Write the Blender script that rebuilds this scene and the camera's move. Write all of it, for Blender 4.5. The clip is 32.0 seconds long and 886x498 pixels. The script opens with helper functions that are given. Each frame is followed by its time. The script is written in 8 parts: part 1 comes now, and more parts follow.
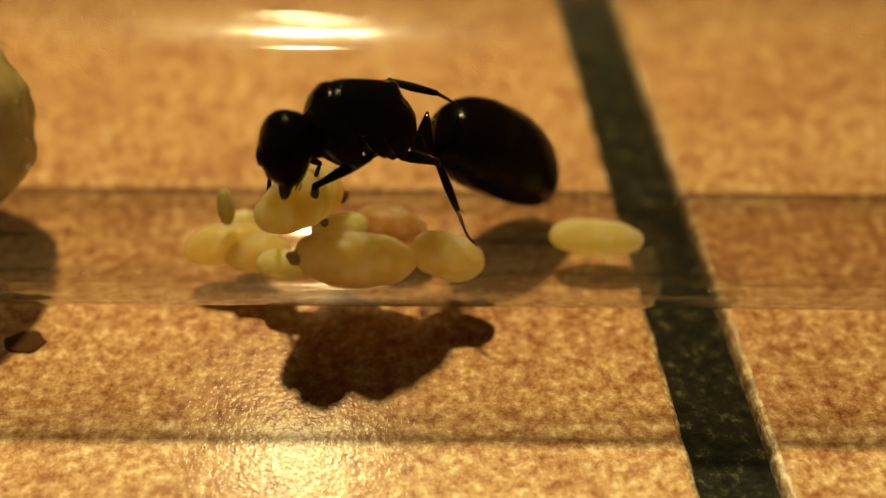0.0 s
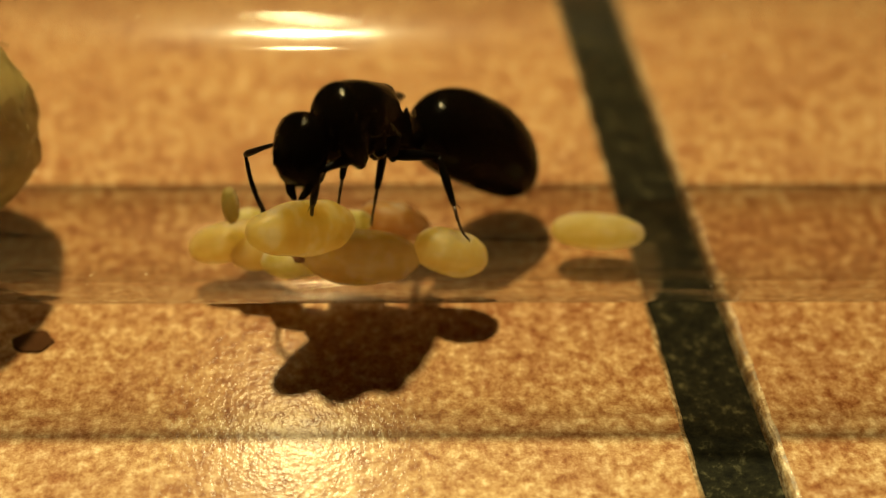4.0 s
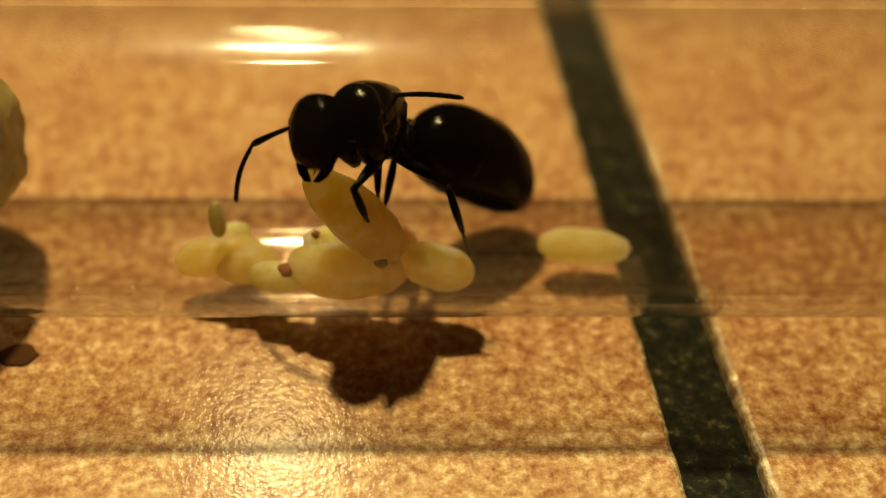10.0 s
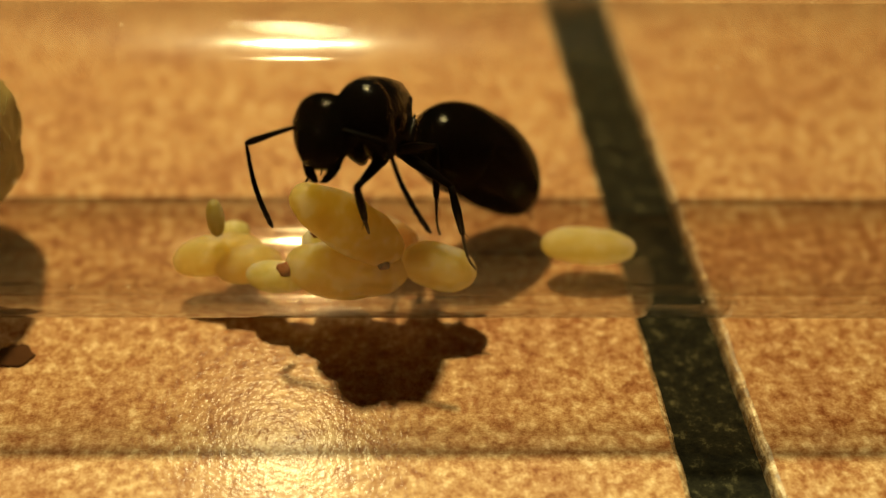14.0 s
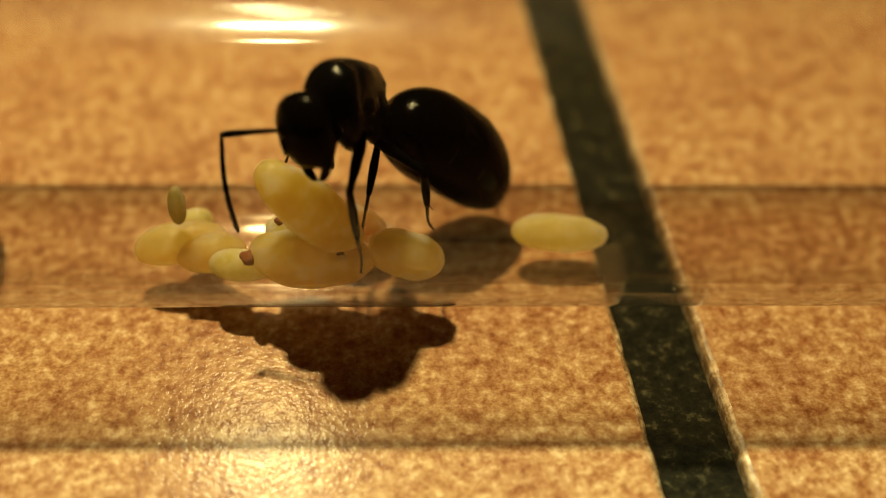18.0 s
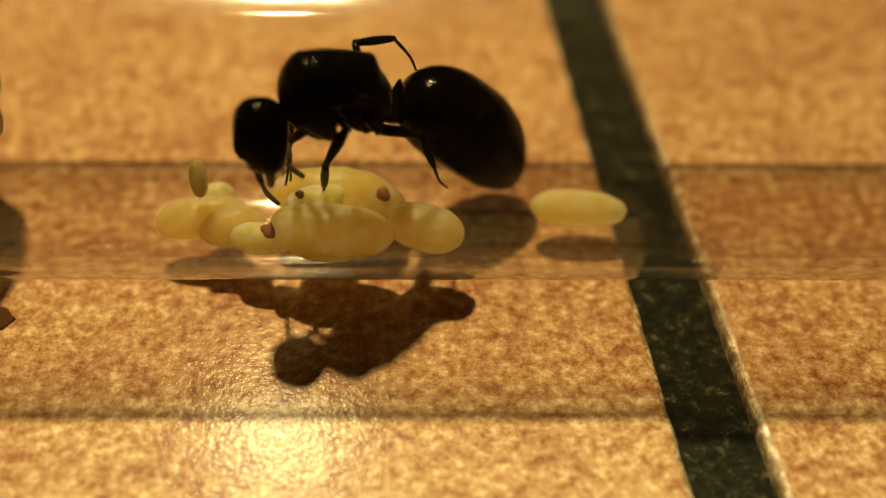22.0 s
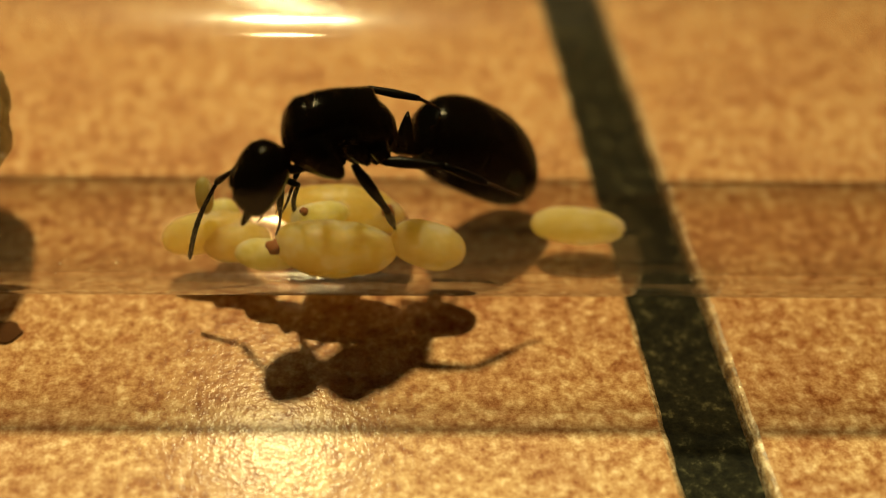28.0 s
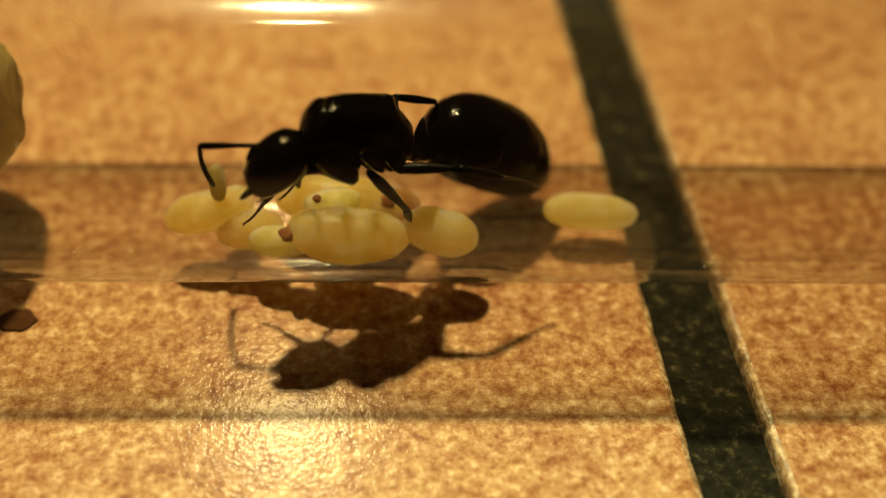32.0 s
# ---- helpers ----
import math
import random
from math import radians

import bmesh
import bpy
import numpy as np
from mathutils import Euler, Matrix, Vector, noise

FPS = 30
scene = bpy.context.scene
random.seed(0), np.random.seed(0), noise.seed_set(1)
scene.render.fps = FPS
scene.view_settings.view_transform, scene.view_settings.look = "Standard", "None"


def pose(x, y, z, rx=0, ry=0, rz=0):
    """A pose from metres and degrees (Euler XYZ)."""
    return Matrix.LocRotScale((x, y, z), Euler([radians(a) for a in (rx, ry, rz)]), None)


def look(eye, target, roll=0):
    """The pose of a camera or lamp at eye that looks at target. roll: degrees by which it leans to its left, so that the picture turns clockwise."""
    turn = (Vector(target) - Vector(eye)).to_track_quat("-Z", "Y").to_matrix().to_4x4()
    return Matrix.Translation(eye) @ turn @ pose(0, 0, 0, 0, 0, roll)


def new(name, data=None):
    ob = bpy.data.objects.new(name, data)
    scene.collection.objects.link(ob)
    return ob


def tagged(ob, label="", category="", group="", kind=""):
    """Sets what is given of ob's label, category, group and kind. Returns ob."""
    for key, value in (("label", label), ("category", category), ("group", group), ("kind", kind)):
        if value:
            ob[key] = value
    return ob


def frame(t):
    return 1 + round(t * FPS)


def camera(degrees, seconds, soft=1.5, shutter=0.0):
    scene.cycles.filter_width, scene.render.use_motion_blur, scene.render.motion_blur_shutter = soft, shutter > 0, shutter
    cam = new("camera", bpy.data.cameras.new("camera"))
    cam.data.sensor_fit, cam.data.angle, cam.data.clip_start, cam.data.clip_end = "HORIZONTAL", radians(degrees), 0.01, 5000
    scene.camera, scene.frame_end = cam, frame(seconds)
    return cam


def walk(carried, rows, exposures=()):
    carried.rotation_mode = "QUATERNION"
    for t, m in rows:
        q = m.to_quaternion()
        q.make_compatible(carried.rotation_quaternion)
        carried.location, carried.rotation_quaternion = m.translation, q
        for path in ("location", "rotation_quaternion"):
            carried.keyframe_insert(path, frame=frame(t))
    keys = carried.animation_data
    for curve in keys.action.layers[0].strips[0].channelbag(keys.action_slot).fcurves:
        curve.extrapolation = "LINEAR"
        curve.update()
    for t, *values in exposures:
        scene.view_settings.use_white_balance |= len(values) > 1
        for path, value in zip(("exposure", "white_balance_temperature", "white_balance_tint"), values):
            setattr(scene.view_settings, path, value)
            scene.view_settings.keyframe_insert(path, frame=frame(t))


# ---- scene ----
MM = 0.001          # all plans below are in millimetres


def at(x, y, z, rx=0, ry=0, rz=0):
    """A pose from millimetres and degrees."""
    return pose(x * MM, y * MM, z * MM, rx, ry, rz)


def path(rows):
    return [(r[0], at(*r[1:])) for r in rows]


cam = camera(40.5, 32.0, soft=1.0)
CAMERA_ROWS = [
    (0, 0.46, -46.15, 43.64, 47.12, -0.19, 0.46), (0.5, 0.49, -45.70, 43.64, 46.71, 0.02, 0.44),
    (1, 0.28, -45.45, 44.15, 46.47, -0.10, 0.13), (1.5, 0.33, -45.29, 44.45, 46.15, -0.00, 0.17),
    (2, 0.22, -44.90, 45.01, 45.70, -0.19, 0.08), (2.5, 0.03, -45.31, 44.57, 46.27, -0.24, -0.04),
    (3, -0.01, -45.73, 44.57, 46.65, -0.21, -0.09), (3.5, 0.08, -45.74, 44.73, 45.94, 0.11, -0.10),
    (5.5, 0.05, -46.13, 44.66, 46.64, -0.08, -0.17), (6, -0.21, -46.12, 44.39, 47.03, -0.37, -0.29),
    (6.5, 0.36, -45.89, 44.22, 46.84, -0.04, 0.08), (7, 0.16, -45.35, 44.60, 46.09, -0.31, -0.19),
    (7.5, -0.00, -45.87, 44.38, 46.33, -0.49, -0.25), (8, 0.14, -46.29, 44.19, 46.74, -0.39, -0.23),
    (8.5, -0.37, -45.83, 44.46, 46.49, -0.71, -0.75), (9, -0.80, -46.05, 44.72, 46.65, -1.06, -0.93),
    (9.5, -0.89, -45.87, 44.80, 46.56, -1.14, -1.11), (10, -0.27, -45.98, 44.73, 46.75, -0.70, -0.66),
    (10.5, -1.10, -46.29, 45.41, 46.47, -0.98, -0.65), (11, -0.73, -46.62, 45.43, 46.77, -0.39, -0.25),
    (11.5, 0.21, -46.56, 45.28, 46.85, 0.31, 0.42), (12, 0.43, -46.42, 45.13, 46.82, 0.41, 0.54),
    (12.5, 0.09, -46.28, 44.76, 46.83, 0.25, 0.31), (13, -0.08, -45.67, 44.95, 46.75, -0.04, -0.06),
    (13.5, -0.14, -45.07, 44.80, 46.37, -0.26, -0.30), (14, 0.28, -45.28, 44.03, 46.75, -0.31, -0.21),
    (14.5, -0.21, -44.67, 44.24, 46.10, -0.74, -0.69), (16.5, 0.49, -44.48, 43.54, 46.14, -0.54, -0.58),
    (17, 0.48, -44.02, 43.41, 45.92, -0.88, -1.01), (17.5, 0.99, -44.16, 43.31, 46.03, -0.63, -0.87),
    (18, 1.18, -44.49, 43.06, 46.32, -0.64, -0.81), (18.5, 1.01, -44.22, 43.32, 45.76, -0.72, -0.77),
    (19, 1.10, -44.61, 42.73, 46.39, -0.62, -0.74), (19.5, 0.80, -44.01, 42.93, 45.64, -0.75, -0.84),
    (20, 1.02, -44.70, 42.59, 46.12, -0.59, -0.58), (20.5, 0.77, -44.52, 42.57, 45.95, -0.71, -0.81),
    (21, 1.16, -44.73, 41.98, 46.18, -0.63, -0.67), (21.5, 1.05, -44.82, 42.09, 45.59, -0.59, -0.34),
    (22, 0.58, -45.46, 42.41, 46.21, -0.53, -0.43), (22.5, 0.29, -45.11, 42.40, 46.00, -0.75, -0.70),
    (23, 0.63, -45.44, 42.16, 46.23, -0.57, -0.51), (23.5, 0.56, -45.29, 42.45, 45.90, -0.70, -0.57),
    (24, 0.84, -45.15, 43.08, 45.67, -0.17, -0.26), (24.5, 0.52, -44.90, 43.93, 45.50, -0.31, -0.44),
    (25, 0.49, -46.15, 43.13, 47.45, -0.22, -0.23), (25.5, 0.42, -45.56, 43.17, 47.36, -0.19, -0.18),
    (27.5, 0.79, -45.99, 43.42, 47.13, -0.48, -0.15), (28, 0.53, -45.81, 43.46, 46.49, -0.67, -0.25),
    (28.5, 0.73, -46.66, 44.10, 45.09, -0.66, -0.20), (29, 1.00, -46.37, 44.42, 44.50, 0.01, 0.49),
    (29.5, 0.34, -46.53, 44.21, 45.74, -0.14, 0.20), (30, 0.58, -46.46, 44.34, 45.63, 0.27, 0.52),
    (30.5, 0.17, -45.81, 44.00, 45.55, -0.19, 0.10), (31, 0.31, -45.82, 43.99, 45.56, -0.23, 0.06),
    (31.5, 0.29, -46.04, 43.89, 45.63, -0.23, 0.07), (32, 0.24, -45.60, 43.73, 45.52, -0.33, -0.12),
]
walk(cam, path(CAMERA_ROWS))
# focus on the ant, with the shallow depth of a close-up lens
cam.data.dof.use_dof = True
cam.data.dof.focus_distance = 55.5 * MM
cam.data.dof.aperture_fstop = 19.0

# ---- light: two warm bulbs above and behind the tube, and a dim room ----
world = bpy.data.worlds.new("dim_room")
scene.world = world
world.use_nodes = True
world.node_tree.nodes["Background"].inputs[0].default_value = (1.0, 0.5, 0.2, 1)
world.node_tree.nodes["Background"].inputs[1].default_value = 0.006


def bulb(name, place, wide, tall, watts, colour):
    data = bpy.data.lights.new(name, "AREA")
    data.shape, data.size, data.size_y, data.energy, data.color = "ELLIPSE", wide * MM, tall * MM, watts, colour
    ob = new(name, data)
    ob.matrix_world = look([c * MM for c in place], (-0.004, 0, 0.004))
    return ob


bulb("high_bulb_light", (-24, 55, 160), 8, 8, 0.505, (1.0, 0.865, 0.405))
# kept and stretched tall only to draw the broad highlight on the tube's top
bulb("low_bulb_light", (-29, 112, 184), 14, 54, 0.045, (1.0, 0.865, 0.405))
scene.view_settings.exposure = 0.0


# ---- materials ----
def material(name, base, rough=0.5, metal=0.0, spec=0.5):
    m = bpy.data.materials.new(name)
    m.use_nodes = True
    b = m.node_tree.nodes["Principled BSDF"]
    b.inputs["Base Color"].default_value = (*base, 1)
    b.inputs["Roughness"].default_value = rough
    b.inputs["Metallic"].default_value = metal
    b.inputs["Specular IOR Level"].default_value = spec
    return m, m.node_tree.nodes, m.node_tree.links, b


def noise_node(nodes, links, per_mm, detail=4.0, rough=0.6, coords="Object"):
    tc = nodes.new("ShaderNodeTexCoord")
    n = nodes.new("ShaderNodeTexNoise")
    n.inputs["Scale"].default_value = per_mm / MM
    n.inputs["Detail"].default_value = detail
    n.inputs["Roughness"].default_value = rough
    links.new(tc.outputs[coords], n.inputs["Vector"])
    return n


def ramp_node(nodes, links, source, stops):
    r = nodes.new("ShaderNodeValToRGB")
    e = r.color_ramp.elements
    while len(e) < len(stops):
        e.new(0.5)
    for k, (where, colour) in zip(e, stops):
        k.position, k.color = where, (*colour, 1)
    links.new(source, r.inputs["Fac"])
    return r


def bump_node(nodes, links, source, bsdf, strength, depth):
    b = nodes.new("ShaderNodeBump")
    b.inputs["Strength"].default_value = strength
    b.inputs["Distance"].default_value = depth * MM
    links.new(source, b.inputs["Height"])
    links.new(b.outputs["Normal"], bsdf.inputs["Normal"])
    return b


def mix_colour(nodes, links, fac, a, b, blend="MIX"):
    m = nodes.new("ShaderNodeMix")
    m.data_type, m.blend_type = "RGBA", blend
    for value, socket in ((fac, m.inputs["Factor"]), (a, m.inputs["A"]), (b, m.inputs["B"])):
        if isinstance(value, float):
            socket.default_value = value
        elif isinstance(value, tuple):
            socket.default_value = (*value, 1)
        else:
            links.new(value, socket)
    return m.outputs["Result"]


def tile_material():
    """Matt orange terracotta with fine dark grains, reddish clouds and a thin uneven glaze whose normal is tilted to
    place a glint.
    """
    m, n, l, b = material("glazed_terracotta", (0.5, 0.3, 0.17), 0.55, 0, 0.1)
    grains = noise_node(n, l, 1.65, 8, 0.75)
    blots = noise_node(n, l, 0.8, 5, 0.65)
    clouds = noise_node(n, l, 0.22, 4, 0.6)
    wide = noise_node(n, l, 0.05, 3, 0.5)
    c1 = ramp_node(n, l, grains.outputs["Fac"], [(0.38, (0.31, 0.13, 0.05)), (0.47, (0.48, 0.27, 0.125)), (0.54, (0.60, 0.39, 0.21)), (0.63, (0.82, 0.64, 0.42))])
    c2 = ramp_node(n, l, blots.outputs["Fac"], [(0.36, (0.66, 0.46, 0.36)), (0.49, (0.97, 0.95, 0.92)), (0.64, (1.06, 1.06, 1.06))])
    c3 = ramp_node(n, l, clouds.outputs["Fac"], [(0.36, (0.80, 0.70, 0.68)), (0.56, (1.0, 1.0, 1.0))])
    c4 = ramp_node(n, l, wide.outputs["Fac"], [(0.35, (0.93, 0.90, 0.88)), (0.65, (1.0, 1.0, 1.0))])
    one = mix_colour(n, l, 0.85, c1.outputs["Color"], c2.outputs["Color"], "MULTIPLY")
    two = mix_colour(n, l, 0.9, one, c3.outputs["Color"], "MULTIPLY")
    l.new(mix_colour(n, l, 1.0, two, c4.outputs["Color"], "MULTIPLY"), b.inputs["Base Color"])
    bump_node(n, l, grains.outputs["Fac"], b, 0.2, 0.12)
    pits = noise_node(n, l, 3.4, 2.5, 0.5)
    # coat normal tilted on flat tile to place the bulb's glint, plus fine ripples
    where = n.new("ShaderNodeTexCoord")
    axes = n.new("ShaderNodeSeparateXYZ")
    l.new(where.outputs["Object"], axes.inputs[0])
    glint_tilt = n.new("ShaderNodeMath")
    glint_tilt.operation = "MULTIPLY"
    glint_tilt.inputs[1].default_value = 0.128
    l.new(axes.outputs["Y"], glint_tilt.inputs[0])
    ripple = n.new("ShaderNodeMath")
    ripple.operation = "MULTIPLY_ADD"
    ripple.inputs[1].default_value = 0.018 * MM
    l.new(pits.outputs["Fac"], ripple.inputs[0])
    l.new(glint_tilt.outputs[0], ripple.inputs[2])
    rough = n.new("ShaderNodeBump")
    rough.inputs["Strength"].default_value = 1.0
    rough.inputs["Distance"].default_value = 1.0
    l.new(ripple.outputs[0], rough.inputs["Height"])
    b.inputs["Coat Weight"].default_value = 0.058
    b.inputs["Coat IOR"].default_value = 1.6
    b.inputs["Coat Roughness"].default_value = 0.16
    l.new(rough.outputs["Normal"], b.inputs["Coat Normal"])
    r = ramp_node(n, l, grains.outputs["Fac"], [(0.3, (0.45, 0.45, 0.45)), (0.7, (0.62, 0.62, 0.62))])
    l.new(r.outputs["Color"], b.inputs["Roughness"])
    return m


def grout_material():
    m, n, l, b = material("dark_grout", (0.02, 0.02, 0.012), 0.85, 0, 0.12)
    g = noise_node(n, l, 1.6, 6, 0.7)
    r = ramp_node(n, l, g.outputs["Fac"], [(0.35, (0.006, 0.006, 0.004)), (0.56, (0.019, 0.018, 0.010)), (0.70, (0.11, 0.10, 0.055))])
    l.new(r.outputs["Color"], b.inputs["Base Color"])
    bump_node(n, l, g.outputs["Fac"], b, 0.8, 0.3)
    return m


def edge_material():
    """The broken, shiny lip of a tile, chipped in places; its pale tones add glints in the colour."""
    m, n, l, b = material("worn_glaze_edge", (0.3, 0.2, 0.12), 0.2, 0, 1.0)
    g = noise_node(n, l, 1.6, 5, 0.7)
    r = ramp_node(n, l, g.outputs["Fac"], [(0.36, (0.16, 0.09, 0.045)), (0.5, (0.42, 0.27, 0.14)), (0.62, (0.78, 0.62, 0.42))])
    l.new(r.outputs["Color"], b.inputs["Base Color"])
    w = ramp_node(n, l, g.outputs["Fac"], [(0.38, (0.3, 0.3, 0.3)), (0.6, (0.07, 0.07, 0.07))])
    l.new(w.outputs["Color"], b.inputs["Roughness"])
    bump_node(n, l, g.outputs["Fac"], b, 0.5, 0.3)
    return m


def tube_material(name, share, least, tint):
    """Clear tube wall: lets light straight through with a slight loss and haze, and mirrors more at grazing angles."""
    m = bpy.data.materials.new(name)
    m.use_nodes = True
    n, l = m.node_tree.nodes, m.node_tree.links
    n.clear()
    out = n.new("ShaderNodeOutputMaterial")
    clear = n.new("ShaderNodeBsdfTransparent")
    clear.inputs["Color"].default_value = (*tint, 1)
    haze = n.new("ShaderNodeBsdfTranslucent")
    haze.inputs["Color"].default_value = (0.85, 0.8, 0.7, 1)
    gloss = n.new("ShaderNodeBsdfGlossy")
    glare = n.new("ShaderNodeBsdfGlossy")
    glare.inputs["Roughness"].default_value = 0.27
    lobes = n.new("ShaderNodeMixShader")
    lobes.inputs["Fac"].default_value = 0.10
    l.new(gloss.outputs[0], lobes.inputs[1])
    l.new(glare.outputs[0], lobes.inputs[2])
    face = n.new("ShaderNodeLayerWeight")
    face.inputs["Blend"].default_value = 0.5
    steep = n.new("ShaderNodeMath")
    steep.operation = "POWER"
    steep.inputs[1].default_value = 2.8
    l.new(face.outputs["Facing"], steep.inputs[0])
    fr = n.new("ShaderNodeMath")
    fr.operation, fr.use_clamp = "MULTIPLY_ADD", True
    fr.inputs[1].default_value, fr.inputs[2].default_value = share, least
    l.new(steep.outputs[0], fr.inputs[0])
    smear = noise_node(n, l, 0.25, 4, 0.6)
    rr = ramp_node(n, l, smear.outputs["Fac"], [(0.4, (0.05, 0.05, 0.05)), (0.65, (0.11, 0.11, 0.11))])
    l.new(rr.outputs["Color"], gloss.inputs["Roughness"])
    dull = n.new("ShaderNodeMixShader")
    dull.inputs["Fac"].default_value = 0.003
    l.new(clear.outputs[0], dull.inputs[1])
    l.new(haze.outputs[0], dull.inputs[2])
    mix = n.new("ShaderNodeMixShader")
    l.new(fr.outputs[0], mix.inputs["Fac"])
    l.new(dull.outputs[0], mix.inputs[1])
    l.new(lobes.outputs[0], mix.inputs[2])
    l.new(mix.outputs[0], out.inputs["Surface"])
    return m


def chitin_material(name="black_chitin", relief=0.34):
    m, n, l, b = material(name, (0.0012, 0.0011, 0.001), 0.2, 0, 0.09)
    g = noise_node(n, l, 9.0, 4, 0.6)
    w = noise_node(n, l, 0.9, 3, 0.5)
    r = ramp_node(n, l, w.outputs["Fac"], [(0.3, (0.07, 0.07, 0.07)), (0.7, (0.15, 0.15, 0.15))])
    l.new(r.outputs["Color"], b.inputs["Roughness"])
    dents = noise_node(n, l, 2.2, 4, 0.6)
    add = n.new("ShaderNodeMath")
    add.operation = "MULTIPLY_ADD"
    add.inputs[1].default_value = 0.14
    l.new(g.outputs["Fac"], add.inputs[0])
    l.new(dents.outputs["Fac"], add.inputs[2])
    bump_node(n, l, add.outputs[0], b, relief, 0.10)
    return m


def limb_material():
    m, n, l, b = material("dull_black_chitin", (0.002, 0.0017, 0.0014), 0.34, 0, 0.07)
    g = noise_node(n, l, 7.0, 4, 0.6)
    bump_node(n, l, g.outputs["Fac"], b, 0.3, 0.05)
    return m


def brown_material():
    m, n, l, b = material("brown_chitin", (0.06, 0.022, 0.008), 0.35)
    g = noise_node(n, l, 3.0, 3, 0.6)
    r = ramp_node(n, l, g.outputs["Fac"], [(0.3, (0.012, 0.005, 0.002)), (0.7, (0.045, 0.018, 0.007))])
    l.new(r.outputs["Color"], b.inputs["Base Color"])
    return m


def larva_material(name, pale, deep, weight=1.0, rough=0.3, clear=0.0):
    m, n, l, b = material(name, pale, rough)
    g = noise_node(n, l, 0.7, 5, 0.62)
    r = ramp_node(n, l, g.outputs["Fac"], [(0.36, deep), (0.52, pale), (0.66, tuple(0.5 + 0.5 * c for c in pale))])
    l.new(r.outputs["Color"], b.inputs["Base Color"])
    b.inputs["Transmission Weight"].default_value = clear
    b.inputs["IOR"].default_value = 1.2 if clear else 1.42
    b.inputs["Subsurface Weight"].default_value = weight
    b.inputs["Subsurface Radius"].default_value = (1.0, 0.85, 0.45)
    b.inputs["Subsurface Scale"].default_value = 4.5 * MM
    f = noise_node(n, l, 1.7, 5, 0.65)
    bp = bump_node(n, l, f.outputs["Fac"], b, 0.35, 0.2)
    # waxy flesh lets light through
    thin = n.new("ShaderNodeBsdfTranslucent")
    l.new(r.outputs["Color"], thin.inputs["Color"])
    l.new(bp.outputs["Normal"], thin.inputs["Normal"])
    mix = n.new("ShaderNodeMixShader")
    mix.inputs["Fac"].default_value = 0.35 if clear else 0.66
    l.new(b.outputs[0], mix.inputs[1])
    l.new(thin.outputs[0], mix.inputs[2])
    l.new(mix.outputs[0], n["Material Output"].inputs["Surface"])
    return m


def cotton_material():
    m, n, l, b = material("damp_cotton", (0.62, 0.55, 0.34), 0.9, 0, 0.2)
    g = noise_node(n, l, 0.7, 6, 0.7)
    r = ramp_node(n, l, g.outputs["Fac"], [(0.3, (0.22, 0.17, 0.05)), (0.65, (0.42, 0.35, 0.13))])
    l.new(r.outputs["Color"], b.inputs["Base Color"])
    b.inputs["Subsurface Weight"].default_value = 0.3
    b.inputs["Subsurface Radius"].default_value = (1, 0.8, 0.5)
    b.inputs["Subsurface Scale"].default_value = 0.6 * MM
    bump_node(n, l, g.outputs["Fac"], b, 0.3, 0.25)
    # loose wool: part of the light goes straight through
    loose = n.new("ShaderNodeBsdfTransparent")
    mix = n.new("ShaderNodeMixShader")
    mix.inputs["Fac"].default_value = 0.3
    l.new(b.outputs[0], mix.inputs[1])
    l.new(loose.outputs[0], mix.inputs[2])
    l.new(mix.outputs[0], n["Material Output"].inputs["Surface"])
    return m


def wall_material():
    m, n, l, b = material("warm_plaster", (0.5, 0.42, 0.32), 0.9, 0, 0.2)
    g = noise_node(n, l, 0.02, 5, 0.6)
    r = ramp_node(n, l, g.outputs["Fac"], [(0.3, (0.44, 0.36, 0.27)), (0.7, (0.55, 0.46, 0.36))])
    l.new(r.outputs["Color"], b.inputs["Base Color"])
    return m


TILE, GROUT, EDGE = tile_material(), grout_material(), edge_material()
TUBE, TUBE_INSIDE = tube_material("clear_tube", 0.95, 0.04, (0.955, 0.932, 0.912)), tube_material("clear_tube_inside", 0.14, 0.001, (0.9, 0.866, 0.83))
CHITIN, FACE, LIMB, BROWN, COTTON, PLASTER = chitin_material(), chitin_material("sculptured_black_chitin", 0.42), limb_material(), brown_material(), cotton_material(), wall_material()
CAPSULE = material("reddish_capsule", (0.19, 0.065, 0.02), 0.6, 0, 0.15)[0]
DUST = material("pale_dust", (0.75, 0.68, 0.52), 0.6, 0, 0.4)[0]
CRUMB = material("dry_crumb", (0.075, 0.032, 0.013), 0.9, 0, 0.1)[0]
LARVA = larva_material("pale_larva", (0.88, 0.74, 0.33), (0.80, 0.60, 0.20))
PUPA = larva_material("pale_cocoon", (0.86, 0.75, 0.38), (0.78, 0.64, 0.27), 0.95, 0.5)
GLASSY = larva_material("translucent_larva", (0.80, 0.75, 0.38), (0.66, 0.58, 0.18), 0.95, 0.2, 0.2)
EGG = larva_material("olive_egg", (0.50, 0.43, 0.18), (0.42, 0.34, 0.11), 0.9, 0.35)
# the queen's shade on the hindmost larva is put into this redder tone
SHADED = larva_material("shaded_larva", (0.60, 0.38, 0.17), (0.47, 0.25, 0.09), 0.9, 0.28)


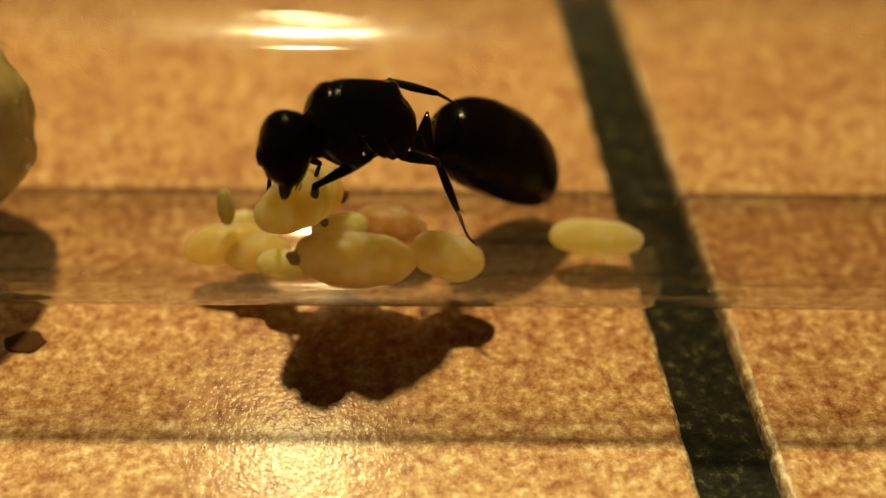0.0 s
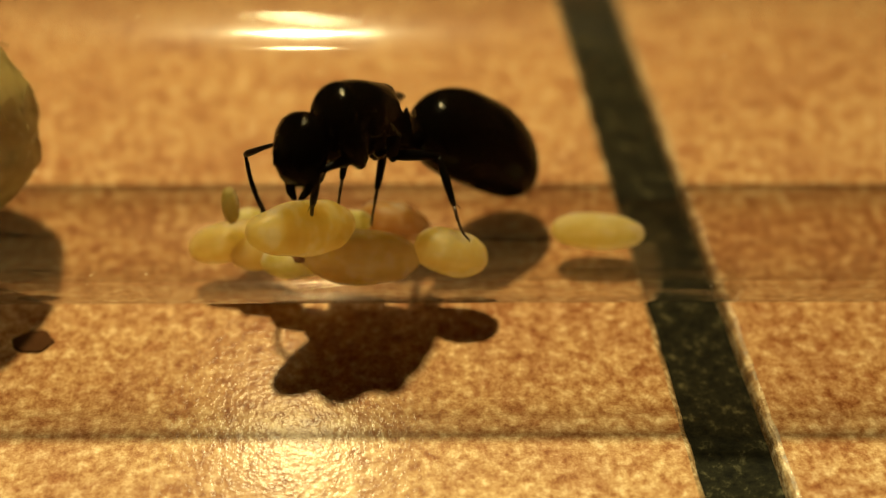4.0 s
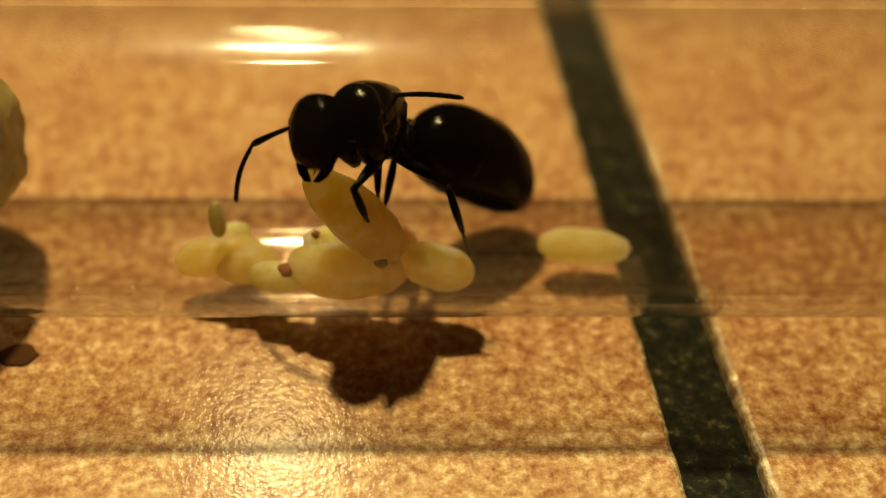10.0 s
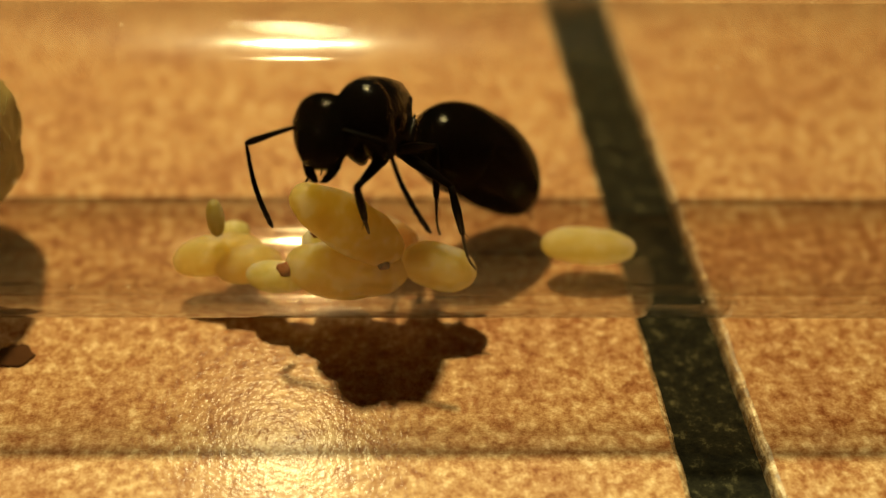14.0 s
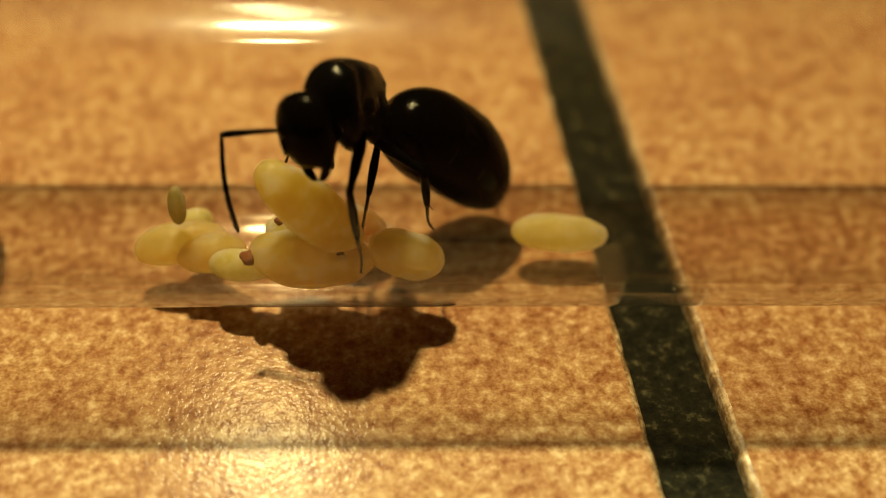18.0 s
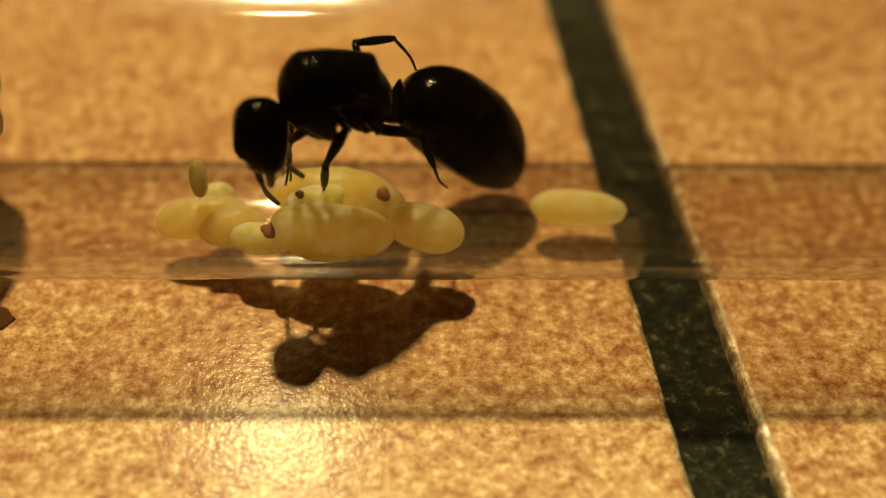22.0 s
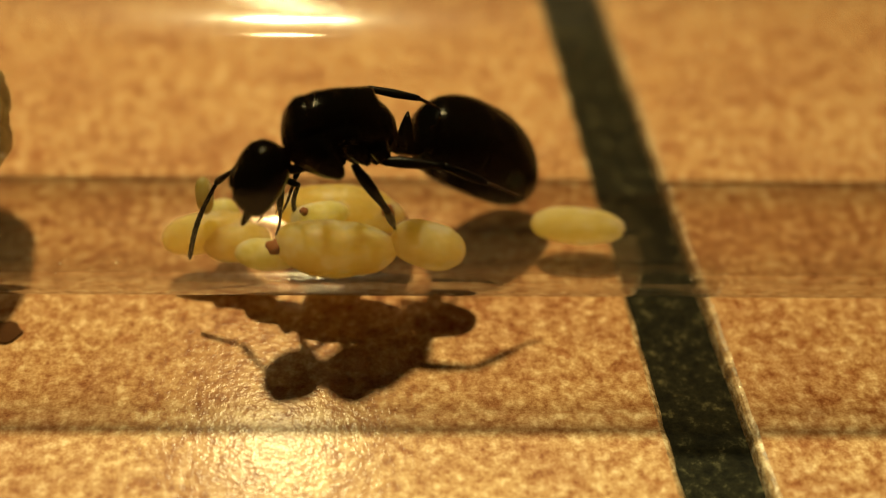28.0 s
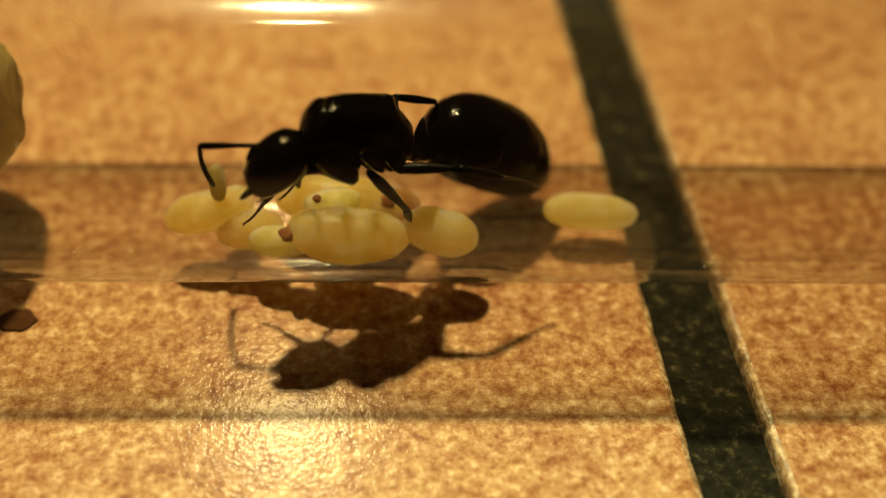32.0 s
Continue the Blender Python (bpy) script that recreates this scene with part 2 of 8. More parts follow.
# ---- mesh helpers ----
def part(name, bm, mat, parent=None, label="", smooth=True):
    """One mesh object from a bmesh in millimetres, under a thing or a part."""
    bmesh.ops.recalc_face_normals(bm, faces=bm.faces)
    bmesh.ops.scale(bm, vec=(MM, MM, MM), verts=bm.verts)
    me = bpy.data.meshes.new(name)
    bm.to_mesh(me)
    bm.free()
    me.materials.append(mat)
    for poly in me.polygons:
        poly.use_smooth = smooth
    ob = new(name, me)
    ob.parent = parent
    if label:
        tagged(ob, label)
    return ob


def thing(name, label, category, group="", kind="", m=None):
    ob = new(name)
    ob.empty_display_size = 0.002
    if m is not None:
        ob.matrix_world = m
    return tagged(ob, label, category, group, kind)


def lofted(sections, ring=24, power=2.0, bm=None, grow=(1, 1, 1)):
    """A closed skin over rings along x. Each section: x, y, z of its middle, half width, half height."""
    bm = bm or bmesh.new()
    loops = []
    for x, y, z, ry, rz in sections:
        loop = []
        for k in range(ring):
            a = 2 * math.pi * k / ring
            c, s = math.cos(a), math.sin(a)
            e = 2 / power
            loop.append(bm.verts.new((x * grow[0], (y + ry * math.copysign(abs(c) ** e, c)) * grow[1], (z + rz * math.copysign(abs(s) ** e, s)) * grow[2])))
        loops.append(loop)
    for a, b in zip(loops, loops[1:]):
        for k in range(ring):
            bm.faces.new((a[k], a[(k + 1) % ring], b[(k + 1) % ring], b[k]))
    bm.faces.new(loops[0])
    bm.faces.new(reversed(loops[-1]))
    return bm


def limb(points, ring=10, bm=None):
    """A tapered, jointed rod. Each point: x, y, z, radius."""
    bm = bm or bmesh.new()
    loops = []
    for i, (x, y, z, r) in enumerate(points):
        a = Vector(points[max(i - 1, 0)][:3])
        b = Vector(points[min(i + 1, len(points) - 1)][:3])
        q = (b - a).to_track_quat("X", "Z")
        loops.append([bm.verts.new(Vector((x, y, z)) + q @ Vector((0, r * math.cos(2 * math.pi * k / ring), r * math.sin(2 * math.pi * k / ring)))) for k in range(ring)])
    for a, b in zip(loops, loops[1:]):
        for k in range(ring):
            bm.faces.new((a[k], a[(k + 1) % ring], b[(k + 1) % ring], b[k]))
    bm.faces.new(loops[0])
    bm.faces.new(reversed(loops[-1]))
    return bm


def resized(ob, sx, sy, sz):
    """Scales a part's mesh, and the meshes and places of its own parts."""
    for o in (ob, *ob.children):
        o.data.transform(Matrix.Diagonal((sx, sy, sz, 1)))
    for o in ob.children:
        o.location = (o.location.x * sx, o.location.y * sy, o.location.z * sz)


def ball(radius, m=None, u=16, v=10):
    bm = bmesh.new()
    bmesh.ops.create_uvsphere(bm, u_segments=u, v_segments=v, radius=radius, matrix=m or Matrix())
    return bm


def box(size, middle, bevel=0.0):
    bm = bmesh.new()
    bmesh.ops.create_cube(bm, size=1)
    bmesh.ops.scale(bm, vec=size, verts=bm.verts)
    bmesh.ops.translate(bm, vec=middle, verts=bm.verts)
    if bevel:
        bmesh.ops.bevel(bm, geom=bm.edges, offset=bevel, segments=2, affect="EDGES")
    return bm


# ---- the room: tiled top, walls and ceiling ----
def room():
    half, height = 1200.0, 1900.0
    for name, size, middle in (("wall_north", (2 * half + 100, 50, height), (0, half + 25, height / 2 - 30)),
                               ("wall_south", (2 * half + 100, 50, height), (0, -half - 25, height / 2 - 30)),
                               ("wall_east", (50, 2 * half, height), (half + 25, 0, height / 2 - 30)),
                               ("wall_west", (50, 2 * half, height), (-half - 25, 0, height / 2 - 30))):
        tagged(part(name, box(size, middle), PLASTER, smooth=False), "warm beige plastered wall of the dim room", "wall", kind="structure")
    tagged(part("ceiling", box((2 * half + 100, 2 * half + 100, 50), (0, 0, height - 2)), PLASTER, smooth=False), "warm beige plastered ceiling of the dim room", "ceiling", kind="structure")


room()


# ---- the test tube ----
R_OUT, R_IN = 8.0, 6.95
X_LEFT, X_RIGHT = -62.0, 58.0


def test_tube():
    tube = thing("test_tube", "clear test tube lying flat on the terracotta tiles", "test tube", m=at(0, -0.16, R_OUT + 0.05))
    ring = 160

    def turned(prof, caps=True):
        bm = bmesh.new()
        loops = [[bm.verts.new((x, r * math.cos(2 * math.pi * k / ring), r * math.sin(2 * math.pi * k / ring))) for k in range(ring)] for x, r in prof]
        for a, b in zip(loops, loops[1:]):
            for k in range(ring):
                bm.faces.new((a[k], a[(k + 1) % ring], b[(k + 1) % ring], b[k]))
        if caps:
            bm.faces.new(loops[0])
            bm.faces.new(reversed(loops[-1]))
        return bm
    steps = [X_LEFT + (X_RIGHT - X_LEFT) * k / 24 for k in range(25)]
    wall = part("tube_wall", turned([(x, R_IN) for x in steps] + [(X_RIGHT + 0.01, R_IN + 0.02)] + [(X_RIGHT + 0.01, R_OUT - 0.02)] + [(x, R_OUT) for x in reversed(steps)], False), TUBE, tube, "clear colourless tube wall")
    wall.data.materials.append(TUBE_INSIDE)
    for poly in wall.data.polygons:
        if math.hypot(poly.center.y, poly.center.z) < 7.4 * MM:
            poly.material_index = 1
    arc = [0.02 + 1.5 * k / 12 for k in range(13)]
    part("round_bottom", turned([(X_LEFT - R_IN * math.sin(q), R_IN * math.cos(q)) for q in reversed(arc)] + [(X_LEFT - R_OUT * math.sin(q), R_OUT * math.cos(q)) for q in arc]), TUBE, tube, "rounded closed end")
    lip = [(X_RIGHT + 0.6 + 0.5 * math.cos(q), (R_OUT + R_IN) / 2 + 0.5 * math.sin(q)) for q in [2 * math.pi * k / 12 for k in range(13)]]
    part("rim", turned(lip, False), TUBE, tube, "thickened open rim")
    dust = bmesh.new()
    rng = random.Random(21)
    for _ in range(60):
        x, a, r = rng.uniform(-20, 22), radians(rng.uniform(-20, 125)), rng.uniform(0.014, 0.04)
        if -13 < x < 9 and a < 1.75:
            continue
        m = Matrix.Translation((x, -R_OUT * math.cos(a), R_OUT * math.sin(a))) @ Matrix.Diagonal((rng.uniform(1, 2.2), 1, 1, 1))
        bmesh.ops.create_icosphere(dust, subdivisions=1, radius=r, matrix=m)
    tagged(part("dust", dust, DUST, tube, "pale specks of dust on the tube"), kind="stuff")
    return tube


test_tube()


# a cotton plug that closes the dry end of the tube
def cotton_plug():
    plug = thing("cotton_plug", "yellowed lumpy cotton wool plug stuffed inside the tube", "cotton plug", m=at(-20.0, -0.16, R_OUT))
    bm = bmesh.new()
    ring, steps = 72, 40
    loops = []
    for i in range(steps):
        s = i / (steps - 1)
        if s < 0.55:
            a = s / 0.55 * math.pi / 2
            x, r = -6.2 * (1 - math.cos(a)), 6.7 * math.sin(a) ** 0.9
        else:
            x, r = -6.2 - 24 * (s - 0.55) / 0.45, 6.7
        loop = []
        for k in range(ring):
            t = 2 * math.pi * k / ring
            v = Vector((x, max(r, 0.02) * math.cos(t), max(r, 0.02) * math.sin(t)))
            n = noise.noise(v * 0.45) * 0.6 + noise.noise(v * 1.3) * 0.2 + noise.noise(v * 4) * 0.05
            keep = min(1.0, r / 6.7)
            loop.append(bm.verts.new(Vector((v.x + n * (1.1 - 0.6 * keep) + 0.4 * min(0.0, v.y + v.z + 1.5), v.y * (0.975 + 0.02 * n * keep), v.z * (0.975 + 0.02 * n * keep)))))
        loops.append(loop)
    for a, b in zip(loops, loops[1:]):
        for k in range(ring):
            bm.faces.new((a[k], a[(k + 1) % ring], b[(k + 1) % ring], b[k]))
    bm.faces.new(reversed(loops[0]))
    bm.faces.new(loops[-1])
    part("wad", bm, COTTON, plug)
    rng = random.Random(4)
    fibres = bmesh.new()
    for _ in range(60):
        a, r = rng.uniform(0, 6.283), 6.3 * math.sqrt(rng.random())
        y, z = r * math.cos(a), r * math.sin(a)
        x0 = -6.2 * (1 - math.sqrt(max(0, 1 - (r / 6.9) ** 2))) + 0.4 * min(0.0, y + z + 1.5)
        d = Vector((rng.uniform(-0.2, 0.8), rng.uniform(-1, 1), rng.uniform(-1, 1)))
        q = Vector((rng.uniform(-0.5, 0.5), rng.uniform(-1, 1), rng.uniform(-1, 1)))
        pts = []
        for k in range(5):
            s = k / 4
            w = Vector((x0, y, z)) + d * s * 0.55 + q * s * s * 0.5
            side = math.hypot(w.y, w.z)
            if side > 6.6:
                w.y, w.z = w.y * 6.6 / side, w.z * 6.6 / side
            pts.append((w.x, w.y, w.z, 0.018))
        limb(pts, 4, fibres)
    tagged(part("fibres", fibres, COTTON, plug, "loose cotton fibres"), kind="stuff")


cotton_plug()


# ---- the brood ----
def larva_mesh(length, width, bend=0.12, taper=0.25, rings=9, seed=0):
    """A plump, faintly ringed grub along x, thinner at its head end (+x)."""
    rng = random.Random(seed)
    sections = []
    n = 44
    for i in range(n + 1):
        s = i / n
        u = 2 * s - 1
        r = max(0.0, 1 - abs(u) ** 2.6) ** 0.5
        r *= 1 - taper * max(0.0, u) ** 1.5
        r *= 1 + 0.003 * math.cos(s * rings * 2 * math.pi) * (1 - u * u)
        lift = -bend * length * (1 - u * u)
        sections.append((u * length / 2, 0.0, -lift * 0.5, max(r, 0.02) * width / 2, max(r, 0.02) * width / 2 * 0.96))
    bm = lofted(sections, 28)
    off = rng.uniform(0, 50)
    for v in bm.verts:
        k = noise.noise(v.co * 0.8 + Vector((off, 0, 0))) * 0.045 * width + noise.noise(v.co * 1.9 + Vector((0, off, 0))) * 0.014 * width
        v.co += Vector((v.co.x * 0.02, v.co.y, v.co.z)).normalized() * k
    return bm


def grub(name, length, width, mat, label, category, group, m, capsule=None, bend=0.12, taper=0.25, rings=9, seed=0, mouth=0.30):
    ob = thing(name, label, category, group, m=m)
    part("body", larva_mesh(length, width, bend, taper, rings, seed), mat, ob)
    if capsule:
        bm = ball(mouth)
        for v in bm.verts:
            v.co *= 1 + 0.35 * noise.noise(v.co / mouth * 1.3 + Vector((seed, 0, 0)))
        bmesh.ops.translate(bm, vec=capsule, verts=bm.verts)
        part("head_capsule", bm, CAPSULE, ob, "small reddish-brown head capsule")
    return ob


TILT = 39.0        # the slope of the plane in which the ant's side shows


def lean(x, up, away, turn=0, rise=0, roll=0):
    """A pose in the leaning plane through the tube's middle: x along the tube, up the plane, away from it; x-axis turned in the plane by turn and out of it by rise."""
    return at(0, 0, 8.0) @ pose(0, 0, 0, 90 - TILT) @ at(x, up, -away) @ pose(0, 0, 0, 0, 0, turn) @ pose(0, 0, 0, roll, rise, 0)


BROOD = "brood in the tube"
grub("cocoon", 4.9, 1.87, PUPA, "pale yellow oval cocoon lying alone on the tube floor", "ant cocoon", BROOD, lean(8.09, -4.88, 3.34, -3), bend=0.0, taper=0.0, rings=0, seed=1)
grub("larva", 6.0, 2.85, LARVA, "large plump yellow larva at the front of the brood pile", "ant larva", BROOD, lean(-3.99, -5.70, -0.19, -4, 0, 90), (-2.86, 0.42, 0.25), 0.05, 0.14, 11, seed=2, mouth=0.42)
grub("larva", 3.75, 2.3, LARVA, "short plump pale yellow larva beside the pile", "ant larva", BROOD, lean(0.45, -5.65, -0.1, -14), None, 0.03, 0.1, 7, seed=3)
end_larva = grub("larva", 4.6, 2.1, LARVA, "pale yellow larva at the far end of the pile", "ant larva", BROOD, lean(-10.55, -5.23, 2.0, 10), None, 0.05, 0.2, seed=4)
grub("larva", 3.4, 2.0, LARVA, "pale yellow larva among the brood pile", "ant larva", BROOD, lean(-9.0, -5.62, 1.5, 8), None, 0.05, 0.2, seed=5)
grub("larva", 3.3, 1.6, GLASSY, "small glassy translucent larva at the pile's foot", "ant larva", BROOD, lean(-7.30, -6.20, 0.5, -4), None, 0.05, 0.2, seed=6)
grub("larva", 1.8, 1.35, GLASSY, "small translucent larva on top of the pile", "ant larva", BROOD, lean(-9.94, -4.20, 2.6, 10), None, 0.05, 0.2, seed=7)
grub("larva", 2.9, 1.7, GLASSY, "small glassy larva lying over the large one", "ant larva", BROOD, lean(-4.85, -4.28, 0.6, 12, 0, 90), (-0.6, 0.72, -0.35), 0.1, 0.2, seed=8, mouth=0.2)
grub("larva", 3.8, 2.1, SHADED, "larva behind the pile, coloured darker for the shade on it", "ant larva", BROOD, lean(-2.47, -4.37, 3.4, -10), None, 0.05, 0.2, seed=9)
grub("egg", 1.85, 0.85, EGG, "tiny pale oval egg standing on end beside the brood pile", "ant egg", BROOD, lean(-10.36, -3.31, 0.2, 96), bend=0.0, taper=0.0, rings=0, seed=11)
carried_larva = grub("larva", 6.5, 2.65, LARVA, "long yellow larva that the queen lifts and turns", "ant larva", BROOD, Matrix(), (-2.4, 0.78, 0.55), 0.07, 0.12, 11, seed=12, mouth=0.36)


# ---- the queen ant: +x ahead, +y her left, +z her back ----
ant_parts = {}


def queen_ant():
    ant = thing("queen_ant", "glossy black queen ant standing over her brood in the tube", "ant")
    # gaster: blunt in front, arched above, flatter below, in four overlapping plates
    def gaster_at(u):
        """Half height, half width and the middle's height of the section at u, from the tail (-1) to the waist (1)."""
        full = max(0.0, 1 - abs(u) ** (3.0 if u > 0 else 2.25)) ** 0.5
        return 2.38 * full, 2.25 * full, 0.80 - (0.12 * u * u if u > 0 else 0.85 * u * u)

    def plate(u0, u1, k):
        sections = []
        for i in range(15):
            u = u0 + (u1 - u0) * i / 14
            high, wide, mid = gaster_at(u)
            shrink = (1 - 0.014 * k) * (0.975 if i == 0 else 1.004 if i == 1 else 1)
            sections.append((u * 4.4 - 0.08, 0, mid, max(wide * shrink, 0.02), max(high * shrink, 0.02)))
        return lofted(sections, 40)
    g = part("gaster", plate(0.26, 1.0, 0), CHITIN, ant, "glossy black oval abdomen")
    part("tergite", plate(-0.22, 0.28, 0.9), CHITIN, g)
    part("tergite", plate(-0.62, -0.20, 1.8), CHITIN, g)
    part("tergite", plate(-1.0, -0.60, 2.7), CHITIN, g)
    part("tail_tip", limb([(-4.2, 0, -0.1, 0.16), (-4.55, 0, -0.36, 0.09), (-4.8, 0, -0.72, 0.06), (-4.9, 0, -1.0, 0.02)], 8), CAPSULE, g, "short reddish tip of the abdomen")
    hairs = bmesh.new()
    rng = random.Random(9)
    for _ in range(90):
        u, a = rng.uniform(-0.95, 0.9), rng.uniform(0, 6.283)
        high, wide, mid = gaster_at(u)
        c = Vector((u * 4.4 - 0.08, wide * math.cos(a), high * math.sin(a) + mid))
        d = Vector((-0.7, math.cos(a), math.sin(a))).normalized()
        e = c + d * rng.uniform(0.14, 0.28)
        limb([(*c, 0.010), (*e, 0.004)], 3, hairs)
    tagged(part("bristles", hairs, BROWN, g, "sparse fine bristles"), kind="stuff")

    # thorax: high in front, falling to the waist
    back = ((2.95, 0.35, -0.35, 0.4), (2.75, 0.85, -0.6, 0.85), (2.4, 1.27, -0.8, 1.2), (1.8, 1.64, -0.92, 1.40), (1.15, 1.83, -0.8, 1.48), (0.2, 1.93, -0.75, 1.48), (-0.7, 1.96, -0.82, 1.42),
            (-1.3, 1.94, -0.92, 1.30), (-1.6, 1.78, -0.98, 1.18), (-1.85, 1.42, -1.02, 1.10), (-2.2, 1.20, -1.05, 1.02), (-2.6, 0.82, -1.05, 0.85), (-2.86, 0.25, -0.95, 0.5))
    t = part("thorax", lofted([(x, 0, (u + d) / 2, w, (u - d) / 2) for x, u, d, w in back], 32, 2.2), CHITIN, ant, "high-backed glossy black thorax")
    part("wing_scar", ball(1, Matrix.Translation((-0.75, 1.30, 1.0)) @ Matrix.Diagonal((0.34, 0.12, 0.2, 1))), CHITIN, t)
    part("wing_scar", ball(1, Matrix.Translation((-0.75, -1.30, 1.0)) @ Matrix.Diagonal((0.34, 0.12, 0.2, 1))), CHITIN, t)
    for s in (1, -1):
        for x, z, down, big in ((1.45, -0.85, 134, 1.95), (-0.55, -0.72, 128, 1.2), (-1.75, -0.78, 120, 1.1)):
            coxa = part("coxa", lofted([(-0.7, 0, 0, 0.2, 0.2), (-0.5, 0, 0, 0.44, 0.42), (-0.1, 0, 0, 0.58, 0.56), (0.3, 0, 0, 0.52, 0.5), (0.65, 0, 0, 0.34, 0.32), (0.9, 0, 0, 0.16, 0.16)], 18, 2.0, None, (big, 0.8 * big, 0.8 * big)), CHITIN, t, "stout drop-shaped hip of the leg")
            coxa.matrix_local = at(x, s * 0.6, z, 0, down, s * 6)
    part("scutellum", ball(1, Matrix.Translation((-1.3, 0, 1.58)) @ Matrix.Diagonal((0.46, 0.85, 0.40, 1))), CHITIN, t)
    part("pronotum", lofted([(2.9, 0, -0.1, 0.5, 0.5), (2.72, 0, 0.08, 0.98, 0.98), (2.35, 0, 0.2, 1.3, 1.3), (2.05, 0, 0.22, 1.38, 1.42), (1.95, 0, 0.22, 1.3, 1.36)], 28), CHITIN, t, "collar-like front plate")
    part("side_plate", ball(1, Matrix.Translation((0.25, 1.15, -0.1)) @ Matrix.Diagonal((0.95, 0.42, 0.6, 1))), CHITIN, t)
    part("side_plate", ball(1, Matrix.Translation((0.25, -1.15, -0.1)) @ Matrix.Diagonal((0.95, 0.42, 0.6, 1))), CHITIN, t)
    resized(t, 0.905, 0.955, 0.995)
    ant_parts["thorax"] = t

    # waist with its upright scale
    w = part("petiole", lofted([(-2.0, 0, 0, 0.34, 0.34), (-0.7, 0, -0.05, 0.44, 0.42), (0, 0, -0.05, 0.52, 0.48), (0.7, 0, -0.05, 0.44, 0.42), (2.0, 0, 0, 0.36, 0.36)], 16), CHITIN, ant)
    sc = part("scale", lofted([(-0.1, 0, 0, 0.46, 0.32), (0.35, 0, 0.0, 0.44, 0.28), (0.85, 0, 0.03, 0.33, 0.18), (1.3, 0, 0.05, 0.19, 0.09), (1.62, 0, 0.06, 0.05, 0.025)], 16), CHITIN, w, "upright thin scale of the waist")
    sc.matrix_local = at(0.05, 0, 0, 0, -88, 0)
    ant_parts["petiole"] = w

    # head: broad behind, jaws in front
    h = part("head", lofted([(-1.62, 0, 0.05, 0.45, 0.35), (-1.5, 0, 0.06, 0.92, 0.72), (-1.15, 0, 0.06, 1.32, 1.05), (-0.6, 0, 0.05, 1.50, 1.22), (0.0, 0, 0.02, 1.47, 1.25),
                             (0.55, 0, -0.02, 1.36, 1.16), (1.0, 0, -0.10, 1.18, 0.98), (1.35, 0, -0.18, 0.98, 0.76), (1.55, 0, -0.24, 0.74, 0.5), (1.62, 0, -0.28, 0.45, 0.3)], 30, 2.1, None, (1.12, 1.03, 1.13)), FACE, ant, "broad glossy black head")
    part("clypeus", ball(1, Matrix.Translation((1.1, 0, 0.5)) @ Matrix.Diagonal((0.55, 0.62, 0.34, 1))), FACE, h)
    for s in (1, -1):
        part("eye", ball(1, Matrix.Translation((-0.3, s * 1.26, 0.62)) @ Matrix.Diagonal((0.3, 0.14, 0.27, 1))), CHITIN, h, "small glossy oval compound eye")
        jaw = limb([(1.25, s * 0.85, -0.3, 0.30), (1.6, s * 0.82, -0.33, 0.30), (2.0, s * 0.62, -0.36, 0.27), (2.3, s * 0.32, -0.38, 0.19), (2.42, s * 0.08, -0.38, 0.05)], 12)
        for v in jaw.verts:
            v.co.z = -0.34 + (v.co.z + 0.34) * 0.72
        part("mandible", jaw, CHITIN, h, "curved toothed black jaw")
        part("palp", limb([(1.35, s * 0.25, -0.75, 0.05), (1.7, s * 0.4, -1.05, 0.045), (1.95, s * 0.42, -0.95, 0.03)], 6), BROWN, h)
        part("face_ridge", limb([(0.15, s * 0.32, 1.36, 0.07), (0.6, s * 0.42, 1.28, 0.10), (1.05, s * 0.62, 1.02, 0.08)], 8), CHITIN, h)
        part("antenna_socket", ball(1, Matrix.Translation((0.42, s * 0.5, 1.22)) @ Matrix.Diagonal((0.2, 0.2, 0.12, 1))), CHITIN, h)
    for k, s in ((0, 1), (1, 0), (2, -1)):
        part("ocellus", ball(0.09, Matrix.Translation((-0.95, 0.26 * s, 1.17 + 0.05 * (s == 0)))), CHITIN, h)
    resized(h, 0.915, 0.905, 0.865)
    ant_parts["head"] = h

    # elbowed feelers
    for s in "RL":
        ant_parts["scape" + s] = part("scape", limb([(0, 0, 0, 0.12), (0.25, 0, 0.03, 0.09), (1.5, 0, 0.08, 0.12), (2.7, 0, 0.04, 0.17), (3.0, 0, 0, 0.12)], 10), LIMB, ant, "long first joint of the feeler")
        f = bmesh.new()
        pts = []
        for k in range(11):
            u = 4.45 * k / 10
            arch = 0.22 * math.sin(math.pi * k / 10)
            r = 0.105 + 0.035 * min(1, k / 5) - (0.07 if k == 10 else 0)
            pts += [(u, 0, arch, r * 0.78), (u + 0.14, 0, arch, r)] if 0 < k < 10 else [(u, 0, arch, r * 0.8)]
        ant_parts["funiculus" + s] = part("funiculus", limb(pts, 8, f), LIMB, ant, "beaded whip of the feeler")

    # six legs
    for n in ("FL", "FR", "ML", "MR", "HL", "HR"):
        ant_parts["femur" + n] = part("femur", limb([(0, 0, 0, 0.14), (0.25, 0, 0, 0.2), (0.9, 0, 0.03, 0.28), (1.7, 0, 0.03, 0.25), (2.5, 0, 0, 0.16), (2.9, 0, 0, 0.16)], 12), LIMB, ant, "stout black thigh")
        k = part("tibia", limb([(0, 0, 0, 0.17), (0.3, 0, 0, 0.17), (1.2, 0, 0, 0.215), (2.2, 0, 0, 0.16), (2.45, 0, 0, 0.12)], 12), LIMB, ant, "slender black shin")
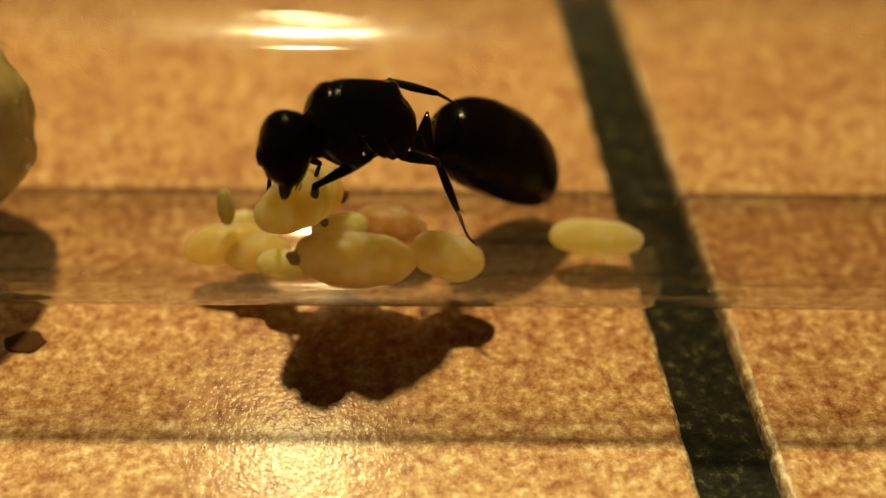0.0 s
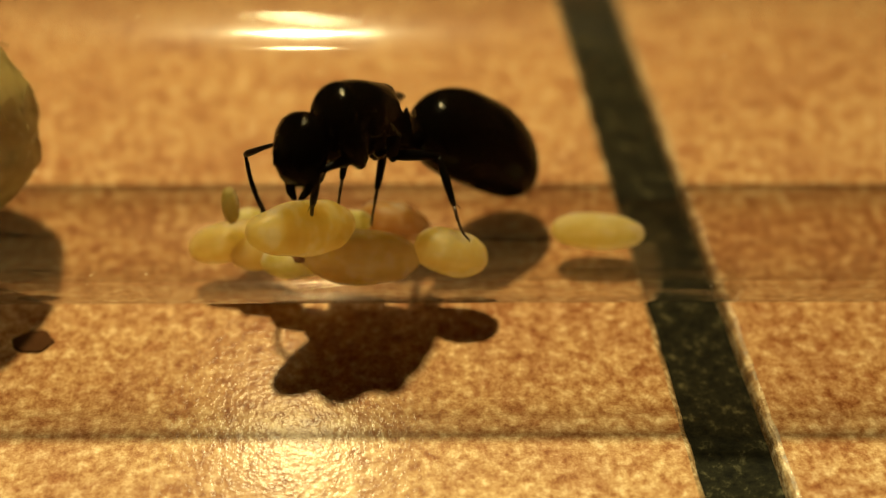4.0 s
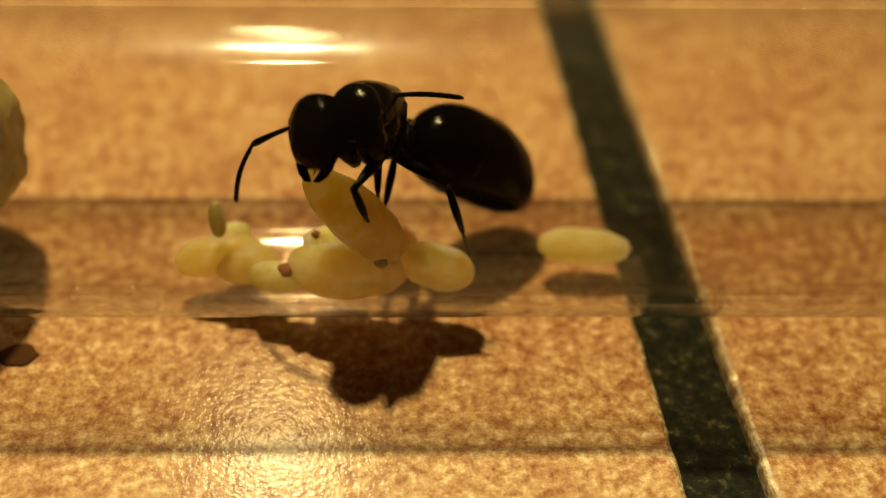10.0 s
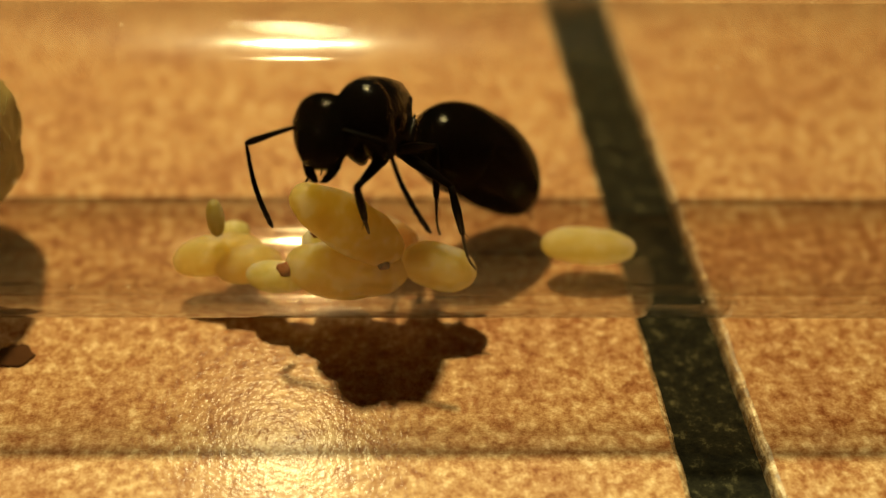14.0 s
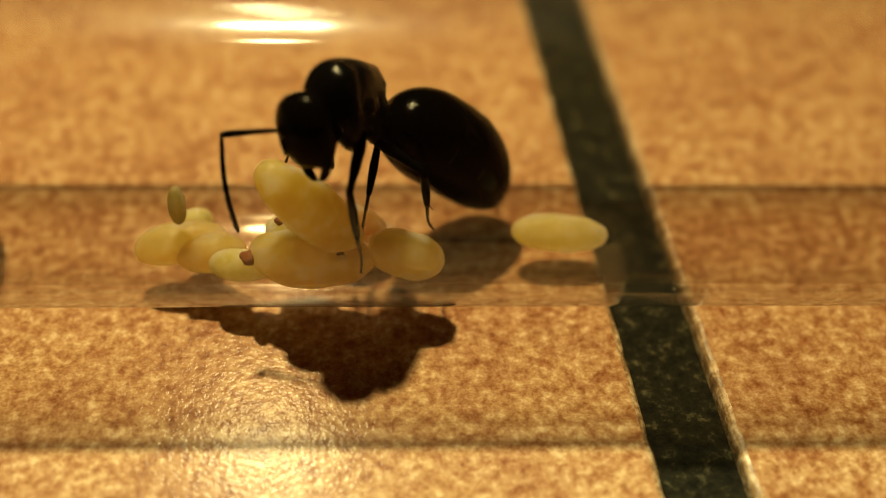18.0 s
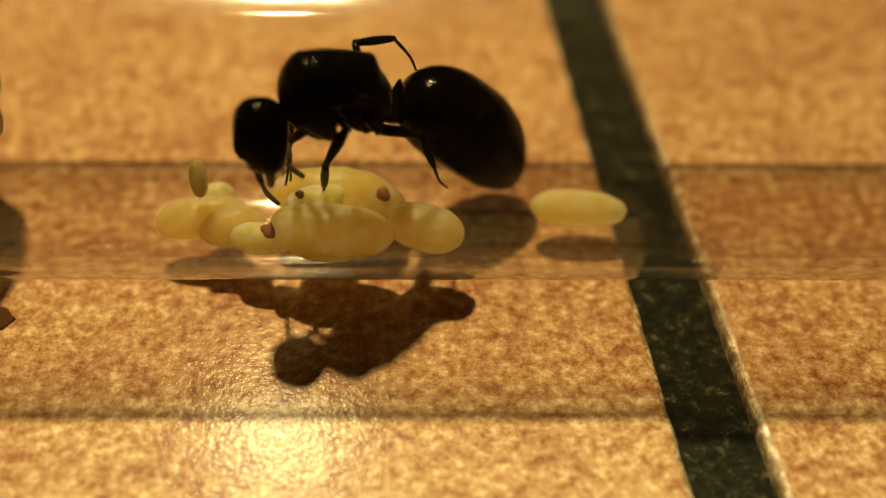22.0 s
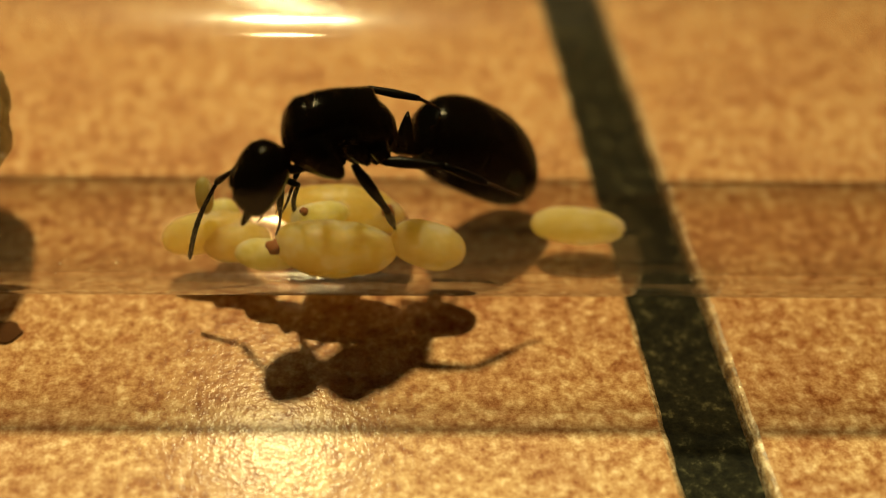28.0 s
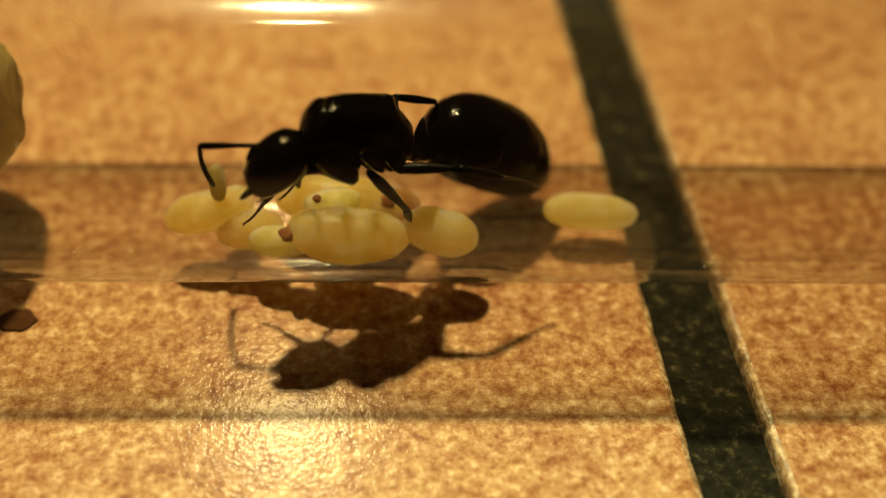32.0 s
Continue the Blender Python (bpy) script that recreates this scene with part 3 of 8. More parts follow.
        tarsus = limb([(2.4, 0, 0, 0.09), (3.2, 0, -0.03, 0.085), (3.25, 0, -0.03, 0.06), (3.6, 0, -0.02, 0.075), (3.65, 0, -0.02, 0.055), (3.95, 0, 0.06, 0.07), (4.25, 0, 0.2, 0.05)], 8)
        limb([(4.2, 0, 0.18, 0.05), (4.3, 0.05, 0.23, 0.03), (4.36, 0.08, 0.18, 0.012)], 6, tarsus)
        limb([(4.2, 0, 0.18, 0.05), (4.3, -0.05, 0.23, 0.03), (4.36, -0.08, 0.18, 0.012)], 6, tarsus)
        if n == "HR":
            # this foot hangs bent from its shin
            bmesh.ops.rotate(tarsus, verts=tarsus.verts, cent=(2.4, 0, 0), matrix=Matrix.Rotation(radians(-48), 3, "Y"))
        part("tarsus", tarsus, BROWN, k, "jointed dark brown foot with two claws")
        part("spur", limb([(2.35, 0, 0.1, 0.035), (2.75, 0, 0.28, 0.01)], 5), BROWN, k)
        ant_parts["tibia" + n] = k
    return ant


ant = queen_ant()


# a crumb that lies on the tile in front of the tube
def crumb():
    rng = random.Random(3)
    bm = ball(1.0, Matrix.Diagonal((1.05, 0.7, 0.14, 1)), 40, 16)
    for v in bm.verts:
        v.co *= 1 + 0.3 * noise.noise(v.co * 1.7) + 0.12 * noise.noise(v.co * 5)
        v.co.z = max(v.co.z, -0.06)
    ob = part("crumb", bm, CRUMB)
    ob.matrix_world = at(-20.2, -6.2, 0.06)
    tagged(ob, "small dark brown crumb lying on the tile", "crumb")


crumb()


# ---- the tiled top: pieces last ----
def tiled_top():
    floor = part("floor", box((2600, 2600, 12), (0, 0, -7.0)), GROUT, smooth=False)
    tagged(floor, "terracotta-tiled top with dark recessed grout joints", "tiled floor", kind="structure")
    size, joint = 146.0, 3.8
    # one slab with a rounded lip, its outline uneven by a tenth of a millimetre
    bm, steps, half = bmesh.new(), 180, size / 2
    outline = []
    for ax, ay, bx, by in ((-1, -1, 1, -1), (1, -1, 1, 1), (1, 1, -1, 1), (-1, 1, -1, -1)):
        for k in range(steps):
            w = k / steps
            outline.append(Vector(((ax + (bx - ax) * w) * half, (ay + (by - ay) * w) * half, 0)))
    loops = []
    for inset, z in ((0.0, -7.0), (0.0, -0.42), (0.05, -0.2), (0.16, -0.07), (0.34, 0.0)):
        loop = []
        for v in outline:
            wear = 0.06 * noise.noise(v * 0.9) + 0.07 * noise.noise(v * 2.6 + Vector((0, 0, 3 * inset)))
            k = (half - max(0.0, inset + (wear if z > -1 else 0))) / half
            loop.append(bm.verts.new((v.x * k, v.y * k, z)))
        loops.append(loop)
    count = len(outline)
    for a, b in zip(loops, loops[1:]):
        for k in range(count):
            bm.faces.new((a[k], a[(k + 1) % count], b[(k + 1) % count], b[k]))
    bm.faces.new(reversed(loops[0]))
    bm.faces.new(loops[-1])
    bmesh.ops.recalc_face_normals(bm, faces=bm.faces)
    bmesh.ops.scale(bm, vec=(MM, MM, MM), verts=bm.verts)
    me = bpy.data.meshes.new("tile")
    bm.to_mesh(me)
    bm.free()
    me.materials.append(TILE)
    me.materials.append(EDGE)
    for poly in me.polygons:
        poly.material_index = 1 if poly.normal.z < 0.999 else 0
    pitch = size + joint
    turn = Matrix.Rotation(radians(5.3), 4, "Z")
    # the joint's nearer edge crosses x = 10.31 at y = 0
    for i in range(-8, 8):
        for j in range(-8, 8):
            ob = new("tile", me)
            ob.parent = floor
            m = at(10.31, 0, 0) @ turn @ at(-size / 2 + i * pitch, (j + 0.35) * pitch, -0.05 if i == 1 else 0)
            ob.matrix_local = m


tiled_top()


def motions():
    walk(ant, path([
        (0, 2.73, 1.65, 5.08, 32.4, -39.2, -154.0), (0.5, 2.69, 1.67, 5.11, 32.3, -39.5, -154.0), (1, 2.66, 1.71, 5.16, 32.2, -39.9, -154.1),
        (1.5, 2.15, 1.74, 5.20, 32.3, -39.8, -153.8), (2, 1.64, 1.77, 5.25, 32.3, -39.9, -153.6), (2.5, 1.59, 1.79, 5.27, 32.5, -40.2, -154.3),
        (3, 1.55, 1.80, 5.28, 32.5, -40.6, -154.9), (3.5, 1.57, 1.80, 5.28, 32.6, -40.6, -154.8), (4, 1.61, 1.79, 5.27, 32.7, -40.5, -154.8),
        (4.5, 1.66, 1.80, 5.27, 32.7, -40.3, -154.8), (5, 1.73, 1.80, 5.27, 32.8, -40.2, -154.8), (5.5, 1.78, 1.79, 5.27, 32.9, -40.1, -154.7),
        (6, 1.82, 1.79, 5.26, 33.1, -39.8, -154.8), (6.5, 1.81, 1.75, 5.22, 32.9, -40.0, -154.7), (7, 1.78, 1.72, 5.18, 32.8, -40.4, -154.7),
        (7.5, 1.81, 1.81, 5.28, 32.8, -40.3, -154.9), (8, 1.83, 1.89, 5.38, 32.6, -40.3, -155.0), (8.5, 1.83, 1.89, 5.38, 33.5, -40.2, -155.3),
        (9, 1.87, 1.88, 5.37, 34.4, -39.8, -155.7), (9.5, 1.99, 1.84, 5.31, 34.4, -40.0, -155.8), (10, 2.10, 1.78, 5.24, 34.1, -40.2, -155.8),
        (10.5, 2.13, 1.76, 5.20, 34.1, -40.7, -156.1), (11, 2.16, 1.74, 5.18, 33.7, -41.1, -156.2), (11.5, 2.25, 1.82, 5.28, 33.4, -41.3, -156.1),
        (12, 2.32, 1.88, 5.38, 33.4, -41.2, -156.1), (12.5, 2.31, 1.84, 5.32, 33.5, -41.4, -156.5), (13, 2.28, 1.80, 5.26, 33.6, -41.9, -156.8),
        (13.5, 2.26, 1.76, 5.22, 33.6, -42.0, -156.8), (14, 2.23, 1.72, 5.16, 33.6, -41.7, -156.8), (14.5, 2.25, 1.70, 5.14, 33.5, -42.1, -156.9),
        (15, 2.25, 1.68, 5.11, 33.4, -42.4, -157.1), (15.5, 2.25, 1.65, 5.09, 33.2, -42.9, -157.5), (16, 2.25, 1.63, 5.06, 33.0, -43.3, -157.9),
        (16.5, 2.24, 1.62, 5.05, 32.9, -43.9, -158.2), (17, 2.24, 1.61, 5.04, 32.9, -44.4, -158.7), (17.5, 2.24, 1.60, 5.04, 32.9, -44.7, -159.1),
        (18, 2.24, 1.60, 5.03, 33.3, -45.0, -159.9), (18.5, 2.18, 1.67, 5.10, 33.8, -46.0, -161.2), (19, 2.11, 1.71, 5.16, 34.0, -46.4, -162.0),
        (19.5, 2.14, 1.72, 5.16, 33.2, -47.5, -162.0), (20, 2.16, 1.74, 5.19, 32.0, -48.3, -161.9), (20.5, 2.19, 1.68, 5.13, 32.1, -48.1, -161.9),
        (21, 2.16, 1.64, 5.06, 32.1, -47.8, -161.8), (21.5, 2.10, 1.57, 4.98, 32.3, -46.9, -161.1), (22, 2.08, 1.50, 4.89, 32.7, -45.8, -160.6),
        (22.5, 2.13, 1.48, 4.86, 33.0, -45.9, -160.9), (23, 2.22, 1.44, 4.82, 33.2, -45.8, -161.2), (23.5, 2.32, 1.40, 4.77, 33.3, -45.6, -160.9),
        (24, 2.42, 1.36, 4.74, 33.1, -45.4, -160.2), (24.5, 2.69, 1.45, 4.86, 33.2, -45.3, -159.9), (25, 2.89, 1.57, 4.97, 33.3, -44.2, -159.6),
        (25.5, 2.88, 1.55, 4.96, 32.6, -44.3, -159.0), (26, 2.86, 1.52, 4.93, 31.9, -43.7, -157.8), (26.5, 2.82, 1.48, 4.88, 31.1, -42.9, -156.4),
        (27, 2.78, 1.43, 4.81, 30.3, -42.0, -154.9), (27.5, 2.72, 1.37, 4.74, 29.7, -41.1, -153.5), (28, 2.67, 1.30, 4.67, 29.1, -40.5, -152.6),
        (28.5, 2.59, 1.16, 4.50, 29.1, -39.7, -151.6), (29, 2.52, 1.05, 4.37, 28.8, -39.1, -150.8), (29.5, 2.50, 1.09, 4.40, 28.2, -38.1, -149.6),
        (30, 2.48, 1.11, 4.44, 27.4, -37.8, -148.9), (30.5, 2.68, 1.08, 4.40, 27.3, -38.0, -149.0), (31, 2.86, 1.02, 4.33, 27.2, -38.2, -149.1),
        (31.5, 2.80, 1.02, 4.32, 27.5, -37.8, -149.0), (32, 2.71, 1.00, 4.30, 27.7, -37.6, -148.8),
    ]))
    walk(carried_larva, path([
        (0, -6.52, -3.21, 6.81, -48.1, -19.5, -116.9), (0.5, -6.71, -3.38, 6.54, -43.8, -15.0, -117.3), (1, -6.76, -3.33, 6.62, -40.1, -10.1, -118.3),
        (1.5, -6.91, -3.35, 6.62, -45.3, -16.5, -120.0), (2, -6.93, -3.24, 6.77, -50.8, -22.8, -122.4), (2.5, -6.84, -3.55, 6.38, -54.6, -25.8, -126.3),
        (3, -6.70, -4.01, 6.31, -57.6, -28.7, -130.5), (3.5, -6.71, -4.49, 5.98, -56.5, -28.5, -134.2), (4, -6.56, -4.46, 6.08, -55.7, -27.1, -137.6),
        (4.5, -6.41, -4.43, 6.17, -54.9, -25.7, -141.0), (5, -6.27, -4.39, 6.27, -54.0, -24.1, -144.5), (5.5, -6.12, -4.36, 6.36, -53.2, -22.3, -148.0),
        (6, -5.99, -4.07, 6.34, -52.4, -20.1, -151.6), (6.5, -5.91, -3.83, 6.26, -54.1, -23.5, -151.1), (7, -5.73, -3.58, 6.26, -55.0, -26.6, -151.7),
        (7.5, -4.94, -3.75, 6.29, -51.2, -22.4, -168.9), (8, -4.08, -3.73, 6.51, -47.4, -15.4, 174.5), (8.5, -3.95, -3.43, 6.53, -46.3, -18.8, 170.2),
        (9, -3.97, -3.57, 6.84, -50.5, -32.1, 177.2), (9.5, -3.68, -3.45, 6.83, -52.9, -40.9, 177.0), (10, -3.50, -3.45, 6.92, -54.5, -49.1, 174.9),
        (10.5, -3.76, -4.08, 7.20, -56.0, -45.9, -179.9), (11, -3.69, -4.36, 7.29, -57.2, -43.1, -174.9), (11.5, -3.75, -4.38, 7.15, -54.4, -38.1, -175.3),
        (12, -3.73, -4.36, 6.88, -51.5, -32.1, -177.2), (12.5, -3.91, -4.26, 6.45, -52.4, -32.1, -174.6), (13, -3.73, -3.75, 6.50, -53.0, -31.9, -172.4),
        (13.5, -3.85, -3.45, 6.43, -54.0, -36.9, -174.1), (14, -3.83, -3.53, 6.33, -55.5, -41.6, -175.7), (14.5, -3.90, -3.53, 6.33, -53.4, -37.8, -176.4),
        (15, -4.01, -3.54, 6.32, -52.0, -34.0, -176.8), (15.5, -4.11, -3.53, 6.31, -50.6, -29.9, -177.7), (16, -4.21, -3.53, 6.30, -49.0, -25.2, -179.5),
        (16.5, -4.31, -3.53, 6.28, -47.1, -18.3, 176.2), (17, -3.99, -3.46, 6.32, -46.7, -14.6, 175.5), (17.5, -3.92, -3.41, 6.40, -51.9, -35.0, -177.7),
        (18, -3.94, -3.42, 6.44, -56.0, -49.4, -179.9), (18.5, -3.65, -3.45, 6.41, -51.0, -55.4, 168.2), (19, -3.21, -3.42, 6.43, -41.7, -58.8, 152.0),
        (19.25, -3.16, -3.40, 6.40, -41.7, -58.8, 152.0), (19.6, -2.80, -3.38, 6.42, -38.0, -61.5, 150.0), (19.8, -2.90, -2.40, 5.00, -12.0, -34.0, 165.0),
        (20, -2.93, -0.90, 3.18, 21.0, -6.0, 178.0), (20.25, -2.92, -0.84, 3.15, 22.4, -4.0, 177.6), (20.5, -2.92, -0.82, 3.15, 22.4, -3.1, 177.5),
        (21, -2.96, -0.80, 3.20, 22.4, -3.1, 177.5), (21.5, -3.54, -0.80, 3.20, 22.4, -3.1, 177.5), (22, -4.08, -0.81, 3.19, 22.4, -3.1, 177.5),
        (22.5, -4.07, -0.83, 3.16, 22.4, -3.1, 177.5), (23, -4.04, -0.85, 3.14, 22.4, -3.1, 177.5), (23.5, -3.99, -0.80, 3.20, 22.4, -3.1, 177.5),
        (24, -3.94, -0.71, 3.31, 22.4, -3.1, 177.5), (24.5, -3.84, -0.56, 3.49, 22.4, -3.1, 177.5), (25, -3.78, -0.46, 3.61, 22.4, -3.1, 177.5),
        (25.5, -3.79, -0.48, 3.59, 22.4, -3.1, 177.5), (26, -3.81, -0.52, 3.54, 22.4, -3.1, 177.5), (26.5, -3.84, -0.58, 3.47, 22.4, -3.1, 177.5),
        (27, -3.88, -0.66, 3.38, 22.4, -3.1, 177.5), (27.5, -3.93, -0.74, 3.28, 22.4, -3.1, 177.5), (28, -3.97, -0.81, 3.18, 22.4, -3.1, 177.5),
        (28.5, -4.01, -0.93, 3.04, 22.4, -3.1, 177.5), (29, -4.07, -1.03, 2.91, 22.4, -3.1, 177.5), (29.5, -4.48, -1.08, 2.85, 22.4, -3.1, 177.5),
        (30, -4.83, -1.10, 2.83, 22.4, -3.1, 177.5), (30.5, -4.72, -1.03, 2.91, 22.4, -3.1, 177.5), (31, -4.60, -0.95, 3.01, 22.4, -3.1, 177.5),
        (31.5, -4.60, -0.93, 3.04, 22.4, -3.1, 177.5), (32, -4.60, -0.91, 3.06, 22.4, -3.1, 177.5),
    ]))
    walk(end_larva, path([
        (0, -10.55, -1.74, 2.67, 50.6, -7.8, 6.3), (25.5, -10.55, -1.74, 2.67, 50.6, -7.8, 6.3), (28, -10.55, -1.74, 2.67, 50.6, -7.8, 6.3),
        (29, -10.76, -1.75, 2.98, 50.5, -8.5, 7.0), (30.5, -10.98, -1.76, 3.28, 50.4, -9.3, 7.6), (32, -10.98, -1.76, 3.28, 50.4, -9.3, 7.6),
    ]))
    walk(ant_parts['thorax'], path([
        (0, 9.74, 1.22, -0.74, -2.0, 12.7, -13.5), (0.5, 9.68, 1.25, -0.85, -1.9, 13.3, -13.5), (1, 9.61, 1.26, -1.00, -2.1, 13.4, -13.5),
        (1.5, 9.19, 1.35, -0.94, 0.1, 10.8, -6.0), (2, 8.80, 1.42, -0.86, 2.7, 7.9, 2.6), (2.5, 8.73, 1.39, -0.91, 3.3, 9.4, 5.6),
        (3, 8.73, 1.43, -0.98, 3.5, 10.9, 7.7), (3.5, 8.65, 1.33, -0.94, 4.0, 10.7, 9.7), (4, 8.65, 1.38, -0.91, 4.5, 10.5, 11.9),
        (4.5, 8.55, 1.32, -0.83, 5.1, 10.4, 14.0), (5, 8.54, 1.38, -0.80, 5.4, 10.2, 15.8), (5.5, 8.53, 1.42, -0.75, 5.6, 10.0, 17.2),
        (6, 8.54, 1.45, -0.71, 5.4, 9.9, 17.7), (6.5, 8.52, 1.47, -0.60, 5.1, 9.5, 17.7), (7, 8.41, 1.36, -0.49, 4.7, 9.3, 17.5),
        (7.5, 8.37, 1.44, -0.64, 6.1, 9.8, 19.7), (8, 8.29, 1.53, -0.78, 7.8, 10.1, 22.6), (8.5, 8.23, 1.49, -0.50, 6.8, 10.0, 23.8),
        (9, 8.20, 1.45, -0.20, 5.6, 9.9, 25.0), (9.5, 8.17, 1.49, -0.15, 5.6, 9.8, 26.0), (10, 8.19, 1.49, -0.11, 5.7, 9.6, 26.8),
        (10.5, 8.28, 1.38, -0.28, 9.9, 11.4, 27.3), (11, 8.44, 1.39, -0.50, 14.3, 13.1, 27.9), (11.5, 8.33, 1.30, -0.38, 13.1, 12.3, 28.1),
        (12, 8.24, 1.41, -0.27, 11.7, 11.6, 28.6), (12.5, 8.18, 1.51, -0.26, 12.4, 11.9, 29.9), (13, 8.18, 1.52, -0.30, 13.0, 12.1, 30.8),
        (13.5, 8.16, 1.53, -0.25, 11.5, 11.5, 30.7), (14, 8.15, 1.58, -0.15, 10.0, 10.9, 30.8), (14.5, 8.19, 1.51, -0.21, 10.5, 11.3, 30.5),
        (15, 8.21, 1.50, -0.23, 11.2, 11.6, 30.0), (15.5, 8.21, 1.49, -0.25, 11.8, 12.0, 29.4), (16, 8.20, 1.50, -0.28, 12.6, 12.4, 28.8),
        (16.5, 8.19, 1.51, -0.30, 13.3, 13.0, 28.4), (17, 8.18, 1.51, -0.38, 14.2, 13.5, 28.3), (17.5, 8.07, 1.63, -0.35, 12.5, 12.8, 28.4),
        (18, 7.97, 1.76, -0.32, 11.0, 12.4, 28.8), (18.5, 7.94, 1.73, -0.11, 12.7, 13.3, 31.6), (19, 7.86, 1.59, 0.21, 14.1, 13.7, 34.4),
        (19.5, 7.90, 1.56, -0.20, 14.9, 14.1, 31.7), (20, 8.02, 1.64, -0.74, 14.7, 15.1, 26.4), (20.5, 8.19, 1.79, -1.17, 11.3, 17.3, 13.7),
        (21, 8.44, 2.06, -1.60, 6.4, 19.6, 0.2), (21.5, 8.85, 1.96, -1.73, 2.2, 19.4, -5.9), (22, 9.16, 1.85, -1.71, -0.4, 19.6, -9.7),
        (22.5, 9.28, 1.92, -1.74, -0.8, 22.0, -12.3), (23, 9.35, 1.86, -1.74, -0.9, 23.9, -13.8), (23.5, 9.41, 1.79, -1.65, -1.8, 22.4, -14.6),
        (24, 9.46, 1.69, -1.57, -2.6, 20.6, -15.3), (24.5, 9.49, 1.63, -1.62, -2.7, 21.2, -15.5), (25, 9.45, 1.72, -1.60, -2.0, 22.4, -15.0),
        (25.5, 9.49, 1.64, -1.57, -1.9, 22.6, -15.3), (26, 9.51, 1.56, -1.53, -1.5, 22.8, -15.6), (26.5, 9.62, 1.57, -1.51, -1.3, 22.8, -16.0),
        (27, 9.67, 1.46, -1.45, -1.0, 22.5, -16.5), (27.5, 9.72, 1.36, -1.34, -1.0, 21.6, -16.9), (28, 9.79, 1.25, -1.21, -1.1, 20.1, -17.2),
        (28.5, 9.74, 1.08, -0.95, -0.8, 19.5, -17.4), (29, 9.72, 1.03, -0.76, -0.6, 19.1, -17.8), (29.5, 9.70, 1.01, -0.70, -0.8, 16.5, -18.1),
        (30, 9.64, 1.02, -0.73, -0.7, 15.0, -18.3), (30.5, 9.65, 1.01, -0.77, -1.1, 14.3, -18.4), (31, 9.67, 1.00, -0.77, -1.4, 13.6, -18.4),
        (31.5, 9.65, 1.02, -0.75, -2.1, 12.4, -18.4), (32, 9.61, 1.04, -0.79, -2.8, 11.5, -18.6),
    ]))
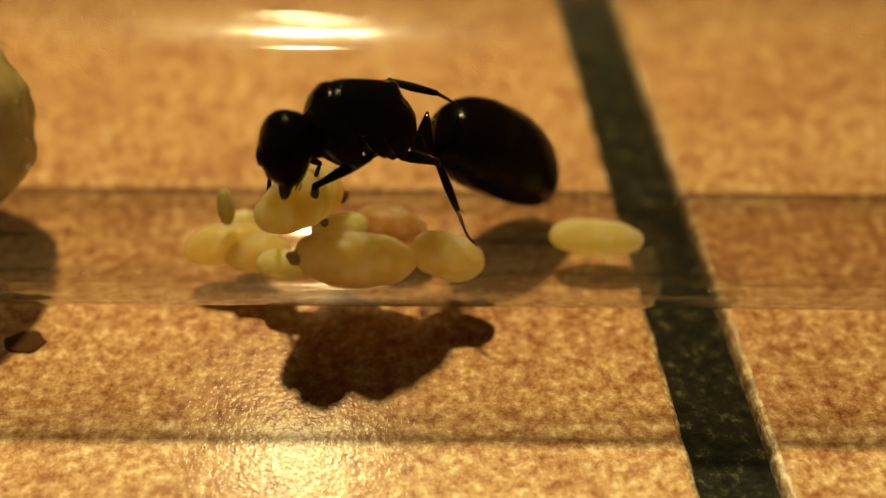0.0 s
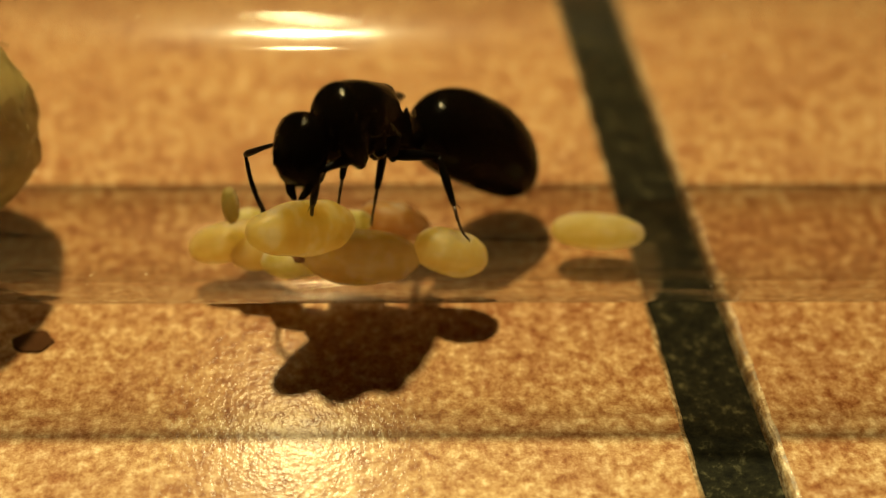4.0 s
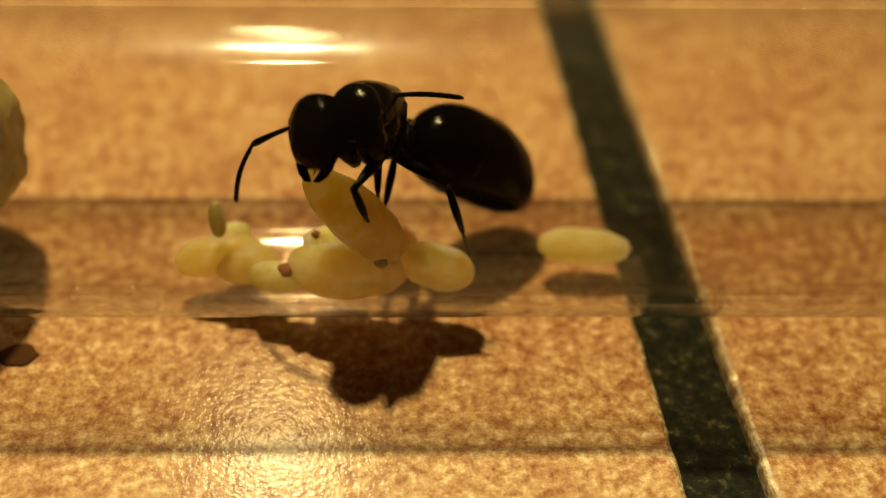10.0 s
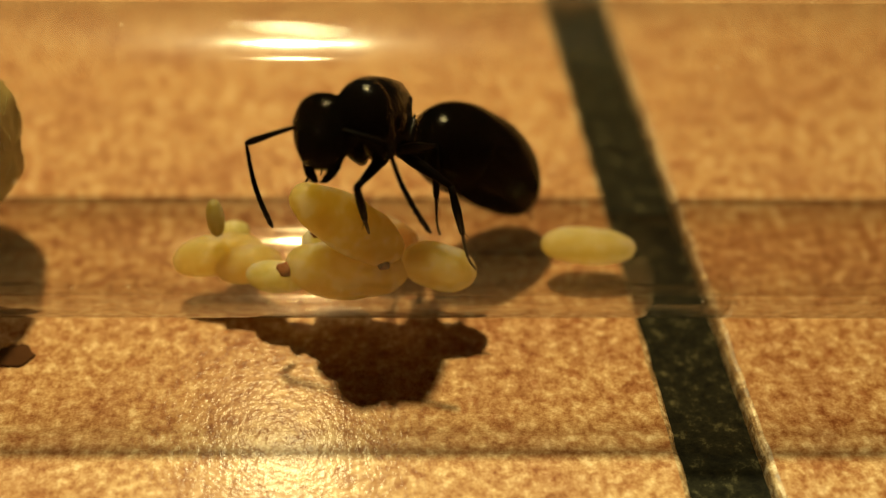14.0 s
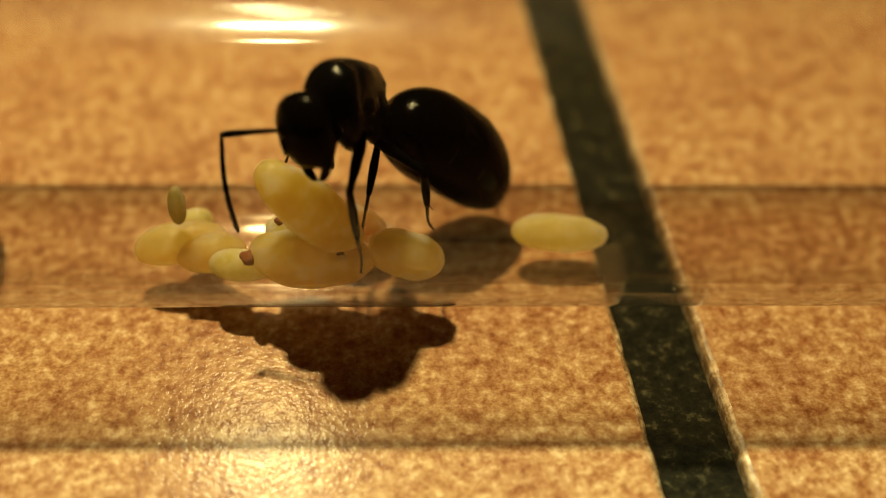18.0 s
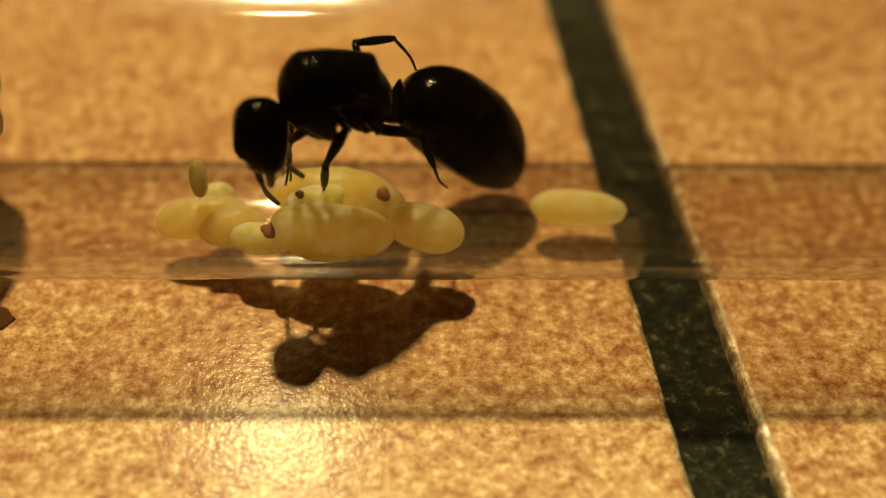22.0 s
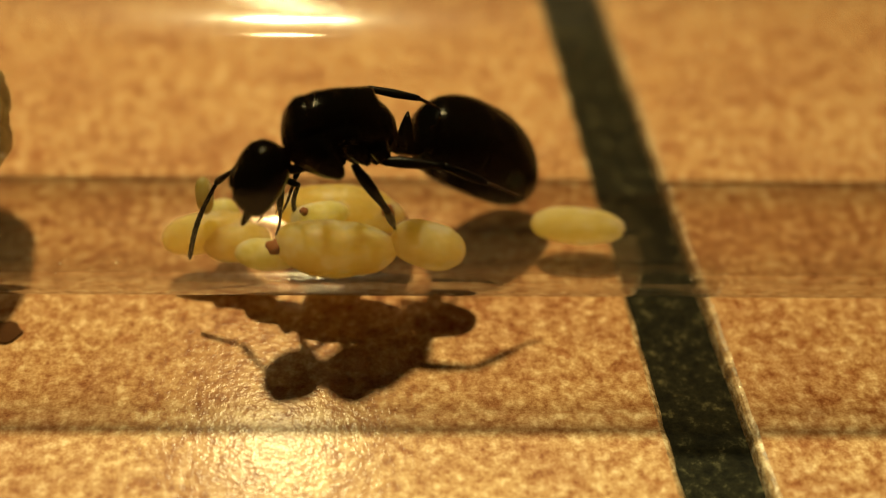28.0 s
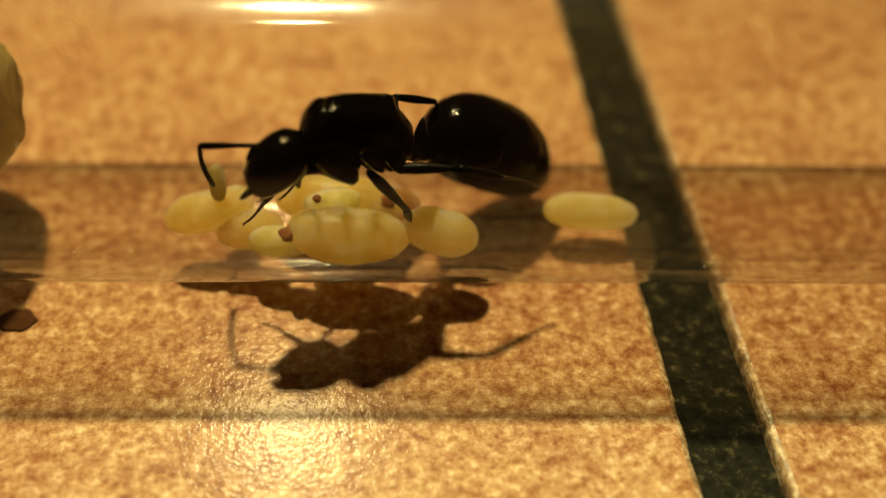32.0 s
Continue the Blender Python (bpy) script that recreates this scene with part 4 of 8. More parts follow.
    walk(ant_parts['head'], path([
        (0, 12.29, -0.26, -2.85, -147.3, 82.5, -169.9), (0.5, 12.20, -0.27, -3.04, -141.4, 83.6, -165.3), (1, 12.09, -0.27, -3.25, -141.0, 83.7, -165.8),
        (1.5, 11.75, 0.04, -2.87, -158.0, 83.7, -177.8), (2, 11.39, 0.46, -2.53, 178.9, 83.2, 167.2), (2.5, 11.14, 0.54, -2.81, 157.2, 84.5, 151.5),
        (3, 10.93, 0.62, -3.11, 128.6, 85.3, 126.9), (3.5, 10.88, 0.63, -3.04, 116.8, 85.1, 117.0), (4, 10.92, 0.72, -2.96, 107.5, 84.8, 109.5),
        (4.5, 10.84, 0.58, -2.83, 101.1, 84.4, 104.7), (5, 10.92, 0.64, -2.73, 95.5, 84.1, 100.3), (5.5, 10.97, 0.67, -2.61, 91.0, 83.8, 96.6),
        (6, 11.01, 0.72, -2.47, 84.9, 83.8, 91.0), (6.5, 11.02, 0.72, -2.30, 81.5, 83.1, 87.3), (7, 10.97, 0.62, -2.14, 81.9, 82.6, 87.2),
        (7.5, 10.85, 0.89, -2.13, 70.8, 83.3, 82.9), (8, 10.73, 1.14, -2.12, 58.9, 84.4, 77.8), (8.5, 10.69, 1.13, -1.88, 66.9, 84.9, 84.9),
        (9, 10.67, 1.13, -1.64, 73.7, 85.3, 91.0), (9.5, 10.67, 1.15, -1.53, 78.2, 85.0, 95.4), (10, 10.69, 1.13, -1.41, 81.4, 84.5, 98.3),
        (10.5, 10.57, 1.14, -1.84, 106.2, 84.1, 121.3), (11, 10.49, 1.24, -2.30, 125.0, 82.9, 136.8), (11.5, 10.30, 1.26, -2.27, 116.4, 79.5, 123.9),
        (12, 10.10, 1.27, -2.18, 113.4, 76.1, 117.5), (12.5, 10.33, 1.34, -2.07, 107.2, 79.0, 117.7), (13, 10.50, 1.20, -2.00, 104.4, 82.4, 121.0),
        (13.5, 10.54, 1.19, -1.82, 106.6, 81.8, 123.0), (14, 10.53, 1.26, -1.65, 106.4, 81.3, 122.9), (14.5, 10.53, 1.21, -1.76, 114.5, 80.8, 129.7),
        (15, 10.45, 1.27, -1.90, 128.5, 79.6, 141.1), (15.5, 10.33, 1.34, -2.07, 142.9, 77.3, 152.1), (16, 10.19, 1.44, -2.25, 153.5, 74.0, 159.3),
        (16.5, 10.04, 1.54, -2.39, 159.8, 70.5, 163.1), (17, 9.91, 1.64, -2.51, 162.5, 67.0, 164.9), (17.5, 9.72, 1.84, -2.42, 163.6, 62.7, 166.1),
        (18, 9.60, 2.02, -2.37, 163.6, 59.6, 166.6), (18.5, 9.81, 1.64, -1.99, 153.3, 69.4, 164.7), (19, 10.06, 1.20, -1.49, 128.1, 78.4, 148.5),
        (19.5, 10.02, 1.30, -2.24, 138.3, 69.4, 152.4), (20, 9.91, 1.61, -3.20, 148.7, 60.3, 152.9), (20.5, 10.10, 1.34, -3.89, 160.6, 61.7, 153.5),
        (21, 10.50, 1.04, -4.57, 173.6, 64.1, 155.5), (21.5, 10.79, 0.82, -4.81, -176.6, 63.9, 157.7), (22, 10.96, 0.58, -4.78, -170.0, 62.6, 159.4),
        (22.5, 11.07, 0.66, -4.84, -166.6, 62.0, 160.7), (23, 11.07, 0.60, -4.83, -164.3, 61.3, 161.7), (23.5, 11.13, 0.47, -4.79, -160.4, 62.9, 164.0),
        (24, 11.15, 0.37, -4.71, -157.0, 64.6, 166.6), (24.5, 11.06, 0.39, -4.71, -161.1, 64.0, 163.7), (25, 11.01, 0.59, -4.64, -164.1, 63.9, 161.7),
        (25.5, 11.06, 0.46, -4.66, -162.6, 66.6, 163.0), (26, 11.18, 0.30, -4.64, -158.1, 71.5, 166.9), (26.5, 11.31, 0.06, -4.58, -147.2, 77.5, 177.1),
        (27, 11.41, -0.29, -4.48, -115.2, 82.7, -151.7), (27.5, 11.51, -0.64, -4.34, -54.9, 82.2, -92.0), (28, 11.70, -0.84, -4.18, -27.3, 77.0, -64.6),
        (28.5, 12.11, -0.88, -3.47, -13.8, 65.9, -51.2), (29, 12.37, -0.93, -2.81, -9.6, 56.6, -47.1), (29.5, 12.40, -0.97, -2.70, -8.5, 58.8, -46.7),
        (30, 12.23, -1.08, -2.83, -8.1, 62.1, -47.0), (30.5, 12.15, -1.00, -2.87, -7.4, 60.3, -46.4), (31, 12.12, -0.96, -2.85, -6.9, 58.5, -45.9),
        (31.5, 12.12, -0.95, -2.80, -6.3, 54.9, -45.1), (32, 12.10, -0.94, -2.77, -5.7, 49.1, -44.3),
    ]))
    walk(ant_parts['petiole'], path([
        (0, 5.65, 0.90, -0.61, 4.3, 5.1, 29.4), (0.5, 5.62, 0.91, -0.66, 4.7, 6.5, 30.2), (1, 5.58, 0.92, -0.73, 4.7, 8.8, 30.9),
        (1.5, 5.35, 0.81, -0.76, 4.0, 11.4, 31.9), (2, 5.15, 0.67, -0.78, 3.8, 14.3, 31.1), (2.5, 5.12, 0.59, -0.77, 4.1, 14.9, 28.8),
        (3, 5.12, 0.56, -0.77, 4.3, 15.0, 27.7), (3.5, 5.09, 0.47, -0.76, 4.0, 15.0, 24.5), (4, 5.10, 0.45, -0.74, 4.0, 14.5, 23.3),
        (4.5, 5.05, 0.38, -0.71, 3.8, 13.8, 20.5), (5, 5.06, 0.37, -0.70, 3.7, 13.0, 20.2), (5.5, 5.06, 0.36, -0.68, 3.6, 12.1, 19.7),
        (6, 5.07, 0.36, -0.66, 3.5, 11.0, 19.5), (6.5, 5.06, 0.37, -0.61, 3.3, 8.6, 20.2), (7, 5.00, 0.32, -0.56, 2.9, 6.4, 18.5),
        (7.5, 5.00, 0.32, -0.62, 3.6, 9.9, 18.6), (8, 4.98, 0.31, -0.69, 4.3, 13.8, 18.4), (8.5, 4.96, 0.26, -0.55, 3.2, 6.2, 16.0),
        (9, 4.95, 0.21, -0.40, 2.1, -2.9, 13.1), (9.5, 4.95, 0.21, -0.38, 2.0, -4.1, 13.2), (10, 4.97, 0.19, -0.37, 1.9, -5.1, 11.9),
        (10.5, 5.00, 0.15, -0.41, 3.6, -2.4, 9.0), (11, 5.08, 0.16, -0.47, 5.8, 1.3, 9.1), (11.5, 5.03, 0.11, -0.44, 4.7, -0.8, 6.3),
        (12, 4.99, 0.15, -0.40, 4.4, -3.3, 8.8), (12.5, 4.97, 0.18, -0.38, 4.9, -4.0, 10.8), (13, 4.98, 0.16, -0.40, 4.9, -3.1, 9.9),
        (13.5, 4.98, 0.17, -0.39, 4.2, -3.7, 10.1), (14, 4.98, 0.18, -0.35, 3.6, -5.8, 10.9), (14.5, 4.99, 0.15, -0.38, 3.5, -4.4, 9.2),
        (15, 4.99, 0.16, -0.38, 4.0, -4.2, 9.5), (15.5, 4.99, 0.17, -0.38, 4.5, -4.2, 10.4), (16, 4.97, 0.19, -0.38, 5.2, -4.1, 11.6),
        (16.5, 4.96, 0.21, -0.38, 5.9, -4.2, 12.8), (17, 4.95, 0.21, -0.40, 6.4, -2.8, 13.3), (17.5, 4.90, 0.26, -0.41, 6.1, -2.7, 17.1),
        (18, 4.86, 0.31, -0.41, 5.7, -2.9, 21.1), (18.5, 4.87, 0.25, -0.28, 5.9, -11.1, 17.2), (19, 4.86, 0.13, -0.11, 5.2, -22.8, 9.4),
        (19.5, 4.85, 0.18, -0.30, 6.2, -10.3, 12.4), (20, 4.86, 0.32, -0.55, 8.2, 6.7, 21.7), (20.5, 4.87, 0.65, -0.72, 10.6, 14.6, 38.6),
        (21, 4.97, 1.06, -0.89, 11.7, 17.4, 48.9), (21.5, 5.18, 1.12, -0.96, 10.0, 17.7, 44.7), (22, 5.35, 1.14, -0.94, 9.1, 16.0, 41.3),
        (22.5, 5.43, 1.22, -0.91, 10.4, 13.9, 41.6), (23, 5.48, 1.22, -0.86, 11.3, 12.4, 40.6), (23.5, 5.51, 1.20, -0.85, 10.2, 12.0, 39.6),
        (24, 5.53, 1.17, -0.85, 9.0, 12.1, 38.3), (24.5, 5.55, 1.14, -0.87, 9.1, 12.5, 37.3), (25, 5.53, 1.18, -0.83, 10.1, 11.3, 38.6),
        (25.5, 5.55, 1.15, -0.81, 10.1, 10.8, 37.4), (26, 5.56, 1.11, -0.79, 10.2, 10.2, 36.3), (26.5, 5.62, 1.13, -0.77, 10.2, 9.5, 35.7),
        (27, 5.64, 1.08, -0.75, 10.0, 8.9, 34.2), (27.5, 5.67, 1.04, -0.72, 9.5, 7.9, 32.8), (28, 5.70, 1.00, -0.68, 8.6, 6.9, 31.1),
        (28.5, 5.68, 0.92, -0.57, 8.2, 3.6, 29.4), (29, 5.67, 0.90, -0.48, 8.2, 1.0, 29.1), (29.5, 5.66, 0.90, -0.51, 7.0, 1.8, 29.2),
        (30, 5.63, 0.91, -0.56, 6.4, 3.4, 29.9), (30.5, 5.63, 0.90, -0.59, 5.9, 4.5, 29.7), (31, 5.64, 0.89, -0.61, 5.5, 5.0, 29.3),
        (31.5, 5.63, 0.90, -0.63, 4.7, 5.6, 29.7), (32, 5.61, 0.91, -0.67, 4.1, 6.9, 30.3),
    ]))
    walk(ant_parts['scapeR'], path([
        (0, 12.94, -0.96, -2.82, 77.5, 1.6, 175.0), (0.5, 12.83, -0.99, -3.00, 89.0, 9.6, 179.9), (1, 12.72, -1.00, -3.20, 97.8, 13.5, -176.7),
        (1.5, 12.44, -0.63, -2.86, 94.9, 16.6, 175.9), (2, 12.16, -0.12, -2.54, 91.4, 17.8, 171.2), (2.5, 11.96, 0.05, -2.81, 165.5, 17.9, -140.3),
        (3, 11.79, 0.18, -3.08, -106.1, 24.0, -96.7), (3.5, 11.75, 0.23, -3.01, -100.2, 19.8, -95.0), (4, 11.80, 0.34, -2.93, -92.9, 13.4, -95.3),
        (4.5, 11.73, 0.23, -2.80, -85.0, 6.8, -95.9), (5, 11.81, 0.30, -2.69, -77.9, 1.1, -96.7), (5.5, 11.87, 0.35, -2.57, -73.6, -2.3, -97.2),
        (6, 11.91, 0.39, -2.42, -73.1, -2.2, -96.9), (6.5, 11.92, 0.39, -2.24, -87.2, 9.4, -97.5), (7, 11.87, 0.29, -2.09, -101.7, 22.1, -94.2),
        (7.5, 11.79, 0.65, -2.05, -92.7, 21.4, -79.2), (8, 11.68, 1.02, -2.03, -85.4, 22.1, -56.7), (8.5, 11.63, 1.00, -1.80, -88.6, 27.9, -62.2),
        (9, 11.62, 0.98, -1.56, -95.0, 32.3, -71.9), (9.5, 11.62, 1.00, -1.46, -94.6, 27.8, -78.1), (10, 11.63, 0.99, -1.34, -92.5, 23.3, -83.9),
        (10.5, 11.52, 0.96, -1.82, -95.4, 21.7, -94.1), (11, 11.42, 1.01, -2.31, -98.4, 21.6, -100.0), (11.5, 11.22, 0.96, -2.32, -87.7, 11.3, -90.8),
        (12, 11.00, 0.92, -2.26, -84.1, 3.5, -77.2), (12.5, 11.25, 1.09, -2.11, -92.1, 18.6, -78.4), (13, 11.45, 1.06, -1.99, -98.2, 36.7, -73.3),
        (13.5, 11.49, 1.04, -1.82, -95.5, 32.8, -71.4), (14, 11.48, 1.11, -1.66, -92.4, 27.9, -69.4), (14.5, 11.47, 1.06, -1.78, -94.0, 25.5, -75.0),
        (15, 11.39, 1.05, -1.97, -94.7, 21.1, -83.3), (15.5, 11.24, 1.08, -2.18, -93.2, 16.2, -90.7), (16, 11.08, 1.12, -2.42, -90.2, 11.8, -96.1),
        (16.5, 10.90, 1.20, -2.63, -87.5, 8.6, -98.5), (17, 10.74, 1.27, -2.79, -87.3, 7.6, -97.6), (17.5, 10.54, 1.48, -2.77, -91.0, 13.0, -83.9),
        (18, 10.40, 1.68, -2.76, -90.7, 20.8, -63.1), (18.5, 10.72, 1.42, -2.24, -97.3, 38.4, -67.9), (19, 11.01, 1.12, -1.58, -83.6, 61.8, -46.5),
        (19.5, 10.94, 1.13, -2.48, -111.3, 37.0, -91.7), (20, 10.73, 1.30, -3.59, -101.3, 16.9, -103.3), (20.5, 10.85, 0.86, -4.25, -169.5, 18.4, -137.7),
        (21, 11.15, 0.41, -4.89, 109.4, 23.7, -176.9), (21.5, 11.35, 0.09, -5.10, 96.5, 11.1, -177.1), (22, 11.45, -0.20, -5.06, 85.5, 1.0, -174.3),
        (22.5, 11.53, -0.13, -5.10, 69.1, -14.5, -176.5), (23, 11.52, -0.22, -5.10, 63.7, -26.9, 177.1), (23.5, 11.56, -0.36, -5.02, 64.5, -26.4, 177.5),
        (24, 11.59, -0.47, -4.90, 64.4, -25.3, 179.8), (24.5, 11.51, -0.44, -4.92, 61.8, -30.6, 178.9), (25, 11.46, -0.23, -4.88, 61.3, -35.6, 175.9),
        (25.5, 11.53, -0.36, -4.85, 62.6, -32.9, 174.7), (26, 11.65, -0.53, -4.76, 65.0, -26.8, 174.3), (26.5, 11.78, -0.78, -4.60, 68.7, -19.0, 173.5),
        (27, 11.87, -1.13, -4.39, 72.8, -11.0, 172.5), (27.5, 11.95, -1.46, -4.14, 76.3, -4.1, 172.3), (28, 12.12, -1.64, -3.87, 78.0, 0.3, 174.0),
        (28.5, 12.47, -1.64, -3.01, 88.1, 9.3, -174.1), (29, 12.67, -1.64, -2.23, 104.9, 17.4, -165.4), (29.5, 12.71, -1.70, -2.15, 99.0, 17.4, -170.2),
        (30, 12.55, -1.83, -2.33, 91.2, 15.6, -176.2), (30.5, 12.46, -1.74, -2.35, 88.5, 13.7, -173.7), (31, 12.41, -1.70, -2.30, 85.9, 12.4, -171.8),
        (31.5, 12.38, -1.65, -2.21, 85.1, 10.5, -173.0), (32, 12.32, -1.61, -2.11, 84.8, 8.7, -173.6),
    ]))
    walk(ant_parts['scapeL'], path([
        (0, 13.24, -0.21, -2.88, -126.3, 15.7, -131.6), (0.5, 13.16, -0.24, -3.06, -145.5, 37.1, -117.9), (1, 13.05, -0.26, -3.26, -123.5, 57.8, -87.9),
        (1.5, 12.71, 0.14, -2.89, -129.6, 60.8, -93.0), (2, 12.33, 0.67, -2.54, -112.5, 71.3, -74.9), (2.5, 12.04, 0.85, -2.78, 95.0, 10.8, -149.8),
        (3, 11.82, 0.99, -3.04, 73.2, -25.8, 153.1), (3.5, 11.75, 1.04, -2.94, 68.2, -24.8, 162.6), (4, 11.77, 1.15, -2.85, 64.1, -22.2, 170.9),
        (4.5, 11.69, 1.04, -2.72, 61.7, -18.8, 177.2), (5, 11.74, 1.11, -2.61, 60.6, -14.9, -177.8), (5.5, 11.79, 1.15, -2.48, 60.9, -11.2, -174.3),
        (6, 11.82, 1.20, -2.33, 62.2, -8.1, -172.4), (6.5, 11.84, 1.20, -2.15, 61.6, -13.6, -177.4), (7, 11.79, 1.10, -1.98, 59.7, -24.9, 175.7),
        (7.5, 11.61, 1.45, -1.97, 43.0, -37.4, -172.3), (8, 11.41, 1.79, -1.96, 27.1, -44.4, -159.4), (8.5, 11.39, 1.77, -1.73, 51.2, -34.9, -178.7),
        (9, 11.37, 1.76, -1.50, 76.2, -23.2, 153.0), (9.5, 11.37, 1.78, -1.39, 70.9, -33.1, 158.4), (10, 11.40, 1.77, -1.26, 63.8, -41.5, 165.2),
        (10.5, 11.31, 1.74, -1.73, 59.2, -48.2, 168.5), (11, 11.26, 1.80, -2.22, 43.6, -49.6, -175.0), (11.5, 11.12, 1.75, -2.19, 53.8, -37.7, 176.7),
        (12, 10.94, 1.71, -2.08, 68.1, -26.5, 160.3), (12.5, 11.12, 1.88, -1.96, 73.6, -16.0, 153.0), (13, 11.21, 1.83, -1.88, 78.5, -7.3, 139.3),
        (13.5, 11.26, 1.81, -1.72, 81.7, -3.1, 139.9), (14, 11.26, 1.88, -1.53, 81.8, -1.2, 141.1), (14.5, 11.26, 1.82, -1.66, 81.9, -4.9, 139.7),
        (15, 11.21, 1.84, -1.85, 81.8, -13.9, 138.3), (15.5, 11.13, 1.88, -2.08, 82.8, -25.9, 136.1), (16, 11.01, 1.92, -2.32, 78.0, -39.9, 145.0),
        (16.5, 10.87, 2.00, -2.54, 74.9, -50.3, 148.4), (17, 10.74, 2.08, -2.69, 73.7, -56.8, 149.3), (17.5, 10.53, 2.28, -2.67, 40.5, -43.1, -172.9),
        (18, 10.39, 2.49, -2.64, 31.9, -24.7, -159.6), (18.5, 10.58, 2.21, -2.11, 56.9, -26.5, 177.3), (19, 10.74, 1.87, -1.44, 83.0, -22.6, 138.8),
        (19.5, 10.77, 1.91, -2.28, 71.2, -27.4, 155.5), (20, 10.72, 2.09, -3.38, 45.4, -21.3, -171.7), (20.5, 10.98, 1.65, -4.12, 110.5, 16.9, -164.2),
        (21, 11.41, 1.18, -4.85, 123.1, 50.7, 176.3), (21.5, 11.70, 0.83, -5.12, 128.2, 37.4, -169.9), (22, 11.85, 0.51, -5.12, 127.8, 27.8, -162.1),
        (22.5, 11.95, 0.56, -5.20, 128.7, 22.8, -155.9), (23, 11.95, 0.47, -5.21, 127.3, 16.7, -148.8), (23.5, 12.01, 0.31, -5.15, -179.3, 6.5, -134.1),
        (24, 12.04, 0.20, -5.03, -93.3, 0.6, -123.1), (24.5, 11.95, 0.24, -5.04, 163.8, 10.8, -136.3), (25, 11.90, 0.45, -4.98, 134.6, 22.8, -151.4),
        (25.5, 11.97, 0.32, -4.95, 140.5, 22.9, -148.8), (26, 12.10, 0.14, -4.85, 163.1, 22.6, -139.7), (26.5, 12.25, -0.11, -4.69, -155.1, 21.7, -128.0),
        (27, 12.35, -0.48, -4.48, -122.6, 20.6, -116.4), (27.5, 12.45, -0.81, -4.23, -107.3, 19.1, -107.8), (28, 12.62, -1.01, -3.96, -101.6, 17.5, -106.4),
        (28.5, 12.97, -1.01, -3.09, -112.9, 22.2, -110.3), (29, 13.18, -1.01, -2.31, -126.0, 28.0, -111.9), (29.5, 13.22, -1.07, -2.21, -112.4, 27.6, -104.2),
        (30, 13.07, -1.20, -2.38, -101.1, 26.8, -94.5), (30.5, 12.98, -1.12, -2.40, -72.6, 4.0, -109.9), (31, 12.93, -1.08, -2.35, -34.2, -16.3, -120.2),
        (31.5, 12.90, -1.03, -2.26, -62.1, -6.9, -104.5), (32, 12.85, -0.98, -2.16, -78.5, 12.7, -51.8),
    ]))
